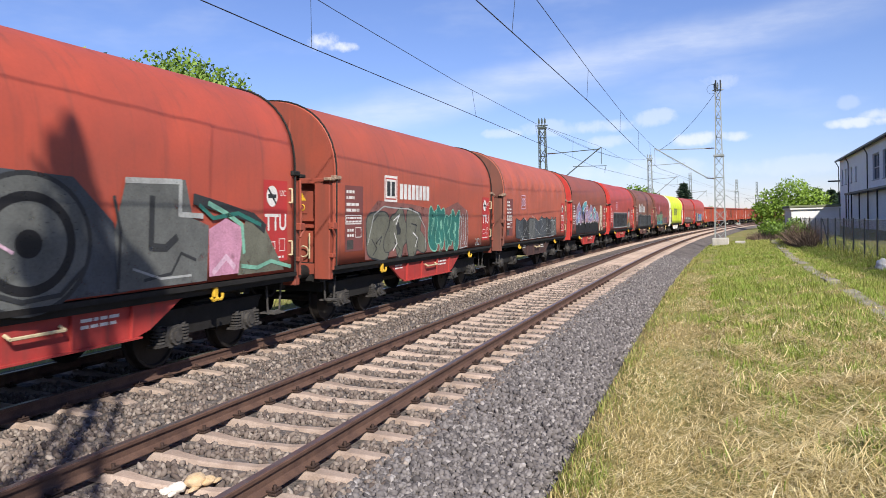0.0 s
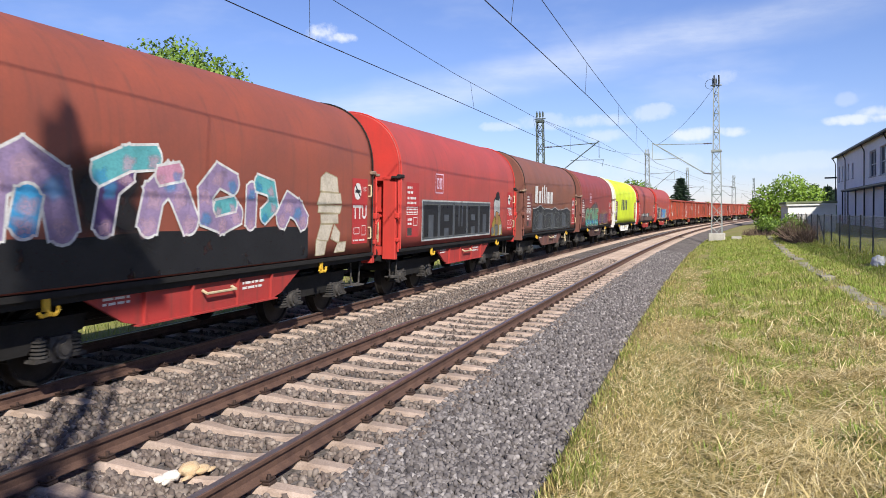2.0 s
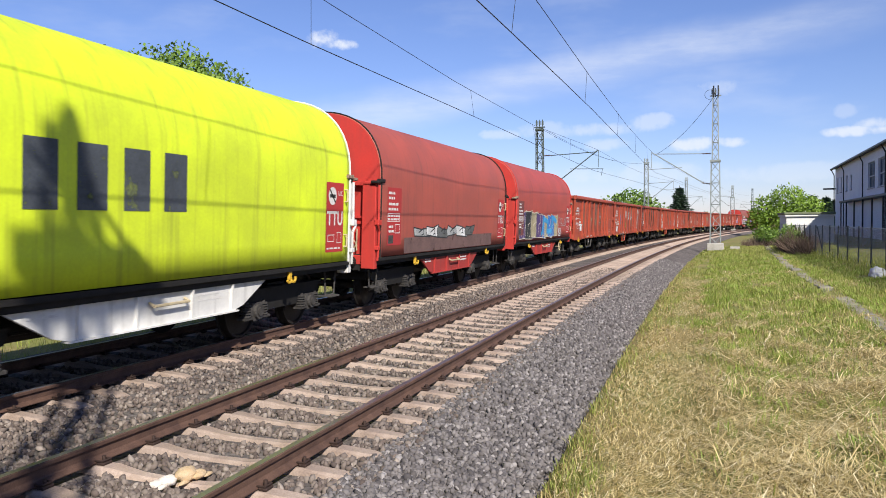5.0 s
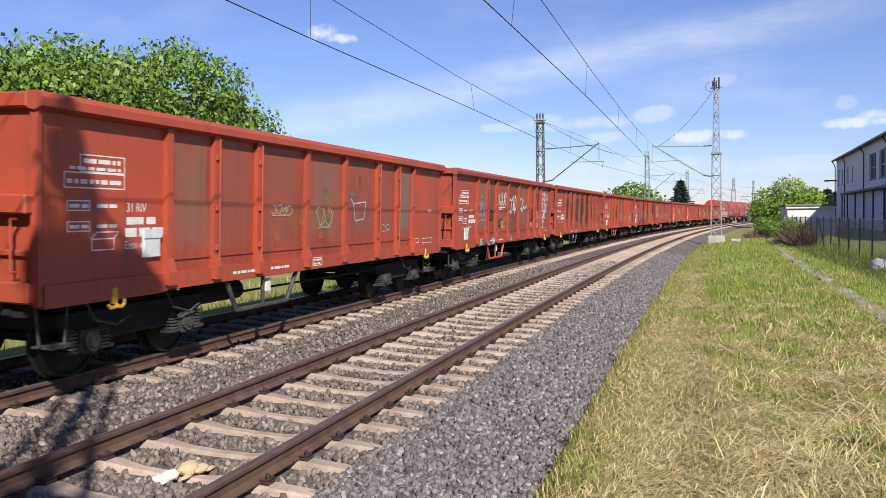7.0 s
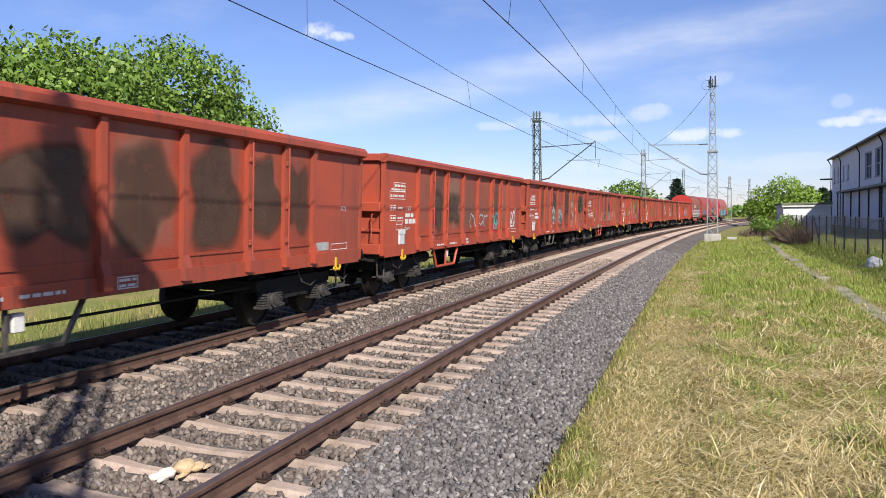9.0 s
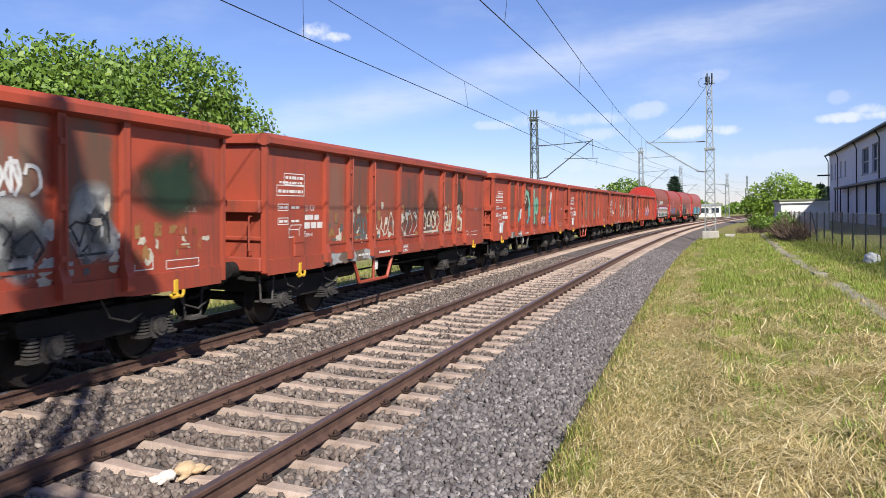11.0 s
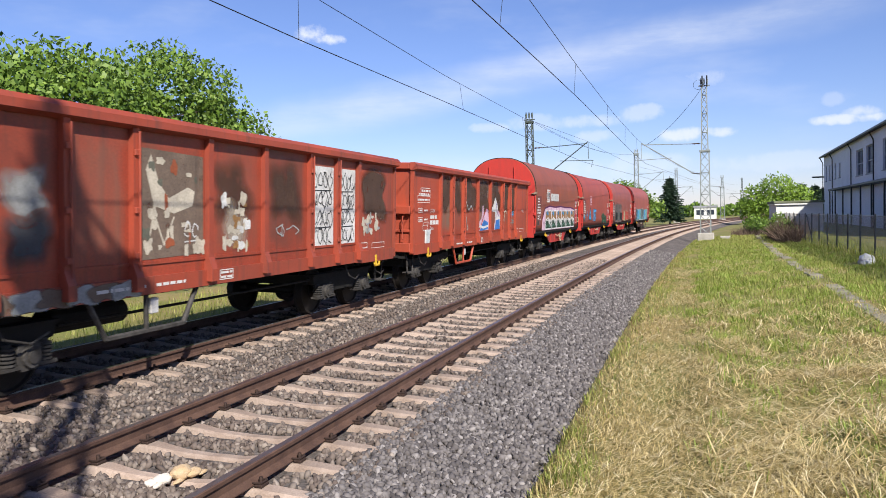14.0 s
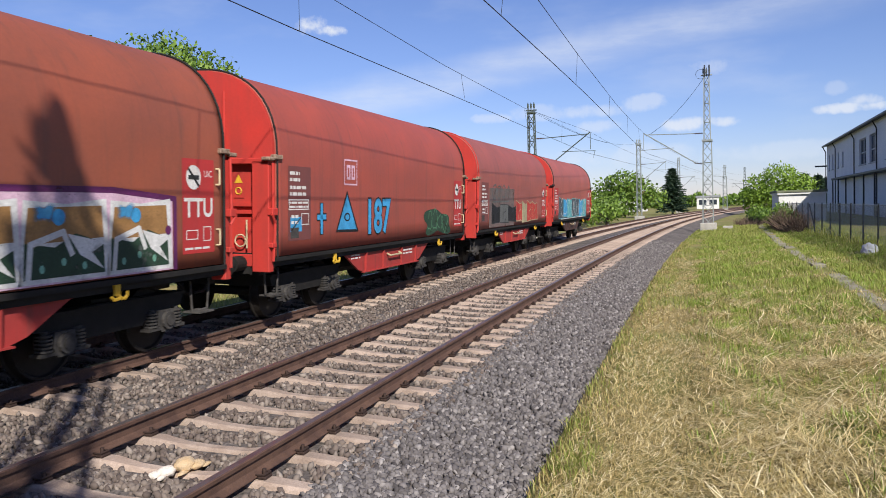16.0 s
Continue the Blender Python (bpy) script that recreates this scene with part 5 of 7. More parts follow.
def m_mask(mk):
    mk.poly([(-4.1, 1.19), (2.55, 1.19), (2.55, 1.72), (1.4, 1.76), (0.2, 1.72), (-1.4, 1.75), (-2.9, 1.7), (-4.1, 1.74)], S["black"], 0)
    mk.soft(-2.2, 2.15, 1.7, 1.2, S["black"], 0.3, 5, 0.9)
    letters = (
        (((-3.85, 1.86), (-3.8, 2.3), (-3.4, 2.5), (-3.0, 2.3), (-2.9, 1.86)), 0.42, "lilac"), (((-3.4, 1.9), (-3.35, 2.1)), 0.34, "sky"),
        (((-2.3, 1.86), (-2.2, 2.3), (-1.95, 2.45)), 0.3, "purple"), (((-2.35, 2.45), (-1.9, 2.62), (-1.45, 2.66)), 0.28, "turquoise"),
        (((-1.55, 1.87), (-1.45, 2.2), (-1.15, 2.42), (-0.95, 2.2), (-0.75, 1.88)), 0.36, "lilac"), (((-1.3, 2.45), (-1.0, 2.5)), 0.22, "pink"),
        (((0.25, 2.4), (-0.1, 2.5), (-0.4, 2.25), (-0.38, 1.95), (0.0, 1.85), (0.35, 1.95)), 0.3, "lilac"), (((-0.1, 2.05), (0.25, 2.1)), 0.2, "turquoise"),
        (((0.72, 1.86), (0.75, 2.3)), 0.26, "lilac"), (((0.95, 2.42), (1.3, 2.36), (1.38, 2.1), (1.12, 1.95)), 0.24, "turquoise"),
        (((1.65, 1.9), (1.85, 2.12), (2.15, 2.02), (2.32, 1.86)), 0.34, "lilac"))
    for k, (pts, w, colour) in enumerate(letters):
        mk.fat(pts, w, S[colour], S["white"], 1 + k * 0.9)
        for i, (y, z) in enumerate(pts):
            mk.soft(y, z - 0.06, w * 0.9, w * 0.8, S["rose"] if (k + i) % 3 else S["sky"], 1.8 + k * 0.9, k * 7 + i, 0.45)
    # a plain pale shape of stacked blocks beside the letters
    for k, pts in enumerate((((2.98, 2.36), (3.72, 2.34), (3.66, 2.62), (3.2, 2.7), (3.0, 2.6)), ((2.86, 2.12), (3.86, 2.14), (3.8, 2.33), (3.0, 2.34)), ((2.9, 1.98), (3.78, 1.96), (3.86, 2.1), (2.92, 2.1)),
                            ((3.02, 1.78), (3.72, 1.78), (3.7, 1.95), (3.0, 1.95)), ((2.86, 1.5), (3.3, 1.46), (3.5, 1.76), (3.0, 1.76)), ((2.82, 1.22), (3.16, 1.22), (3.26, 1.46), (2.84, 1.5)),
                            ((3.4, 1.5), (3.75, 1.4), (3.8, 1.6), (3.55, 1.76)), ((3.55, 1.24), (4.0, 1.24), (4.06, 1.42), (3.7, 1.42)))):
        mk.poly(pts, S["cream"], 1 + 0.1 * k)
        mk.stroke(pts, 0.018, S["sand"], 2 + 0.1 * k, True)


def m_block(mk):
    logo_box(mk, -2.95, 2.45, 0.5)
    mk.rect(-3.9, 2.2, 1.27, 2.28, S["light"], 0)
    mk.rect(-3.85, 2.15, 1.31, 2.24, S["slate"], 1)
    w = 1.2
    for i, kind in enumerate("NAWAN"):
        y = -3.78 + i * w
        b, t, m = 1.36, 2.16, S["black"]
        mk.outline(y, y + w * 0.9, b - 0.02, t + 0.02, 0.02, S["grey"], 2)
        mk.rect(y + 0.02, y + 0.34, b, t, m, 3)
        mk.rect(y + 0.72, y + 1.04, b, t, m, 3)
        if kind in "NA":
            mk.rect(y + 0.34, y + 0.72, t - 0.25, t, m, 3)
        if kind == "A":
            mk.rect(y + 0.34, y + 0.72, b + 0.2, b + 0.38, m, 3)
        if kind == "W":
            mk.rect(y + 0.34, y + 0.72, b, b + 0.22, m, 3)
            mk.rect(y + 0.44, y + 0.62, b + 0.22, t, m, 3)
    # plain painted shapes in grey and mustard
    mk.poly([(2.32, 1.22), (3.75, 1.22), (3.6, 1.62), (3.35, 1.85), (2.75, 1.9), (2.45, 1.6)], SPRAY["mustard"], 1)
    mk.stroke([(2.32, 1.22), (2.45, 1.6), (2.75, 1.9), (3.35, 1.85), (3.6, 1.62), (3.75, 1.22)], 0.025, S["black"], 2)
    mk.blob(3.0, 2.15, 0.72, 0.66, S["black"], 2, 3, 0.02)
    mk.blob(3.0, 2.13, 0.70, 0.62, S["light"], 3, 3)
    mk.poly([(2.78, 2.36), (3.28, 2.34), (3.26, 2.56), (3.1, 2.64), (2.88, 2.58)], S["black"], 4)
    mk.blob(3.02, 1.78, 0.34, 0.42, S["black"], 4, 19, 0.02)
    mk.blob(3.02, 1.78, 0.34, 0.42, S["tan"], 5, 19)
    mk.blob(2.98, 1.42, 0.4, 0.42, S["grey"], 3, 9)
    mk.blob(2.5, 1.38, 0.3, 0.24, S["grey"], 4, 29)
    mk.blob(3.45, 1.4, 0.26, 0.34, S["light"], 4, 39)


def m_white_word(mk):
    y = -3.6
    for w, low, high in ((0.46, 2.32, 2.98), (0.42, 2.32, 2.80), (0.16, 2.32, 2.98), (0.16, 2.32, 3.05), (0.16, 2.32, 2.98), (0.46, 2.32, 2.80), (0.44, 2.32, 2.80)):
        mk.rect(y, y + w, low, high, S["white"], 1)
        y += w + 0.17
    mk.poly([(-4.0, 1.19), (4.0, 1.19), (3.9, 2.0), (3.0, 2.12), (1.6, 2.02), (0.2, 2.14), (-1.2, 2.08), (-2.6, 2.2), (-3.9, 2.1)], S["dark"], 0)
    mk.stroke([(-3.95, 2.1), (-3.3, 2.12), (-2.6, 2.24), (-1.9, 2.08), (-1.2, 2.12), (-0.4, 2.06), (0.2, 2.17), (1.0, 2.05), (1.6, 2.06), (2.4, 2.1), (3.0, 2.15), (3.9, 2.02)], 0.03, S["light"], 1)
    mk.jagged(-3.7, 3.6, 1.24, 1.98, 9, [S["dark"], S["slate"], S["dark"]], S["grey"], 52)
    mk.tag(-3.6, 3.5, 1.3, 2.0, S["grey"], 53, 0.03, 5, 24)


def m_gone(mk):
    logo_box(mk, -2.8, 2.45, 0.5)
    mk.soft(-1.9, 1.72, 4.7, 1.25, S["grey"], 0, 6, 0.75, 0.8)
    mk.text("GONE", -3.95, 1.26, 1.2, S["sand"], 1, 1.2, 0.085)
    mk.text("GONE", -3.95, 1.26, 1.2, S["green"], 2, 1.2, 0.055)
    for k in range(7):
        mk.soft(-3.6 + 0.58 * k, 1.36 + 0.05 * (k % 2), 0.8, 0.4, S["blue"] if k % 2 else S["turquoise"], 3 + 0.1 * k, k, 0.55)
    mk.text("GONE", -3.95, 1.26, 1.2, S["mint"], 4, 1.2, -0.035)
    mk.jagged(0.7, 3.6, 1.24, 1.95, 4, [S["purple"], S["slate"], S["purple"], S["plum"]], S["tan"], 61)
    mk.tag(0.4, 3.9, 1.3, 2.1, S["sand"], 12, 0.02, 6, 22)


def m_yellow(mk):
    word_bars(mk, -2.35, 2.05, 0.74, [0.62, 0.62, 0.62, 0.62], S["slate"], 0.36)
    mk.rect(-4.95, -4.1, 1.3, 2.1, S["white"], 1)
    mk.lines(-4.9, -4.15, 1.35, 2.05, 6, S["dark"], 71, 2)


def m_small(mk):
    mk.rect(-3.9, 3.6, 1.19, 1.55, spray("faded_grey", (0.17, 0.10, 0.09)), 0)
    mk.jagged(-3.2, 1.6, 1.5, 1.85, 6, [S["light"], S["white"], S["grey"]], S["dark"], 75)


def m_purple(mk):
    mk.rect(-4.6, -1.3, 1.25, 2.25, S["purple"], 0)
    mk.jagged(-4.7, -1.0, 1.22, 2.35, 4, [S["purple"], S["dark"], S["sand"], S["purple"]], S["cream"], 81)
    mk.jagged(-1.1, 2.2, 1.22, 2.25, 5, [S["blue"], S["sand"], S["blue"], S["blue"], S["sand"]], S["cream"], 83)
    mk.stroke([(-1.0, 1.4), (-0.6, 2.0), (0.1, 1.9), (0.0, 1.5), (0.9, 1.5), (1.1, 2.1), (1.9, 1.9)], 0.2, S["sky"], 5)
    mk.tag(2.3, 4.2, 1.75, 2.1, S["light"], 15, 0.02)
    mk.tag(2.35, 3.0, 1.3, 1.65, S["white"], 16, 0.025)


def m_pink(mk):
    logo_box(mk, -3.05, 2.42, 0.56, True)
    word_bars(mk, -2.2, 2.48, 0.34, [0.55] * 8, S["white"], 0.16)
    mk.poly([(-4.0, 1.19), (4.1, 1.19), (4.1, 2.1), (3.0, 2.2), (1.4, 2.2), (0.3, 2.25), (-1.0, 2.18), (-2.4, 2.25), (-3.4, 2.15), (-3.9, 1.7)], S["rose"], 0)
    mk.stroke([(-3.9, 1.7), (-3.4, 2.15), (-2.4, 2.25), (-1.0, 2.2), (0.3, 2.25), (1.4, 2.2), (3.0, 2.2), (4.15, 2.1), (4.15, 1.2)], 0.07, S["plum"], 1)
    for y, w in ((-3.3, 1.3), (-1.95, 1.15), (-0.7, 1.15), (0.5, 1.15), (1.7, 1.2), (2.95, 1.1)):
        n = max(1, round(w / 1.0))
        mk.poly([(y - 0.06, 1.21), (y + w + 0.04, 1.21), (y + w, 2.1), (y + w * 0.5, 2.04), (y + 0.02, 2.08)], S["white"], 2)
        mk.poly([(y + 0.02, 1.62), (y + w - 0.05, 1.66), (y + w - 0.08, 2.02), (y + 0.08, 2.0)], S["tan"], 3)
        mk.poly([(y, 1.26), (y + w - 0.04, 1.26), (y + w - 0.06, 1.6), (y + w * 0.6, 1.72), (y + w * 0.35, 1.58), (y + 0.02, 1.64)], S["forest"], 4)
        mk.stroke([(y + 0.06, 1.28), (y + 0.1, 1.62), (y + w * 0.45, 1.74), (y + w * 0.55, 1.5)], 0.07, S["white"], 5)
        mk.poly([(y + w * 0.5, 1.72), (y + w * 0.98, 1.6), (y + w * 0.8, 1.5), (y + w * 0.95, 1.3), (y + w * 0.65, 1.48)], S["white"], 5.2)
        mk.disc(y + w * 0.4, 1.9, 0.09, S["sky"], 6)
        mk.soft(y + w * 0.25, 1.95, 0.3, 0.2, S["sky"], 6.2, n, 0.8)
        for k in range(3):
            mk.disc(y + w * (0.2 + 0.25 * k), 1.36 + 0.06 * (k % 2), 0.035, S["mint"], 6, 1.3, 10)
    for y, z in ((-3.7, 1.9), (-3.6, 1.5), (-0.3, 1.9), (4.0, 1.7)):
        mk.disc(y, z, 0.06, S["plum"], 6)


def m_187(mk):
    logo_box(mk, -2.75, 2.38, 0.5)
    mk.rect(-4.85, -4.45, 1.55, 1.8, S["sky"], 2)
    mk.stroke([(-4.8, 1.58), (-4.5, 1.78)], 0.03, S["dark"], 3)
    for pts in ([(-3.7, 1.5), (-3.7, 2.0)], [(-3.85, 1.78), (-3.55, 1.78)]):
        mk.stroke(pts, 0.14, S["black"], 1)
        mk.stroke(pts, 0.09, S["sky"], 2)
    mk.poly([(-3.12, 1.48), (-2.08, 1.46), (-2.62, 2.28)], S["black"], 1)
    mk.poly([(-3.04, 1.53), (-2.18, 1.51), (-2.62, 2.19)], S["sky"], 2)
    mk.disc(-2.62, 1.76, 0.14, S["black"], 3, 0.6)
    mk.disc(-2.62, 1.76, 0.09, S["sky"], 4, 0.6)
    mk.text("187", -1.75, 1.42, 0.98, S["black"], 1, 0.92, 0.06)
    mk.text("187", -1.75, 1.42, 0.98, S["sky"], 2, 0.92, 0.03)
    mk.blob(2.9, 1.52, 1.9, 0.6, S["forest"], 1, 91, square=0.4)
    mk.tag(2.1, 3.7, 1.3, 1.8, S["green"], 92, 0.03)


def m_faded(mk):
    mk.rect(-4.0, -0.6, 1.2, 2.5, spray("faded_patch", (0.17, 0.12, 0.11)), 0)
    mk.tag(-3.7, -1.2, 2.1, 2.6, S["grey"], 95, 0.05)
    mk.jagged(-3.6, -0.4, 1.3, 2.0, 3, [S["black"], S["grey"], S["black"]], S["dark"], 96)
    mk.jagged(-0.2, 3.4, 1.25, 2.1, 4, [S["red"], S["sand"], S["red"]], S["sand"], 97)


def m_blue(mk):
    mk.rect(-4.0, 3.9, 1.19, 1.5, S["slate"], 0)
    mk.jagged(-3.8, 3.8, 1.22, 2.25, 7, [S["slate"], S["sky"], S["turquoise"], S["slate"]], S["turquoise"], 98)
    mk.tag(-3.6, 3.6, 1.3, 2.2, S["white"], 99, 0.03, 6, 24)


BRIGHT, BROWN, ORANGE, WHITE_END = paint("bright_red_end", (0.50, 0.035, 0.025), 0.3), paint("brown_end", (0.18, 0.065, 0.045), 0.6), paint("rusty_red_end", (0.27, 0.055, 0.03), 0.5), paint("white_end", (0.72, 0.70, 0.66), 0.3)
SILL_RED, SILL_DARK = paint("red_sill", (0.36, 0.035, 0.03), 0.5), paint("dark_sill", (0.06, 0.03, 0.027), 0.5)


def hood_colour(name, c, dirt=0.35):
    return paint(name, tuple(min(0.8, k * f) for k, f in zip(c, (1.12, 1.08, 1.0))), dirt, 0.55, 0.4)


HOODS = [
    ("faded red hooded coil wagon with large grey graffiti", (0.34, 0.06, 0.036), ORANGE, SILL_RED, m_grey, 0.25, 3, False),
    ("brick-red hooded coil wagon with white lettering and teal graffiti", (0.32, 0.066, 0.036), ORANGE, SILL_RED, m_operator, 0.0, 1, False),
    ("faded red hooded coil wagon with slack folds and dark graffiti", (0.37, 0.088, 0.054), BROWN, SILL_DARK, m_dark, 1.0, 2, False),
    ("brown-red hooded coil wagon with lilac graffiti over black", (0.235, 0.06, 0.036), BRIGHT, SILL_RED, m_mask, 0.0, 5, False),
    ("red hooded coil wagon with black block-letter graffiti", (0.35, 0.052, 0.044), BRIGHT, SILL_RED, m_block, 0.0, 6, False),
    ("rust-brown hooded coil wagon with large white lettering", (0.19, 0.07, 0.043), BROWN, paint("brown_sill", (0.13, 0.06, 0.05), 0.5), m_white_word, 0.15, 7, True),
    ("dark red hooded coil wagon with green and purple graffiti", (0.24, 0.042, 0.038), BROWN, SILL_DARK, m_gone, 0.25, 8, True),
    ("clean yellow-green hooded coil wagon with white ends", (0.58, 0.72, 0.02), WHITE_END, WHITE_END, m_yellow, 0.0, 4, False),
    ("dull red hooded coil wagon with a greyed lower hood", (0.34, 0.07, 0.05), BRIGHT, SILL_RED, m_small, 0.0, 9, False),
    ("red hooded coil wagon with purple and blue graffiti", (0.36, 0.06, 0.046), BRIGHT, SILL_RED, m_purple, 0.0, 10, True),
    ("brown-red hooded coil wagon with pink and green graffiti", (0.245, 0.064, 0.036), BRIGHT, SILL_RED, m_pink, 0.1, 11, 0.3),
    ("brown-red hooded coil wagon with blue number graffiti", (0.31, 0.06, 0.042), BRIGHT, SILL_RED, m_187, 0.0, 13, False),
    ("faded red hooded coil wagon with grey and red graffiti", (0.28, 0.075, 0.062), BRIGHT, SILL_RED, m_faded, 0.0, 14, False),
    ("faded red hooded coil wagon with pale blue graffiti", (0.32, 0.085, 0.07), BRIGHT, SILL_DARK, m_blue, 0.0, 15, False),
]
E_BODY = [paint("brown_red_wagon_paint", (0.385, 0.060, 0.026), 0.4, 0.55, 0.4), paint("dull_red_wagon_paint", (0.36, 0.058, 0.027), 0.5, 0.55, 0.4), paint("rusty_wagon_paint", (0.34, 0.057, 0.027), 0.55, 0.55, 0.4)]


def worn_sheet(name, colour, worn, amount):
    """A pressed side sheet: its middle is scoured to a dull patch with ragged edges, more on one sheet than on the next; rain and rust streaks run down."""
    m = material(name, colour, tuple(c * 0.74 for c in colour), 0.55, 0, 1.1, 30, 0.08, True, (0.045, 0.024, 0.02), 0.5, gloss=0.5)
    nt = m.node_tree
    n = nt.nodes.new
    bsdf = nt.nodes["Principled BSDF"]
    base = bsdf.inputs["Base Color"].links[0].from_socket
    co, info = n("ShaderNodeTexCoord"), n("ShaderNodeObjectInfo")

    def calc(op, *values, clamp=False):
        x = n("ShaderNodeMath")
        x.operation, x.use_clamp = op, clamp
        for k, v in enumerate(values):
            if isinstance(v, (int, float)):
                x.inputs[k].default_value = v
            else:
                link(nt, v, x.inputs[k])
        return x.outputs[0]

    def cloud(scale, stretch):
        mp, t = n("ShaderNodeMapping"), n("ShaderNodeTexNoise")
        mp.inputs["Scale"].default_value = stretch
        link(nt, co.outputs["Object"], mp.inputs["Vector"])
        t.noise_dimensions = "4D"
        t.inputs["Scale"].default_value, t.inputs["Detail"].default_value = scale, 5
        link(nt, mp.outputs[0], t.inputs["Vector"])
        link(nt, calc("MULTIPLY", info.outputs["Random"], 37.0), t.inputs["W"])
        return t.outputs["Fac"]

    sep = n("ShaderNodeSeparateXYZ")
    link(nt, co.outputs["Generated"], sep.inputs[0])
    dy = calc("MULTIPLY", calc("ABSOLUTE", calc("SUBTRACT", sep.outputs["Y"], 0.5)), 2.0)
    dz = calc("MULTIPLY", calc("ABSOLUTE", calc("SUBTRACT", sep.outputs["Z"], 0.56)), 2.0)
    edge = calc("ADD", calc("MAXIMUM", dy, dz), calc("MULTIPLY", calc("SUBTRACT", cloud(2.3, (1, 1, 1)), 0.5), 0.9))
    r = n("ShaderNodeMapRange")
    link(nt, edge, r.inputs["Value"])
    r.inputs["From Min"].default_value, r.inputs["From Max"].default_value = 0.86, 0.58
    share = calc("MULTIPLY", calc("POWER", info.outputs["Random"], 0.5), amount, clamp=True)
    streaks = n("ShaderNodeMapRange")
    link(nt, cloud(1.6, (1, 4.0, 0.35)), streaks.inputs["Value"])
    streaks.inputs["From Min"].default_value, streaks.inputs["From Max"].default_value = 0.36, 0.6
    mask = calc("MULTIPLY", calc("MULTIPLY", r.outputs["Result"], share), calc("ADD", calc("MULTIPLY", streaks.outputs["Result"], 0.5), 0.5))
    mix = n("ShaderNodeMix")
    mix.data_type = "RGBA"
    link(nt, mask, mix.inputs["Factor"])
    link(nt, base, mix.inputs["A"])
    mix.inputs["B"].default_value = (*worn, 1)
    link(nt, mix.outputs["Result"], bsdf.inputs["Base Color"])
    return m


E_PANELS = [worn_sheet("sheet_brown_worn", (0.37, 0.058, 0.026), (0.10, 0.055, 0.036), 1.15), worn_sheet("sheet_red", (0.385, 0.060, 0.027), (0.14, 0.066, 0.042), 0.8),
            worn_sheet("sheet_dark_worn", (0.34, 0.055, 0.026), (0.065, 0.04, 0.028), 1.3), worn_sheet("sheet_greyed", (0.36, 0.058, 0.028), (0.15, 0.095, 0.065), 1.15)]
E_CLEAN = [E_PANELS[1], worn_sheet("sheet_brown_red", (0.37, 0.058, 0.026), (0.13, 0.07, 0.045), 0.9), E_PANELS[3]]
PATCH = spray("worn_grey_patch", (0.095, 0.055, 0.038))


def patches(mk, rng, n=4):
    """Dark scoured patches low on some of the sheets."""
    for y0, y1 in rng.sample(list(zip(E_POSTS, E_POSTS[1:])), max(1, n - 3)):
        mk.soft((y0 + y1) / 2, rng.uniform(2.0, 2.4), (y1 - y0) * 0.85, rng.uniform(0.9, 1.4), PATCH, 0, rng.randrange(999), 0.95)


def flakes(mk, rng, y0, y1, z0, z1, n, mats, layer=1):
    """Leftovers of scrubbed paint: many small uneven flecks."""
    for _ in range(n):
        y, z = rng.uniform(y0, y1), z0 + (z1 - z0) * rng.random() ** 1.6
        mk.blob(y, z, rng.uniform(0.04, 0.2), rng.uniform(0.04, 0.22), rng.choice(mats), layer + rng.random(), rng.randrange(9999))


def e_plain(mk, rng):
    mk.rect(1.3, 1.62, 2.42, 2.72, SPRAY["rust"], 1)
    mk.stroke([(1.2, 2.15), (1.8, 2.2), (1.7, 1.85), (1.3, 1.82), (1.2, 2.15)], 0.03, S["light"], 2)
    mk.stroke([(1.2, 2.15), (1.1, 2.25)], 0.03, S["light"], 2)
    mk.tag(-1.85, -1.2, 1.95, 2.1, S["sand"], 3, 0.02)
    mk.tag(-0.3, 0.3, 1.75, 2.1, S["sand"], 5, 0.025, 2, 7)
    mk.tag(2.6, 3.1, 1.6, 1.75, S["light"], 8, 0.015, 2, 6)
    flakes(mk, rng, -2.2, 2.2, 1.42, 2.4, 22, [S["olive"], SPRAY["rust"]])


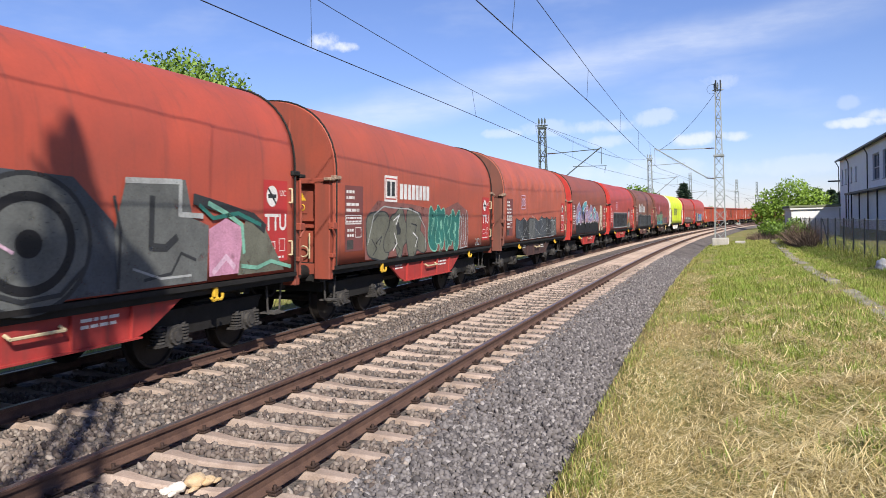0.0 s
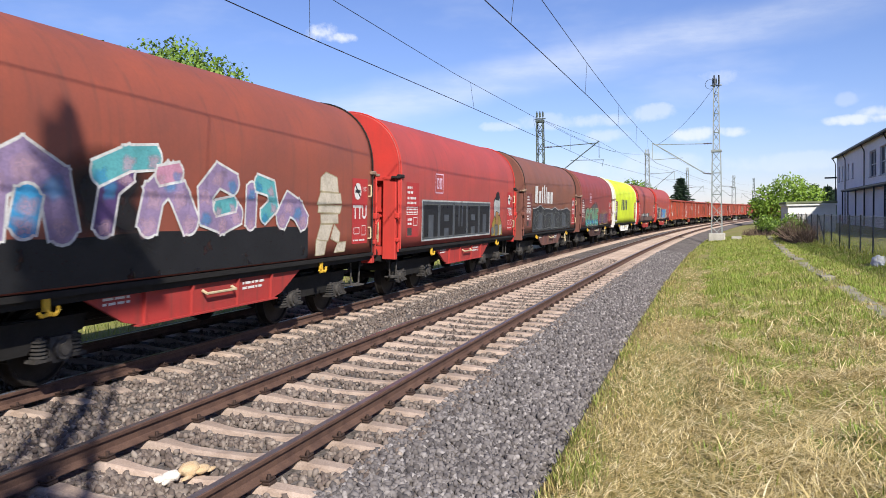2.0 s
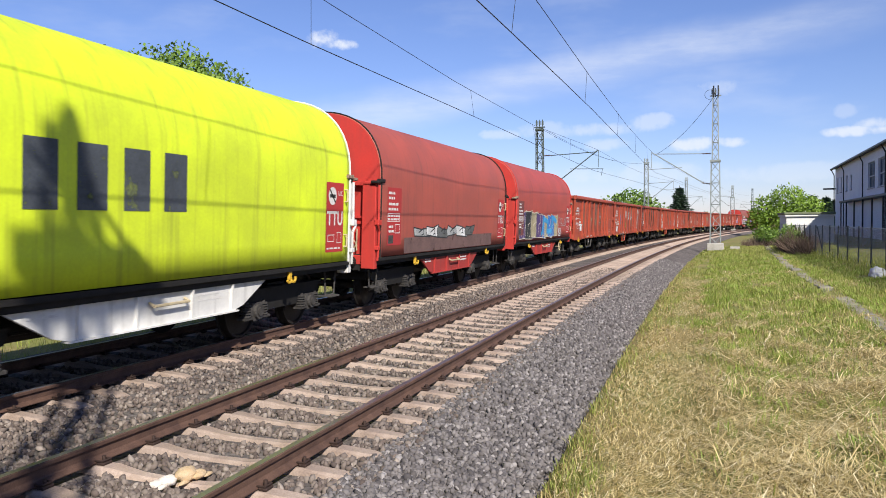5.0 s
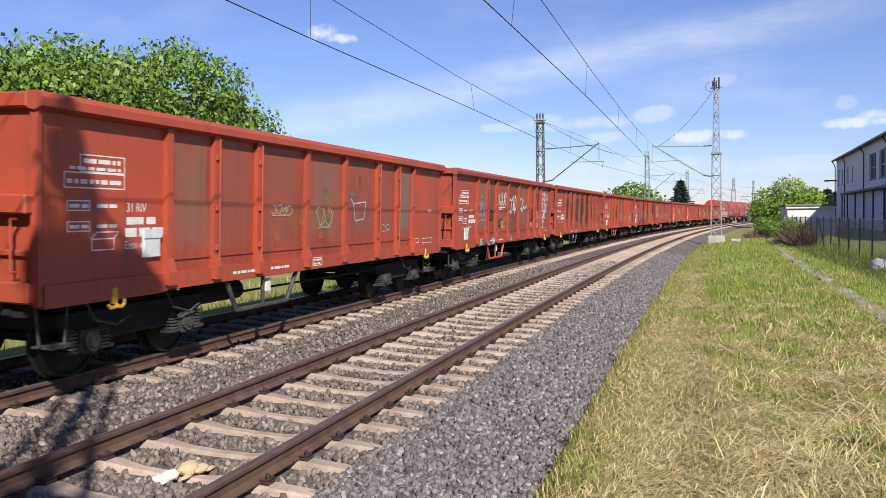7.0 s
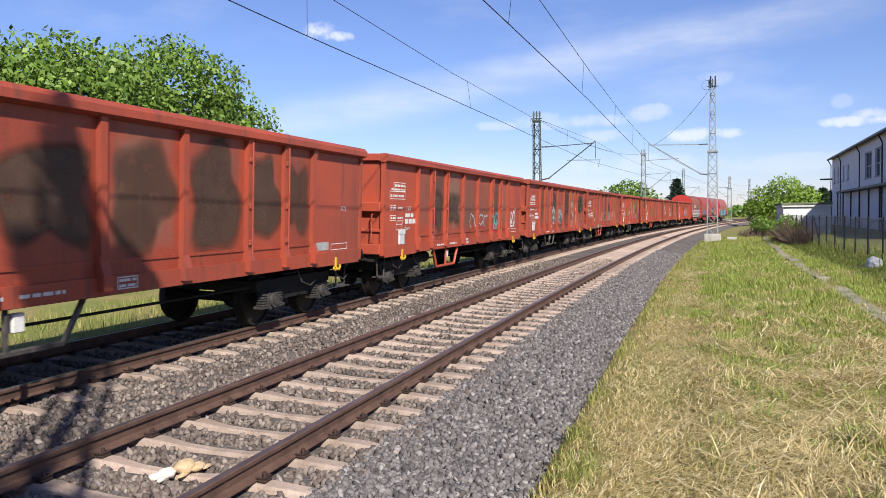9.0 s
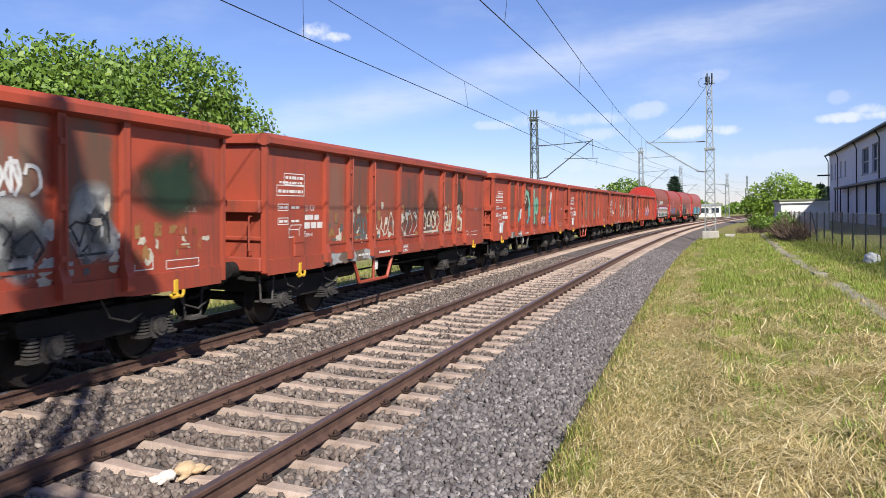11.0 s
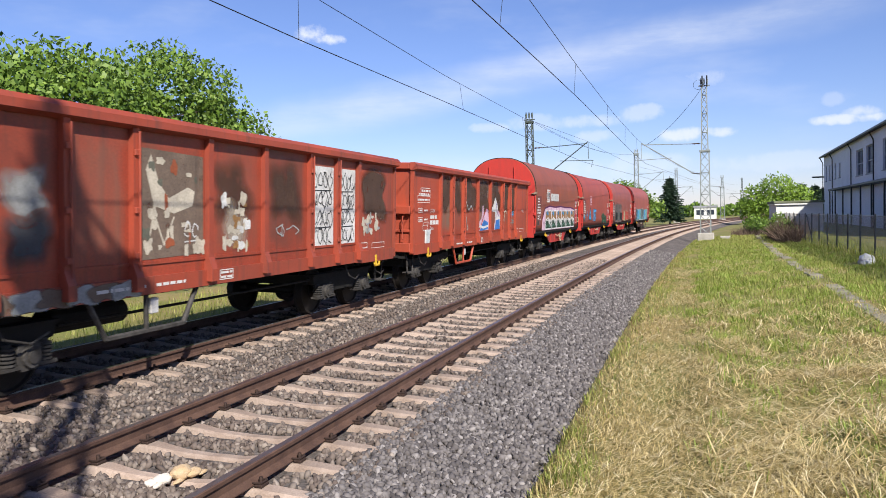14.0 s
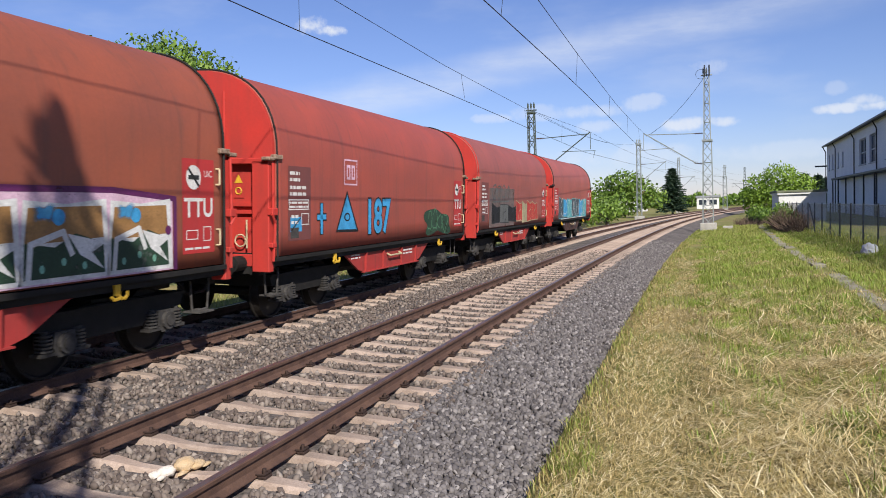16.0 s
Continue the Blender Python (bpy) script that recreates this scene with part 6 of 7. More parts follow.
def e_white_tags(mk, rng):
    patches(mk, rng, 4)
    mk.tag(-4.25, -3.55, 1.85, 2.3, S["lilac"], 24, 0.06, 3, 9)
    mk.stroke([(-4.25, 1.72), (-3.5, 1.78)], 0.05, S["lilac"], 3)
    mk.blob(-3.8, 2.48, 0.16, 0.05, S["cream"], 2, 4)
    mk.tag(-3.2, -2.5, 1.8, 2.1, S["dark"], 26, 0.06, 3, 8)
    mk.tag(-2.1, -0.95, 2.2, 2.62, S["white"], 28, 0.04, 3, 15)
    mk.stroke([(-1.8, 2.1), (-1.5, 2.1)], 0.03, S["white"], 3)
    mk.tag(-2.1, -1.4, 1.5, 1.8, S["dark"], 29, 0.05, 3, 8)
    mk.tag(-1.5, -0.95, 1.45, 1.75, S["yellow"], 30, 0.05, 4, 8)
    mk.tag(-0.55, 0.5, 2.0, 2.6, S["white"], 31, 0.06, 3, 9)
    mk.tag(0.9, 2.1, 2.05, 2.55, S["white"], 32, 0.06, 3, 8)
    mk.tag(2.45, 3.2, 1.75, 2.1, S["black"], 33, 0.06, 3, 7)
    mk.tag(2.5, 3.2, 1.45, 1.6, S["white"], 34, 0.03, 3, 8)
    mk.tag(3.5, 4.2, 1.75, 2.1, S["lilac"], 35, 0.07, 3, 9)
    mk.tag(3.5, 4.1, 1.42, 1.6, S["rose"], 36, 0.035, 3, 9)
    for k, (a, b) in enumerate(((2.48, 2.8), (2.1, 2.42), (1.75, 2.0), (1.42, 1.68))):
        mk.tag(4.65 + 0.1 * k, 5.95 - 0.25 * k, a, b, S["white"], 37 + k, 0.045, 3, 15 - 3 * k)


def e_grey_doors(mk, rng):
    for y0, y1 in zip(E_POSTS, E_POSTS[1:]):
        mk.soft((y0 + y1) / 2, 2.15, (y1 - y0) * 0.85, rng.uniform(1.2, 1.6), PATCH, 0, rng.randrange(999), rng.uniform(0.6, 1.0), 0.75)
    mk.rect(4.5, 5.1, 1.25, 1.4, S["light"], 1)


def e_ghost(mk, rng):
    patches(mk, rng, 5)
    for y, z, w, h in ((2.85, 1.75, 0.85, 0.85), (3.9, 1.85, 0.85, 0.95), (-1.5, 1.8, 0.9, 0.8), (0.1, 1.75, 1.0, 0.8)):
        mk.soft(y, z, w, h, S["light"], 1, int(y * 7) + 99, 0.85, 0.7)
        mk.soft(y + 0.05, z - 0.05, w * 0.6, h * 0.6, S["grey"], 2, int(y * 7) + 95, 0.8)
        mk.tag(y - 0.3, y + 0.3, z - 0.3, z + 0.1, S["dark"], int(y * 9), 0.03, 3, 8)
        flakes(mk, rng, y - 0.5, y + 0.5, z - 0.5, z + 0.5, 14, [S["grey"], S["light"], S["cream"]], 3)
    mk.tag(2.45, 3.2, 2.15, 2.5, S["white"], 47, 0.045, 4, 10)
    mk.soft(5.4, 2.35, 1.7, 1.1, PATCH, 1, 3, 0.9, 0.6)
    mk.soft(5.35, 2.3, 1.3, 0.8, S["forest"], 1.5, 6, 0.75, 0.5)
    flakes(mk, rng, 4.6, 6.1, 1.42, 1.8, 22, [SPRAY["rust"], S["tan"], S["cream"]])


def e_cream(mk, rng):
    patches(mk, rng, 5)
    for y0, y1 in zip(E_POSTS, E_POSTS[1:]):
        flakes(mk, rng, y0 + 0.12, y1 - 0.12, 1.42, 2.1, 16, [SPRAY["rust"], S["cream"], S["tan"], S["grey"]])
    mk.tag(-3.1, -2.5, 1.5, 1.9, S["grey"], 70, 0.05)
    mk.tag(-2.0, -1.0, 1.45, 1.9, S["cream"], 74, 0.035, 2, 9)
    mk.tag(-0.5, 0.5, 1.45, 1.95, S["light"], 75, 0.03, 2, 9)
    mk.tag(0.9, 2.2, 1.5, 1.95, S["cream"], 72, 0.05)
    mk.stroke([(3.5, 1.45), (3.6, 2.0), (3.95, 2.1), (3.9, 1.8), (4.2, 1.7), (4.15, 1.4)], 0.12, S["cream"], 3)
    mk.tag(2.5, 3.3, 1.5, 1.95, S["cream"], 73, 0.06, 2, 7)


def e_teal(mk, rng):
    patches(mk, rng, 4)
    mk.poly([(-2.95, 1.55), (-2.75, 1.55), (-2.6, 1.95), (-2.8, 1.9)], S["turquoise"], 2)
    mk.poly([(-2.65, 1.6), (-2.45, 1.7), (-2.4, 2.05), (-2.6, 2.0)], S["white"], 2)
    mk.stroke([(-2.15, 1.35), (-2.05, 2.2), (-1.75, 2.68), (-1.35, 2.6), (-1.05, 2.2), (-1.0, 1.8)], 0.2, S["mint"], 2)
    mk.stroke([(-1.95, 1.5), (-1.85, 2.2), (-1.6, 2.45)], 0.07, S["white"], 3)
    mk.stroke([(-1.2, 2.1), (-1.15, 1.7), (-1.35, 1.5)], 0.16, S["turquoise"], 3)
    mk.stroke([(-0.3, 2.75), (-0.22, 2.3), (-0.1, 1.5)], 0.24, S["mint"], 2)
    mk.disc(0.2, 2.15, 0.36, S["mint"], 3)
    mk.disc(0.24, 2.1, 0.17, S["green"], 4)
    mk.stroke([(0.0, 1.7), (0.2, 1.5), (0.35, 1.35)], 0.12, S["green"], 3)
    mk.tag(1.0, 2.1, 1.6, 2.1, S["tan"], 31, 0.05)
    mk.tag(1.2, 1.9, 1.4, 1.7, S["rose"], 35, 0.05)
    mk.poly([(2.42, 1.25), (3.2, 1.3), (3.25, 1.8), (3.0, 1.95), (2.5, 1.75)], S["blue"], 2)
    mk.poly([(2.45, 1.75), (3.0, 1.9), (3.3, 2.35), (3.1, 2.5), (2.9, 2.1), (2.6, 2.2)], S["turquoise"], 3)
    mk.poly([(2.9, 2.4), (3.25, 2.35), (3.3, 2.75), (3.05, 2.8)], S["white"], 3)
    mk.stroke([(2.5, 1.4), (2.75, 1.75), (3.1, 2.3)], 0.05, S["white"], 4)
    flakes(mk, rng, -2.2, 2.3, 1.42, 2.0, 26, [SPRAY["rust"], S["tan"], S["grey"]])


def e_mint_tags(mk, rng):
    patches(mk, rng, 4)
    for y in (-3.2, -1.8, 0.9):
        mk.tag(y, y + 0.7, 1.5, 1.9, S["mint"], int(y * 10) + 60, 0.045, 2, 7)
    mk.tag(2.6, 3.4, 1.5, 2.2, S["light"], 41, 0.04)


def e_scrawl(mk, rng):
    patches(mk, rng, 5)
    mk.tag(0.0, 2.0, 1.5, 1.9, S["light"], 42, 0.05)
    mk.tag(2.5, 3.3, 1.45, 1.95, S["turquoise"], 43, 0.06, 2, 6)
    mk.tag(5.0, 5.7, 1.5, 2.0, S["white"], 44, 0.06, 2, 7)


def e_white_doors(mk, rng):
    mk.rect(2.4, 3.3, 1.38, 2.85, S["white"], 2)
    mk.rect(3.5, 4.3, 1.38, 2.85, S["white"], 2)
    for a, b in ((2.45, 3.25), (3.55, 4.25)):
        for k in range(4):
            z = 1.42 + 0.34 * k
            mk.tag(a, b, z, z + 0.3, S["dark"], 45 + k + int(a * 10), 0.022, 4, 12)
        mk.stroke([(a, 1.6), (a + 0.4, 2.0), (b, 2.4)], 0.02, S["slate"], 4)
    mk.poly([(-2.15, 1.42), (-0.85, 1.45), (-0.85, 2.78), (-2.15, 2.82)], SPRAY["pale"], 1)
    mk.poly([(-2.05, 2.55), (-1.95, 2.75), (-1.8, 2.4), (-1.6, 2.2), (-1.2, 2.35), (-1.05, 2.3), (-1.1, 2.1), (-1.5, 2.0), (-1.9, 2.1)], S["cream"], 3)
    mk.stroke([(-2.05, 1.5), (-1.9, 2.0), (-1.7, 1.6), (-1.5, 1.95)], 0.03, S["cream"], 3)
    mk.tag(-1.3, -0.95, 1.65, 1.9, S["white"], 61, 0.02, 3, 6)
    flakes(mk, rng, -2.1, -0.9, 1.5, 2.75, 26, [S["cream"], SPRAY["rust"], S["olive"]], 3)
    flakes(mk, rng, -0.35, 0.3, 1.5, 2.25, 30, [S["cream"], S["cream"], S["tan"], S["white"]], 2)
    mk.soft(-0.05, 1.8, 0.7, 0.7, S["cream"], 1, 9, 0.6)
    mk.soft(-0.1, 2.3, 1.2, 1.0, PATCH, 0, 10, 0.7)
    mk.soft(1.5, 2.35, 1.2, 1.1, PATCH, 0, 12, 0.8)
    mk.tag(1.1, 1.9, 1.6, 1.8, S["light"], 62, 0.02, 3, 8)
    for y, z in ((-3.9, 2.2), (-3.85, 1.75)):
        mk.soft(y, z, 0.7, 0.6, S["light"] if z > 2 else S["slate"], 1, int(z * 9), 0.85)
    mk.soft(5.3, 2.4, 1.5, 1.1, PATCH, 1, 5, 0.9, 0.75)
    flakes(mk, rng, 4.7, 5.6, 1.6, 1.95, 24, [S["light"], S["cream"]], 2)


def e_sails(mk, rng):
    for y0, y1 in zip(E_POSTS, E_POSTS[1:]):
        mk.soft((y0 + y1) / 2, 2.5, (y1 - y0) - 0.16, 1.05, PATCH, 0, rng.randrange(999), 0.9, 0.72)
    mk.poly([(-0.65, 1.4), (0.65, 1.42), (0.68, 1.7), (0.6, 2.05), (0.4, 2.12), (0.1, 1.85), (0.0, 2.2), (-0.1, 2.2), (-0.2, 1.8), (-0.4, 1.72), (-0.62, 1.6)], S["rose"], 1)
    mk.poly([(-0.4, 1.4), (0.62, 1.44), (0.6, 1.66), (0.1, 1.75), (-0.15, 1.6)], S["blue"], 2)
    mk.stroke([(-0.5, 1.42), (-0.2, 1.62), (0.1, 1.95), (0.35, 2.1)], 0.05, S["red"], 3)
    mk.stroke([(-0.65, 1.45), (-0.35, 1.55), (0.0, 1.5), (0.6, 1.55)], 0.07, S["white"], 3)
    mk.poly([(0.85, 2.05), (1.2, 2.2), (1.5, 2.5), (1.75, 2.3), (1.9, 2.05), (2.2, 1.9), (2.15, 1.42), (1.35, 1.4), (1.5, 1.75), (1.5, 2.0), (1.1, 2.02)], S["white"], 1)
    mk.poly([(1.4, 1.4), (2.15, 1.42), (2.1, 1.75), (1.6, 1.72)], S["blue"], 2)
    mk.stroke([(1.45, 1.42), (1.6, 1.8), (1.85, 2.05), (2.1, 1.9)], 0.06, S["rose"], 3)
    mk.stroke([(1.6, 2.3), (1.75, 2.0), (2.0, 1.85)], 0.06, S["lilac"], 3)
    mk.rect(0.78, 0.9, 1.5, 1.95, S["cream"], 1)
    mk.tag(2.5, 3.1, 1.65, 2.1, S["cream"], 46, 0.05, 2, 6)
    mk.tag(3.5, 4.2, 1.85, 2.05, S["sky"], 48, 0.04, 2, 9)
    mk.tag(3.6, 4.2, 1.6, 1.72, S["turquoise"], 49, 0.025, 2, 9)
    mk.stroke([(-2.1, 2.1), (-1.9, 2.3), (-1.65, 2.05), (-1.4, 2.2), (-1.2, 2.05)], 0.035, S["light"], 2)
    mk.stroke([(-2.0, 2.2), (-1.85, 1.7), (-1.7, 1.5), (-1.8, 1.45)], 0.03, S["light"], 2)


E_MARKS = [e_plain, e_white_tags, e_grey_doors, e_scrawl, e_ghost, e_cream, e_teal, e_mint_tags, e_white_doors, e_sails]
E_LABELS = ["clean brown-red open wagon with white lettering", "brown-red open wagon with white graffiti tags", "brown-red open wagon with greyed side doors", "brown-red open wagon with pale scrawled tags", "worn brown-red open wagon with grey graffiti ghosts",
            "rusty brown-red open wagon with cream graffiti", "brown-red open wagon with turquoise and blue graffiti", "brown-red open wagon with small mint tags", "brown-red open wagon with white painted doors", "dull red open wagon with cream and blue graffiti"]

TRAIN = []        # wagon, distance of its middle from the first joint
at = -12.04
for label, colour, end, sill, marks_fn, slack, seed, wheel in HOODS[:10]:
    TRAIN.append((hood_wagon(label, hood_colour("hood_paint", colour), end, sill, marks_fn, slack, seed, wheel), at + 6.02))
    at += 12.04
for i in range(10):
    TRAIN.append((open_wagon(E_LABELS[i], E_BODY[i % 3], E_CLEAN if i in (0, 7, 9) else E_PANELS, E_MARKS[i], i + 1), at + 7.02))
    at += 14.04
for label, colour, end, sill, marks_fn, slack, seed, wheel in HOODS[10:]:
    TRAIN.append((hood_wagon(label, hood_colour("hood_paint", colour), end, sill, marks_fn, slack, seed, wheel), at + 6.02))
    at += 12.04

# ---------------------------------------------------------------- overhead line masts
BASE_CONC = material("mast_foundation_concrete", (0.48, 0.45, 0.40), (0.34, 0.32, 0.28), 0.9, 0, 2, 40, 0.3)


def lattice(root, w0, w1, z0, z1, mat, bays):
    """A square lattice shaft: four angle legs and zigzag bracing on each face."""
    for sx in (-1, 1):
        for sy in (-1, 1):
            bm = bmesh.new()
            a, b = Vector((sx * w0 / 2, sy * w0 / 2, z0)), Vector((sx * w1 / 2, sy * w1 / 2, z1))
            rod(bm, a, b, 0.045, 4)
            part("leg", bm, mat, root)
    for face in range(4):
        rot = Matrix.Rotation(face * math.pi / 2, 3, "Z")
        for k in range(bays):
            za, zb = z0 + (z1 - z0) * k / bays, z0 + (z1 - z0) * (k + 1) / bays
            wa, wb = w0 + (w1 - w0) * k / bays, w0 + (w1 - w0) * (k + 1) / bays
            s = 1 if k % 2 else -1
            bm = bmesh.new()
            rod(bm, rot @ Vector((s * wa / 2, wa / 2, za)), rot @ Vector((-s * wb / 2, wb / 2, zb)), 0.024, 4)
            if k % 2 == 0:
                rod(bm, rot @ Vector((-wa / 2, wa / 2, za)), rot @ Vector((wa / 2, wa / 2, za)), 0.02, 4)
            part("brace", bm, mat, root)


def insulator(bm, a, b, r=0.06):
    a, b = Vector(a), Vector(b)
    rod(bm, a, b, r * 0.5, 6)
    for k in range(5):
        c = a + (b - a) * (0.15 + 0.16 * k)
        rod(bm, c, c + (b - a).normalized() * 0.03, r, 10)


def cantilever(root, sign, reach, z_top, z_low, mat):
    """A hinged bracket: top tube, long diagonal, steady arm and insulators; it reaches towards the track."""
    tip = Vector((sign * reach, 0, z_top + 0.25))
    bm = bmesh.new()
    rod(bm, (sign * 0.9, 0, z_top), (sign * reach * 0.98, 0, z_top + 0.12), 0.03)
    rod(bm, (sign * 0.85, 0, z_low), tip, 0.038)
    rod(bm, tip, tip + Vector((0, 0, -1.2)), 0.022)
    rod(bm, (sign * reach * 0.52, 0, z_low + (z_top - z_low) * 0.55), (sign * (reach + 0.35), 0, z_low + (z_top - z_low) * 0.52), 0.022)
    rod(bm, (sign * (reach + 0.3), 0, z_low + (z_top - z_low) * 0.52), (sign * (reach + 0.2), 0, 5.5), 0.014)
    arm = part("cantilever", bm, mat, root)
    for z, zz in ((z_top, z_top), (z_low - 0.1, z_low)):
        bm = bmesh.new()
        insulator(bm, (sign * 0.3, 0, z), (sign * 0.95, 0, zz))
        part("insulator", bm, PORCELAIN, arm)


def small_tips(root, z, mat, n=3):
    bm = bmesh.new()
    for k in range(n):
        x = -0.22 + 0.22 * k
        rod(bm, (x, 0, z - 0.1), (x, 0, z + 0.55), 0.035, 5)
        rod(bm, (x, 0, z + 0.15), (x, 0, z + 0.45), 0.07, 6)
    rod(bm, (-0.4, 0, z), (0.4, 0, z), 0.045)
    part("line_insulators", bm, mat, root)


def mast(place, label, mat, low, top, reach=0, sign=-1, turn=0.0, z_top=6.8, z_low=4.65, wide=0.85):
    root = tagged(new("overhead_line_mast"), label, "mast", "masts of the overhead line")
    root.matrix_basis = Matrix.Translation(place) @ Matrix.Rotation(turn, 4, "Z")
    z0 = 0.0
    part("foundation", boxes((-0.58, 0.58, -0.58, 0.58, -0.6, 0.5), bevel=0.05), BASE_CONC, root)
    lattice(root, wide, wide * 0.78, z0 + 0.2, low, mat, 8 if wide > 0.7 else 13)
    part("cap", boxes((-wide * 0.5, wide * 0.5, -wide * 0.5, wide * 0.5, low - 0.06, low + 0.1), bevel=0.02), mat, root)
    if top > low + 0.5:
        lattice(root, 0.46, 0.34, low, top, mat, 7)
    small_tips(root, top, mat)
    if reach:
        cantilever(root, sign, reach, z_top - place[2], z_low - place[2], mat)
    return root


MAST_R, MAST_L = (1.05, 61.0, -0.3), (-11.0, 56.0, -0.4)
mr = mast(MAST_R, "pale galvanised lattice mast with a bracket over the track", GALV, 6.5, 11.3, 4.55, -1, -heading(61), 6.8, 4.65, 0.74)
bm = bmesh.new()
for x in (-0.12, 0.2):
    rod(bm, (x, -0.2, 11.2), (x, -0.2, 12.0), 0.06, 6)
ring(bm, (-0.4, 0, 11.4), 0.35, 0.012, "y", 14)
part("switch_gear", bm, DARKTRIM, mr)
part("equipment_box", boxes((1.0, 1.7, -0.5, 0.2, -0.2, 0.25), bevel=0.03), BASE_CONC, mr)
mast(MAST_L, "dark green lattice mast with a bracket over the far track", GREENMAST, 8.9, 9.1, 4.2, 1, -heading(56), 6.65, 4.4, 0.55)
mast((-6.66, 105.0, -0.4), "distant pale lattice mast beside the far track", GALV, 9.7, 9.9, 3.4, 1, -heading(105), 6.8, 5.0, 0.6)
mast((-2.75, 170.0, -0.4), "thin distant lattice mast", GALV, 10.6, 10.8, 3.2, 1, -heading(170), 6.8, 5.0, 0.55)
mast((6.3, 172.0, -0.4), "thin distant lattice mast", GALV, 7.0, 9.0, 3.4, -1, -heading(172), 6.8, 5.0)
mast((15.0, 255.0, -0.4), "thin distant lattice mast", GREENMAST, 8.0, 11.5, 3.4, -1, -heading(255), 6.8, 5.0)
# the mast beside the filming spot, behind the view: its shadow lies over the tracks
sm = mast(SHADOW_MAST, "lattice mast behind the viewpoint with a bracket over the track", GALV, 6.5, SHADOW_TOP, 4.2, -1, 0.0)
# unseen top gear, its swelling outline made up to shape the mast's shadow
bm = bmesh.new()
for z0, z1, r0, r1 in ((11.1, 11.45, 0.08, 0.13), (11.45, 11.85, 0.15, 0.17), (11.85, 12.15, 0.17, 0.1), (12.15, 12.3, 0.1, 0.05)):
    rod(bm, (0, 0, z0), (0, 0, z1), r0, 10, r1)
part("switch_gear", bm, DARKTRIM, sm)
# added out of view to widen the shadow: struts, an arm and solid blocks
for y0, z0, y1, z1, r in ((0.05, 11.6, 1.28, 10.4, 0.045), (-0.05, 11.1, -0.55, 10.4, 0.05), (0.6, 10.75, 0.95, 10.35, 0.09)):
    bm = bmesh.new()
    rod(bm, (0, y0, z0), (0, y1, z1), r, 7)
    part("stay", bm, GALV, sm)
part("cross_arm", boxes((-0.07, 0.07, -0.68, 1.4, 10.22, 10.4), bevel=0.01), GALV, sm)
part("control_box", boxes((-0.2, 0.2, -0.6, 0.35, 10.42, 10.86), bevel=0.03), GALV, sm)
part("control_box", boxes((-0.15, 0.15, 0.62, 1.12, 10.42, 10.72), bevel=0.03), GALV, sm)

# ---------------------------------------------------------------- wires


def wire(name, pts, r, label):
    bm = bmesh.new()
    tube(bm, pts, r, 5)
    return tagged(part(name, bm, WIRE), label, "wire", "wires of the overhead line")


def sag(a, b, n, drop):
    a, b = Vector(a), Vector(b)
    return [a + (b - a) * t - Vector((0, 0, drop * 4 * t * (1 - t))) for t in np.linspace(0, 1, n)]


span_1 = [Vector((-3.9, -60, 5.5)), Vector((-3.7, -2.8, 5.5)), Vector((-3.46, 15.2, 5.5)), Vector((-3.40, 20.1, 5.5)), Vector((-3.35, 25.8, 5.5)), Vector((-3.34, 37.4, 5.5)), Vector((-3.33, 48.9, 5.5)), Vector((-3.2, 61, 5.5)), plan(TRACK_1 + .3, 110, 5.5), plan(TRACK_1, 170, 5.5), plan(TRACK_1, 300, 5.5)]
span_2 = [Vector((-7.6, -60, 5.5)), Vector((-7.5, -2.8, 5.5)), Vector((-7.5, 11.4, 5.5)), Vector((-7.52, 14.2, 5.5)), Vector((-7.4, 23.9, 5.5)), Vector((-7.36, 30.0, 5.5)), Vector((-7.34, 37.4, 5.5)), Vector((-7.2, 56, 5.5)), plan(TRACK_2 + .4, 105, 5.5), plan(TRACK_2, 170, 5.5), plan(TRACK_2, 300, 5.5)]
wire("contact_wire", span_1, 0.0105, "taut copper contact wire over the near track")
wire("contact_wire", span_2, 0.0105, "taut copper contact wire over the far track")
cat_1 = sag((-3.6, -2.8, 7.1), (-3.3, 17.0, 6.53), 6, 0.05) + [Vector((-3.3, 25.5, 6.41)), Vector((-3.3, 37.5, 6.38)), Vector((-3.3, 50.4, 6.6)), Vector((-3.4, 61, 7.0))] + sag((-3.4, 61, 7.0), plan(TRACK_1, 115, 7.05), 8, 0.5)[1:] + sag(plan(TRACK_1, 115, 7.05), plan(TRACK_1, 172, 7.05), 8, 0.5)[1:]
cat_2 = sag((-7.5, -2.8, 7.1), (-7.5, 15.5, 6.53), 6, 0.05) + [Vector((-7.5, 24.2, 6.4)), Vector((-7.5, 30.3, 6.42)), Vector((-7.5, 36.7, 6.45)), Vector((-6.9, 56, 6.95))] + sag((-6.9, 56, 6.95), plan(TRACK_2, 105, 7.05), 8, 0.5)[1:] + sag(plan(TRACK_2, 105, 7.05), plan(TRACK_2, 170, 7.05), 8, 0.5)[1:]
wire("catenary_wire", cat_1, 0.0085, "catenary wire hung over the near track")
wire("catenary_wire", cat_2, 0.0085, "catenary wire hung over the far track")


def along(pts, y):
    for a, b in zip(pts, pts[1:]):
        if a.y <= y <= b.y:
            return a + (b - a) * ((y - a.y) / (b.y - a.y))
    return pts[-1]


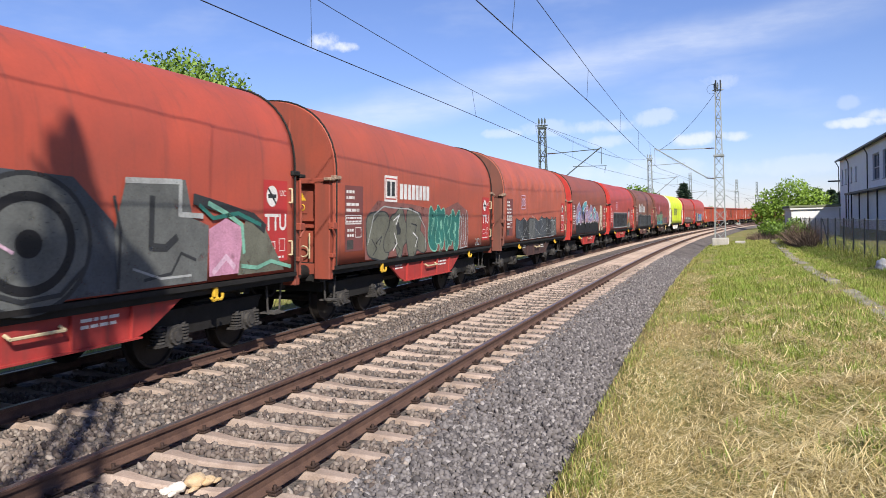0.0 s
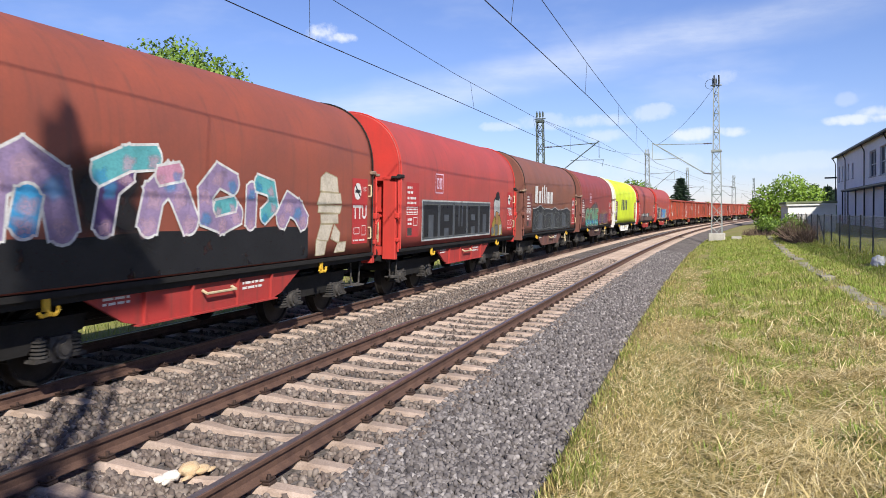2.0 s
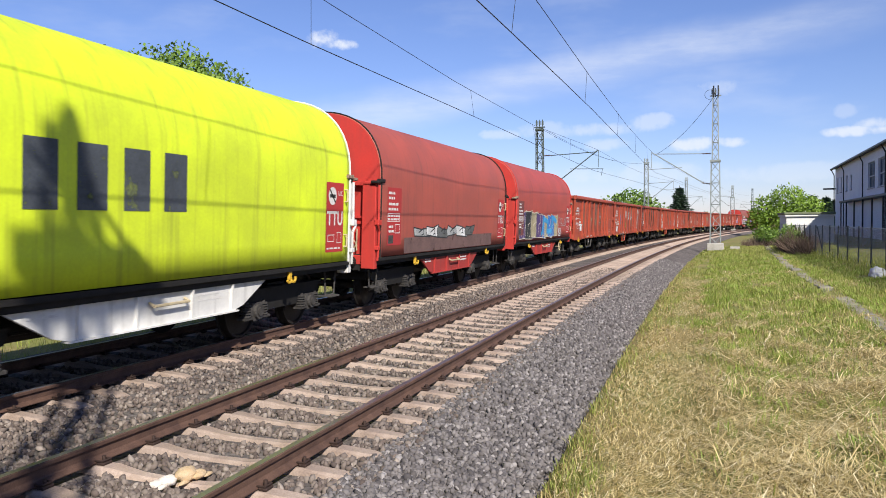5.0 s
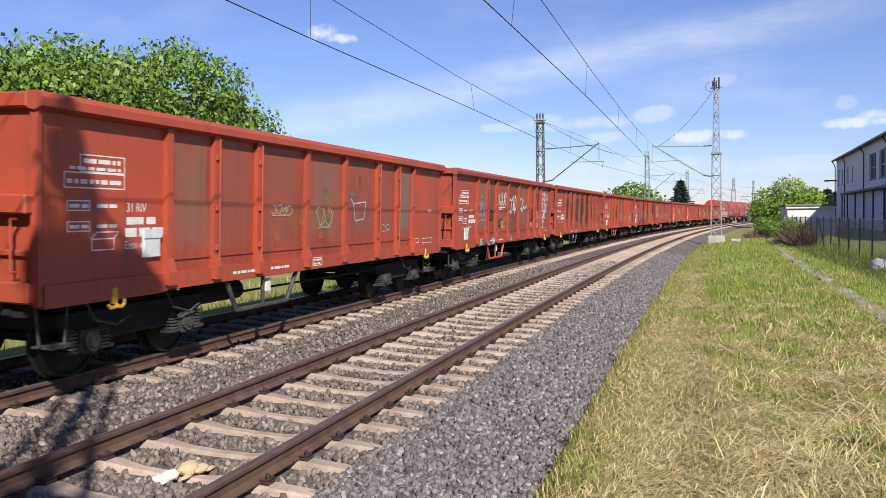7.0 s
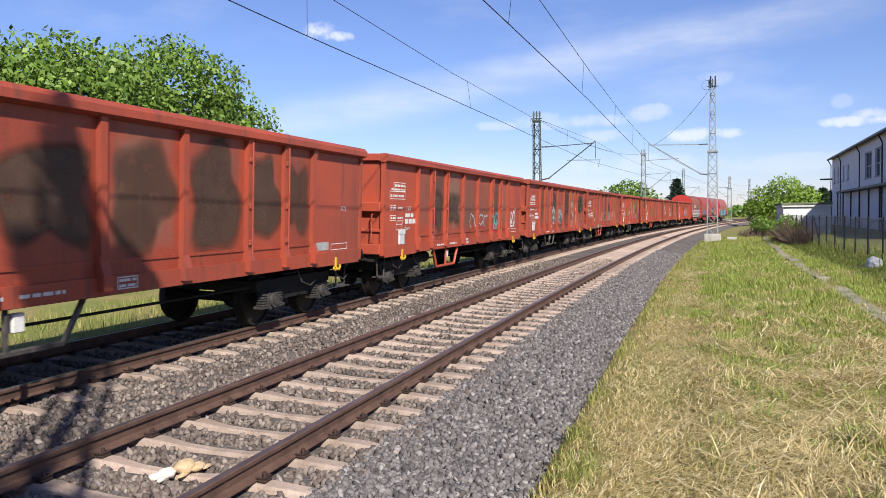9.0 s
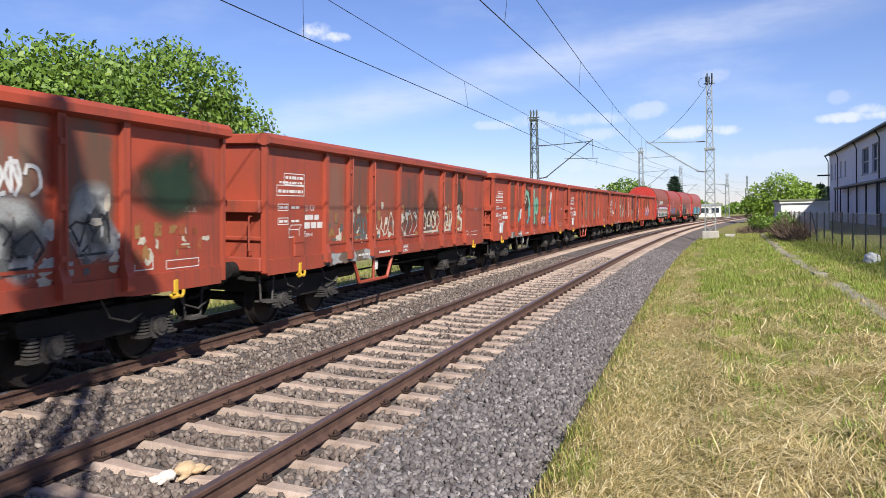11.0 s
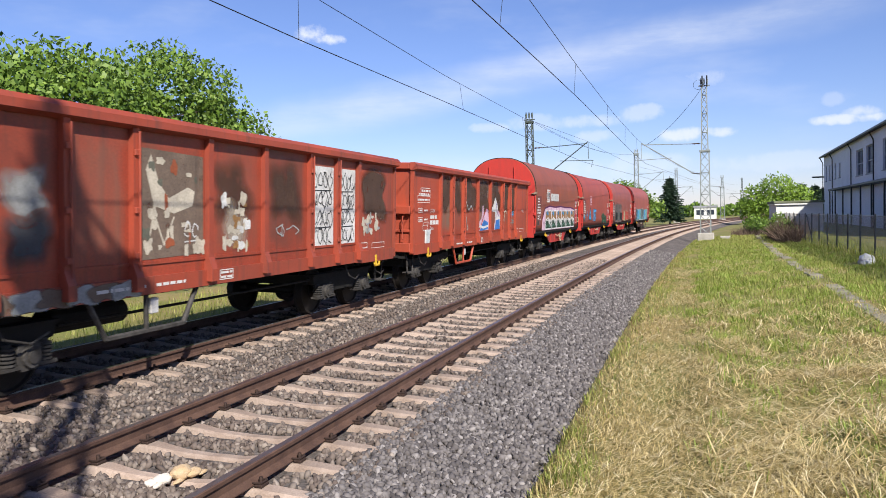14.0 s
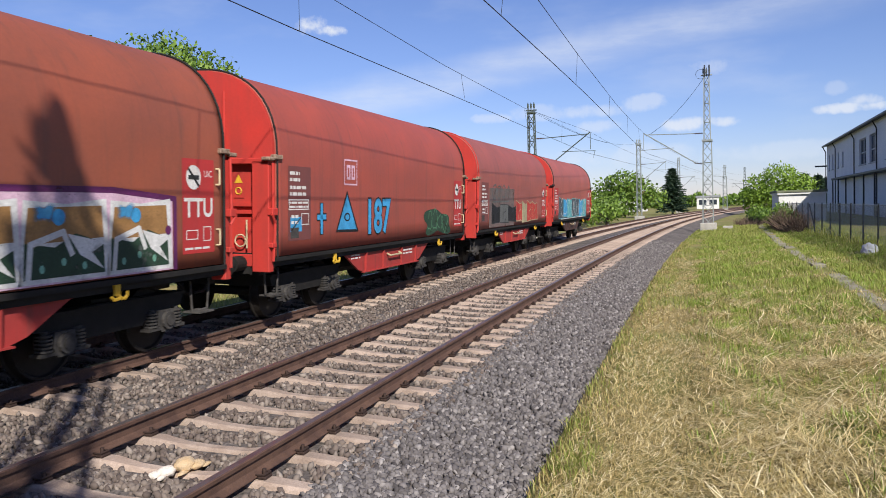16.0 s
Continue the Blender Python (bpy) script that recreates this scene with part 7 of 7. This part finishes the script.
for upper, lower, ys_d in ((cat_1, span_1, (5.5, 14.9, 24.3, 34.0, 43.5, 53.0)), (cat_2, span_2, (6.0, 14.4, 26.0, 36.5, 46.0))):
    for y in ys_d:
        wire("dropper", [along(upper, y), along(lower, y)], 0.0055, "thin dropper between catenary and contact wire")
# feeder from the near mast's top across the line
wire("feeder_wire", sag((1.0, 61.0, 11.0), (-3.4, 63.5, 7.0), 9, 0.5), 0.014, "feeder cable sagging from the mast top")
wire("feeder_wire", sag((-10.9, 56, 8.6), (-6.9, 68, 7.0), 7, 0.25), 0.010, "feeder cable sagging from the mast top")
wire("feeder_wire", sag((-10.9, 56, 8.7), (-7.2, 105.0, 9.4), 7, 0.8), 0.010, "line wire strung between mast tops")

# ---------------------------------------------------------------- trees and bushes


def leaves(name, lobes, count, size, mat, parent, seed, hollow=0.55):
    """Leaf clumps spread through the outer part of several lobes."""
    rng = np.random.default_rng(seed)
    weights = np.array([l[3] * l[4] * l[5] for l in lobes])
    pick = rng.choice(len(lobes), count, p=weights / weights.sum())
    v = np.zeros((count, 4, 3))
    for i in range(count):
        cx0, cy0, cz0, rx, ry, rz = lobes[pick[i]]
        d = rng.normal(size=3)
        d /= np.linalg.norm(d)
        bump = 1 + 0.30 * noise.noise((d[0] * 2.3 + cx0, d[1] * 2.3 + cy0, d[2] * 2.3)) + 0.16 * noise.noise((d[0] * 6 + cy0, d[1] * 6, d[2] * 6 + cx0))
        r = (hollow + (1 - hollow) * rng.random() ** 0.6) * bump
        c = np.array([cx0, cy0, cz0]) + d * r * np.array([rx, ry, rz])
        a = rng.normal(size=3)
        a[2] -= 0.3
        a /= np.linalg.norm(a)
        b = np.cross(a, d + 0.4 * rng.normal(size=3))
        b /= np.linalg.norm(b) + 1e-9
        s = size * (0.6 + 0.8 * rng.random())
        v[i] = [c, c + a * s * 0.55 + b * s * 0.33, c + a * s * 1.1, c + a * s * 0.55 - b * s * 0.33]
    me = bpy.data.meshes.new(name)
    me.from_pydata(v.reshape(-1, 3).tolist(), [], [(4 * i, 4 * i + 1, 4 * i + 2, 4 * i + 3) for i in range(count)])
    return part_of_mesh(name, me, mat, parent)


def tree(place, lobes, count, size, mat, label, seed, trunk=0.22, limbs=True):
    root = tagged(new("tree"), label, "tree")
    root.location = place
    rng = random.Random(seed)
    bm = bmesh.new()
    top = max(l[2] for l in lobes)
    fork = Vector((0, 0, top * 0.42))
    rod(bm, (0, 0, -0.3), fork, trunk, 9, trunk * 0.75)
    if limbs:
        for l in lobes:
            end = Vector(l[:3])
            mid = fork + (end - fork) * 0.5 + Vector((rng.uniform(-.2, .2), rng.uniform(-.2, .2), 0.25))
            rod(bm, fork, mid, trunk * 0.5, 7, trunk * 0.36)
            rod(bm, mid, end, trunk * 0.36, 6, trunk * 0.15)
            for _ in range(3):
                q = end + Vector((rng.uniform(-.7, .7) * l[3], rng.uniform(-.7, .7) * l[4], rng.uniform(-.4, .8) * l[5]))
                rod(bm, mid.lerp(end, 0.6), q, trunk * 0.15, 5, trunk * 0.05)
    part("trunk", bm, BARK, root)
    leaves("crown", lobes, count, size, mat, root, seed)
    return root


tree((-18.3, 21.4, -0.5), [(0.3, -3.4, 5.5, 2.8, 2.7, 2.1), (-0.4, -0.6, 5.9, 2.8, 2.5, 2.0), (0.2, 2.6, 6.7, 2.6, 2.4, 2.1), (0.6, 5.2, 5.4, 2.3, 2.1, 2.0), (0.0, -6.0, 5.0, 2.5, 2.4, 2.0), (0.4, 6.2, 3.5, 1.9, 1.7, 1.8), (0.6, 0.8, 3.6, 2.8, 3.6, 2.0), (-0.6, -8.2, 4.3, 2.4, 2.4, 2.1)],
     62000, 0.165, LEAF, "large walnut tree in full fresh green leaf", 5, 0.3)
tree((-10.6, 130.0, -0.5), [(0, 0, 5.4, 3.2, 3, 2.4), (2.6, -1, 4.2, 2.6, 2.5, 2.2), (-2.6, 1, 4.4, 2.8, 2.5, 2.3), (4.6, 0, 3.0, 2.2, 2.2, 1.9), (0, 0, 2.6, 4.0, 3.5, 2.2)], 3600, 0.5, LEAF, "distant round leafy tree behind the railway", 6)
tree((-17.0, 118.0, -0.5), [(0, 0, 3.2, 3.4, 3, 2.2), (3.2, 0, 2.6, 2.6, 2.5, 2.0), (-3.2, 1, 3.4, 2.8, 2.5, 2.3), (0, 0, 1.8, 5.0, 3.5, 1.6)], 3000, 0.45, LEAF, "distant leafy thicket behind the railway", 7)
tree((-9.5, 92.0, -0.5), [(0, 0, 1.6, 2.2, 4, 1.3), (-1, 6, 1.8, 2.2, 4, 1.5), (-2, -7, 1.5, 2.2, 4, 1.4)], 2600, 0.35, LEAF, "low green hedge beside the railway", 17)
tree((10.3, 126.0, -0.4), [(-1.4, 0, 3.6, 2.0, 2.3, 2.2), (2.0, 0, 5.0, 2.9, 3.0, 2.3), (4.6, 0, 3.9, 2.3, 2.7, 2.0), (0.9, 0, 2.5, 3.9, 3.4, 2.2), (-2.4, 0, 2.4, 1.4, 2.0, 1.5), (-1.0, 0, 5.0, 0.7, 0.7, 1.1)], 6000, 0.36, LEAF_BRIGHT, "bright green bushy tree behind the shed", 8)


def conifer(place, height, radius, label, seed):
    root = tagged(new("conifer"), label, "tree")
    root.location = place
    rng = random.Random(seed)
    bm = bmesh.new()
    rod(bm, (0, 0, -0.3), (0, 0, height), 0.22, 8, 0.03)
    part("trunk", bm, BARK, root)
    v, f = [], []
    for tier in range(20):
        z = height * (0.12 + 0.86 * tier / 20)
        r = radius * (1 - (tier / 20.5) ** 1.15) * rng.uniform(0.8, 1.1)
        for k in range(9):
            a = k * 0.698 + tier * 0.4 + rng.uniform(-.2, .2)
            rr = r * rng.uniform(0.7, 1.15)
            for j in range(7):
                t = (j + 1) / 7
                p = Vector((math.cos(a) * rr * t, math.sin(a) * rr * t, z - 0.28 * rr * t + 0.12 * rr * t * t))
                for _ in range(6):
                    d = Vector((math.cos(a) + rng.uniform(-.9, .9), math.sin(a) + rng.uniform(-.9, .9), rng.uniform(-.7, .2))).normalized() * 0.6
                    n = d.cross(Vector((rng.uniform(-1, 1), rng.uniform(-1, 1), 1))).normalized() * 0.17
                    q = len(v)
                    v += [p - n, p + n, p + d]
                    f.append((q, q + 1, q + 2))
    me = bpy.data.meshes.new("needles")
    me.from_pydata(v, [], f)
    part_of_mesh("needles", me, LEAF_DARK, root)
    return root


conifer((-3.6, 150.0, -0.5), 8.9, 3.3, "tall dark green spruce beyond the railway", 4)
for x, y, h in ((18.0, 130, 5.8), (19.6, 133, 5.4), (16.8, 135, 6.3), (21.2, 131, 6.0)):
    conifer((x, y, -0.4), h, 1.5, "slim dark conifer behind the shed", int(x * 10))


def thicket(place, rx, ry, h, count, label, seed):
    """A heap of dry brown twigs."""
    rng = np.random.default_rng(seed)
    v, f = [], []
    for _ in range(count):
        a, r = rng.random() * 6.283, rng.random() ** 0.6
        base = np.array([math.cos(a) * r * rx, math.sin(a) * r * ry, 0])
        d = rng.normal(size=3) * 0.6
        d[2] = abs(d[2]) + 0.5
        d /= np.linalg.norm(d)
        ln = h * (0.4 + 0.7 * rng.random()) * (1.1 - 0.5 * r)
        w = np.cross(d, rng.normal(size=3))
        w = w / np.linalg.norm(w) * 0.022
        k = len(v)
        v += [base - w, base + w, base + d * ln + w * 0.3, base + d * ln - w * 0.3]
        f.append((k, k + 1, k + 2, k + 3))
    me = bpy.data.meshes.new("dry_bush")
    me.from_pydata(v, [], f)
    ob = part_of_mesh("dry_bush", me, TWIG)
    ob.location = place
    return tagged(ob, label, "bush")


thicket((5.6, 51.5, -0.2), 0.75, 4.6, 1.7, 2200, "dry brown bramble bush against the fence", 3)
tree((5.5, 53.5, -0.3), [(0, 0, 0.9, 0.6, 3.4, 0.75), (0.1, 3.5, 1.1, 0.6, 2.2, 0.8)], 1300, 0.16, LEAF, "green shoots growing through the bramble", 28, 0.03, False)
thicket((4.4, 68.0, -0.3), 1.2, 5.0, 0.9, 900, "low dry scrub beside the path", 4)
tree((6.3, 78.0, -0.4), [(0, 0, 0.7, 1.0, 5, 0.8), (0, 10, 0.8, 1.0, 5, 0.8)], 1500, 0.28, LEAF, "low green scrub beside the railway", 27, 0.08, False)


def far_woods():
    rng = np.random.default_rng(9)
    v, f = [], []
    for _ in range(15000):
        a = rng.random()
        x = -230 + 420 * a
        y = 330 + 40 * rng.random()
        crown = 5.0 + 4.5 * noise.noise((x * 0.05, 2.0, 0)) + 2.5 * noise.noise((x * 0.21, 5.0, 0))
        z = -0.5 + max(1.5, crown) * rng.random() ** 0.7
        c = np.array([x, y, z])
        d, e = rng.normal(size=3), rng.normal(size=3)
        d, e = d / np.linalg.norm(d) * 0.9, e / np.linalg.norm(e) * 0.9
        k = len(v)
        v += [c - d, c + e, c + d, c - e]
        f.append((k, k + 1, k + 2, k + 3))
    me = bpy.data.meshes.new("far_woods")
    me.from_pydata(v, [], f)
    return tagged(part_of_mesh("far_woods", me, LEAF), "distant line of dark green trees on the horizon", "woods", kind="stuff")


far_woods()

# ---------------------------------------------------------------- buildings
FACADE = Matrix.Translation((15.75, 106.5, -0.915)) @ Matrix.Rotation(math.atan2(-0.9992, -0.039), 4, "Z") @ Matrix.Scale(1.5, 4)
# in the facade's space x runs along it towards the viewpoint, y into the building, z up


def building():
    root = tagged(new("office_building"), "two-storey pale blue-grey building with dark roof edge", "building")
    root.matrix_basis = FACADE
    H, L, D = 5.95, 40.0, 11.0
    holes = [(1.25, 2.0, 3.95, 5.15), (3.4, 4.15, 3.95, 5.12), (6.6, 7.35, 3.95, 5.08), (9.0, 9.7, 3.95, 5.0), (16.7, 19.2, 3.72, 5.3), (20.4, 22.9, 3.7, 5.32), (25.4, 27.9, 3.7, 5.32)]
    # wall with real openings: strips between the windows
    bm = bmesh.new()
    t = 0.3
    box(bm, 0, L, 0, t, -0.8, 3.7)
    box(bm, 0, L, 0, t, 5.32, H)
    x = 0.0
    for a, b, c, d in holes:
        box(bm, x, a, 0, t, 3.7, 5.32)
        if c > 3.7:
            box(bm, a, b, 0, t, 3.7, c)
        if d < 5.32:
            box(bm, a, b, 0, t, d, 5.32)
        x = b
    box(bm, x, L, 0, t, 3.7, 5.32)
    part("front_wall", bm, WALL, root)
    part("rear_walls", boxes((0, 0.3, 0.3, D, -0.8, H), (L - 0.3, L, 0.3, D, -0.8, H), (0.3, L - 0.3, D - 0.3, D, -0.8, H)), WALL, root)
    part("roof", boxes((-0.15, L + 0.1, -0.25, D + 0.1, H, H + 0.14), bevel=0.03), DARKTRIM, root)
    part("gutter", boxes((-0.2, L, -0.38, -0.25, H - 0.08, H + 0.06), bevel=0.03), DARKTRIM, root)
    for a, b, c, d in holes:
        bm = bmesh.new()
        w = 0.07
        for it in ((a, b, 0.1, 0.2, c, c + w), (a, b, 0.1, 0.2, d - w, d), (a, a + w, 0.1, 0.2, c + w, d - w), (b - w, b, 0.1, 0.2, c + w, d - w)):
            box(bm, *it)
        if b - a > 1.5:
            box(bm, (a + b) / 2 - 0.04, (a + b) / 2 + 0.04, 0.1, 0.2, c + w, d - w)
            box(bm, a, b, 0.09, 0.21, c + (d - c) * 0.45, c + (d - c) * 0.45 + 0.07)
        win = part("window", bm, FRAME, root)
        part("pane", boxes((a + w, b - w, 0.14, 0.16, c + w, d - w)), GLASS, win)
        part("sill", boxes((a - 0.05, b + 0.05, -0.06, 0.08, c - 0.05, c)), FRAME, win)
    for x in (0.05, 6.0, 15.25, 23.3, 31.0):
        bm = bmesh.new()
        tube(bm, [(x, -0.32, H - 0.05), (x, -0.14, H - 0.4), (x, -0.1, H - 0.5), (x, -0.1, -0.4)], 0.038, 7)
        part("downpipe", bm, DARKTRIM, root)
    bm = boxes((8.0, 32.0, -0.62, -0.01, 3.02, 3.17), bevel=0.03)
    can = part("canopy", bm, DARKTRIM, root, "dark flat canopy on slim posts")
    for x in (8.4, 11.3, 15.0, 18.6, 22.0, 25.5, 29.0):
        part("canopy_post", boxes((x - 0.04, x + 0.04, -0.58, -0.50, -0.8, 3.02)), DARKTRIM, can)
    part("wall_lamp", boxes((-0.05, 0.15, -0.9, 0.0, 4.3, 4.42)), DARKTRIM, root)
    return root


building()


def shed():
    root = tagged(new("shed"), "low white flat-roofed shed behind the fence", "shed")
    root.matrix_basis = Matrix.Translation((6.15, 64.0, 0.225)) @ Matrix.Scale(0.877, 4)
    part("wall", boxes((0, 3.7, 0, 6, -0.8, 2.15)), WALLW, root)
    part("roof", boxes((-0.2, 3.8, -0.25, 6.2, 2.3, 2.5), bevel=0.03), material("mossy_roof", (0.20, 0.22, 0.13), None, 0.9, 0, 2, 30, 0.2), root)
    part("fascia", boxes((-0.12, 3.75, -0.18, 6.1, 2.15, 2.3)), WALLW, root)
    return root


shed()
far = tagged(new("far_house"), "distant pale industrial building with a white front", "building")
far.location = (4.0, 235.0, -0.5)
part("wall", boxes((-3, 3, 0, 8, 0, 3.2)), WALLW, far)
part("roof", boxes((-3.3, 3.3, -0.3, 8.3, 3.2, 3.8), bevel=0.05), material("grey_roof", (0.35, 0.36, 0.38), None, 0.8, 0, 1, 20, 0.1), far)
for k in range(2):
    w = part("window", boxes((-2.4 + 2.8 * k, -0.4 + 2.8 * k, -0.06, -0.01, 1.2, 2.6)), GLASS, far)
roof_house = tagged(new("far_house"), "distant house with a red tiled roof among trees", "building")
roof_house.location = (-16.0, 215.0, -0.5)
part("wall", boxes((-4, 4, 0, 9, 0, 4.5)), WALLW, roof_house)
bm = bmesh.new()
prism(bm, [(-4.5, 4.4), (4.5, 4.4), (0, 7.6)], "y", -0.4, 9.4)
part("roof", bm, material("red_tiles", (0.26, 0.09, 0.06), None, 0.85, 0, 2, 20, 0.2), roof_house)

# ---------------------------------------------------------------- fence
FENCE_X, FENCE_POSTS = 6.0, [30 + 2.45 * k for k in range(-6, 13)]
POST = material("fence_post_steel", (0.045, 0.055, 0.07), None, 0.6, 0.4, 4, 40, 0.1)
MESH_WIRE = material("galvanised_fence_wire", (0.34, 0.38, 0.42), None, 0.55, 0.5, 4, 40, 0.0)


def fence():
    root = tagged(new("wire_fence"), "chain-link fence on slim dark steel posts", "fence")
    g = -0.12
    for i, y in enumerate(FENCE_POSTS):
        bm = bmesh.new()
        rod(bm, (FENCE_X, y, g - 0.3), (FENCE_X + 0.02, y + 0.02 * math.sin(i * 3), 1.56), 0.032, 6)
        part("post", bm, POST, root)
    bm = bmesh.new()
    rod(bm, (FENCE_X, 46.5, 1.45), (FENCE_X - 0.05, 43.6, g), 0.03, 6)
    part("brace", bm, POST, root)
    v, f = [], []
    lo, hi = FENCE_POSTS[0], FENCE_POSTS[-1]

    def strip(a, b, w):
        a, b = Vector(a), Vector(b)
        d = (b - a).normalized()
        n = d.cross(Vector((1, 0, 0))) * w
        k = len(v)
        v.extend([a + n, b + n, b - n, a - n])
        f.append((k, k + 1, k + 2, k + 3))
    y = lo - 1.6
    while y < hi:
        for s in (1, -1):
            a, b = (y if s > 0 else y + 1.6), (y + 1.6 if s > 0 else y)
            strip((FENCE_X + 0.04, a, g), (FENCE_X + 0.04, b, 1.5), 0.006)
        y += 0.055
    me = bpy.data.meshes.new("mesh_wire")
    me.from_pydata(v, [], f)
    tagged(part_of_mesh("mesh_wire", me, MESH_WIRE, root), kind="stuff")
    for z in (g + 0.05, 0.7, 1.5):
        bm = bmesh.new()
        rod(bm, (FENCE_X + 0.04, lo, z), (FENCE_X + 0.04, hi, z), 0.007 if z < 1.4 else 0.016, 5)
        part("line_wire", bm, MESH_WIRE, root)
    return root


fence()

# tall weeds at the fence's foot


def fence_weeds(rng):
    y = 24 + 34 * rng.random()
    return FENCE_X - 0.15 + 0.35 * rng.normal(), y, 0.45


def left_verge(rng):
    return -15.5 + 4.9 * rng.random(), 3 + 45 * rng.random() ** 1.4, 0.3


blades("far_side_grass", 9000, left_verge, BLADE, 25, "rough green grass on the far side of the tracks")
blades("fence_weeds", 3200, fence_weeds, BLADE, 21, "tall weeds along the fence's foot")


def weed_spot(rng):
    cx0, cy0 = ((-1.0, 6.5), (-1.3, 9.4), (-1.05, 6.7), (-1.25, 12.6), (-1.2, 7.9))[rng.integers(5)]
    return cx0 + 0.12 * rng.normal(), cy0 + 0.2 * rng.normal(), 0.13


blades("ballast_weeds", 1100, weed_spot, BLADE, 22, "leafy green weeds at the edge of the ballast")

# ---------------------------------------------------------------- cable trough with concrete covers


def trough():
    root = tagged(new("cable_trough"), "half-overgrown concrete cable trough with loose cover slabs", "cable trough")
    bm = boxes((-0.18, 0.18, -0.485, 0.485, -0.08, 0.03), bevel=0.012)
    me = bpy.data.meshes.new("cover_slab")
    bm.to_mesh(me)
    bm.free()
    me.materials.append(TROUGH)
    rng = random.Random(8)
    for k in range(64):
        y = 7.5 + k
        off = 3.28 + 0.04 * math.sin(y * 0.3)
        s = new("cover_slab", me)
        s.parent = root
        p = plan(off, y, ground_height(off, y) + rng.uniform(-0.035, 0.005))
        s.matrix_basis = Matrix.Translation(p) @ Euler((rng.uniform(-.02, .02), rng.uniform(-.03, .03), -heading(y) + rng.uniform(-.03, .03))).to_matrix().to_4x4()
    return root


trough()

# ---------------------------------------------------------------- litter


def lump(name, parts_xyz, mat, seed):
    """A crumpled soft shape made of merged swollen balls."""
    bm = bmesh.new()
    for x, y, z, rx, ry, rz in parts_xyz:
        made = bmesh.ops.create_icosphere(bm, subdivisions=3, radius=1.0)["verts"]
        for v in made:
            k = 1 + 0.22 * noise.noise(v.co * 2.2 + Vector((seed, x * 9, y * 9))) + 0.08 * noise.noise(v.co * 6 + Vector((seed, 0, 0)))
            v.co = Vector((x + v.co.x * rx * k, y + v.co.y * ry * k, z + v.co.z * rz * k))
    return part(name, bm, mat, smooth=True)


rag = tagged(new("discarded_cloth"), "crumpled tan and white cloth lying across a sleeper", "cloth")
rag.matrix_basis = Matrix.Translation((-3.89, 5.08, -0.135)) @ Matrix.Scale(0.8, 4)
a = lump("tan_fold", [(0.05, 0.10, 0.02, 0.10, 0.12, 0.07), (0.13, 0.18, 0.0, 0.07, 0.10, 0.045), (0.18, 0.26, -0.02, 0.03, 0.08, 0.02), (0.10, 0.0, -0.03, 0.03, 0.10, 0.02)], FUR, 2)
b = lump("white_fold", [(-0.05, -0.06, -0.01, 0.085, 0.10, 0.055), (-0.11, -0.15, -0.02, 0.06, 0.06, 0.04), (-0.02, -0.17, -0.03, 0.03, 0.06, 0.025)], FURW, 3)
a.parent, b.parent = rag, rag
bag = lump("plastic_bag", [(0, 0, 0.16, 0.26, 0.3, 0.24), (0.1, 0.25, 0.1, 0.18, 0.2, 0.16), (-0.05, -0.25, 0.08, 0.2, 0.18, 0.13)], PLATE, 6)
bag.location = (5.5, 28.7, -0.12)
tagged(bag, "crumpled white plastic bag in the grass by the fence", "bag")

# ---------------------------------------------------------------- what moves
TRAIN_START, TRAIN_SPEED = -12.23, 16.407


def motions():
    for wagon, middle in TRAIN:
        walk(wagon, [(0.5 * k, on_track(TRACK_2, middle - TRAIN_START - TRAIN_SPEED * 0.5 * k)) for k in range(33)])
    # wheels of 0.46 m radius roll with the train
    turn = math.degrees(TRAIN_SPEED / 0.46)
    rolling = {a: [(k / 30, pose(0, a, 0.46, turn * k / 30)) for k in range(481)] for a in (-0.9, 0.9)}
    for wheels, a in WHEELSETS:
        walk(wheels, rolling[a])


motions()
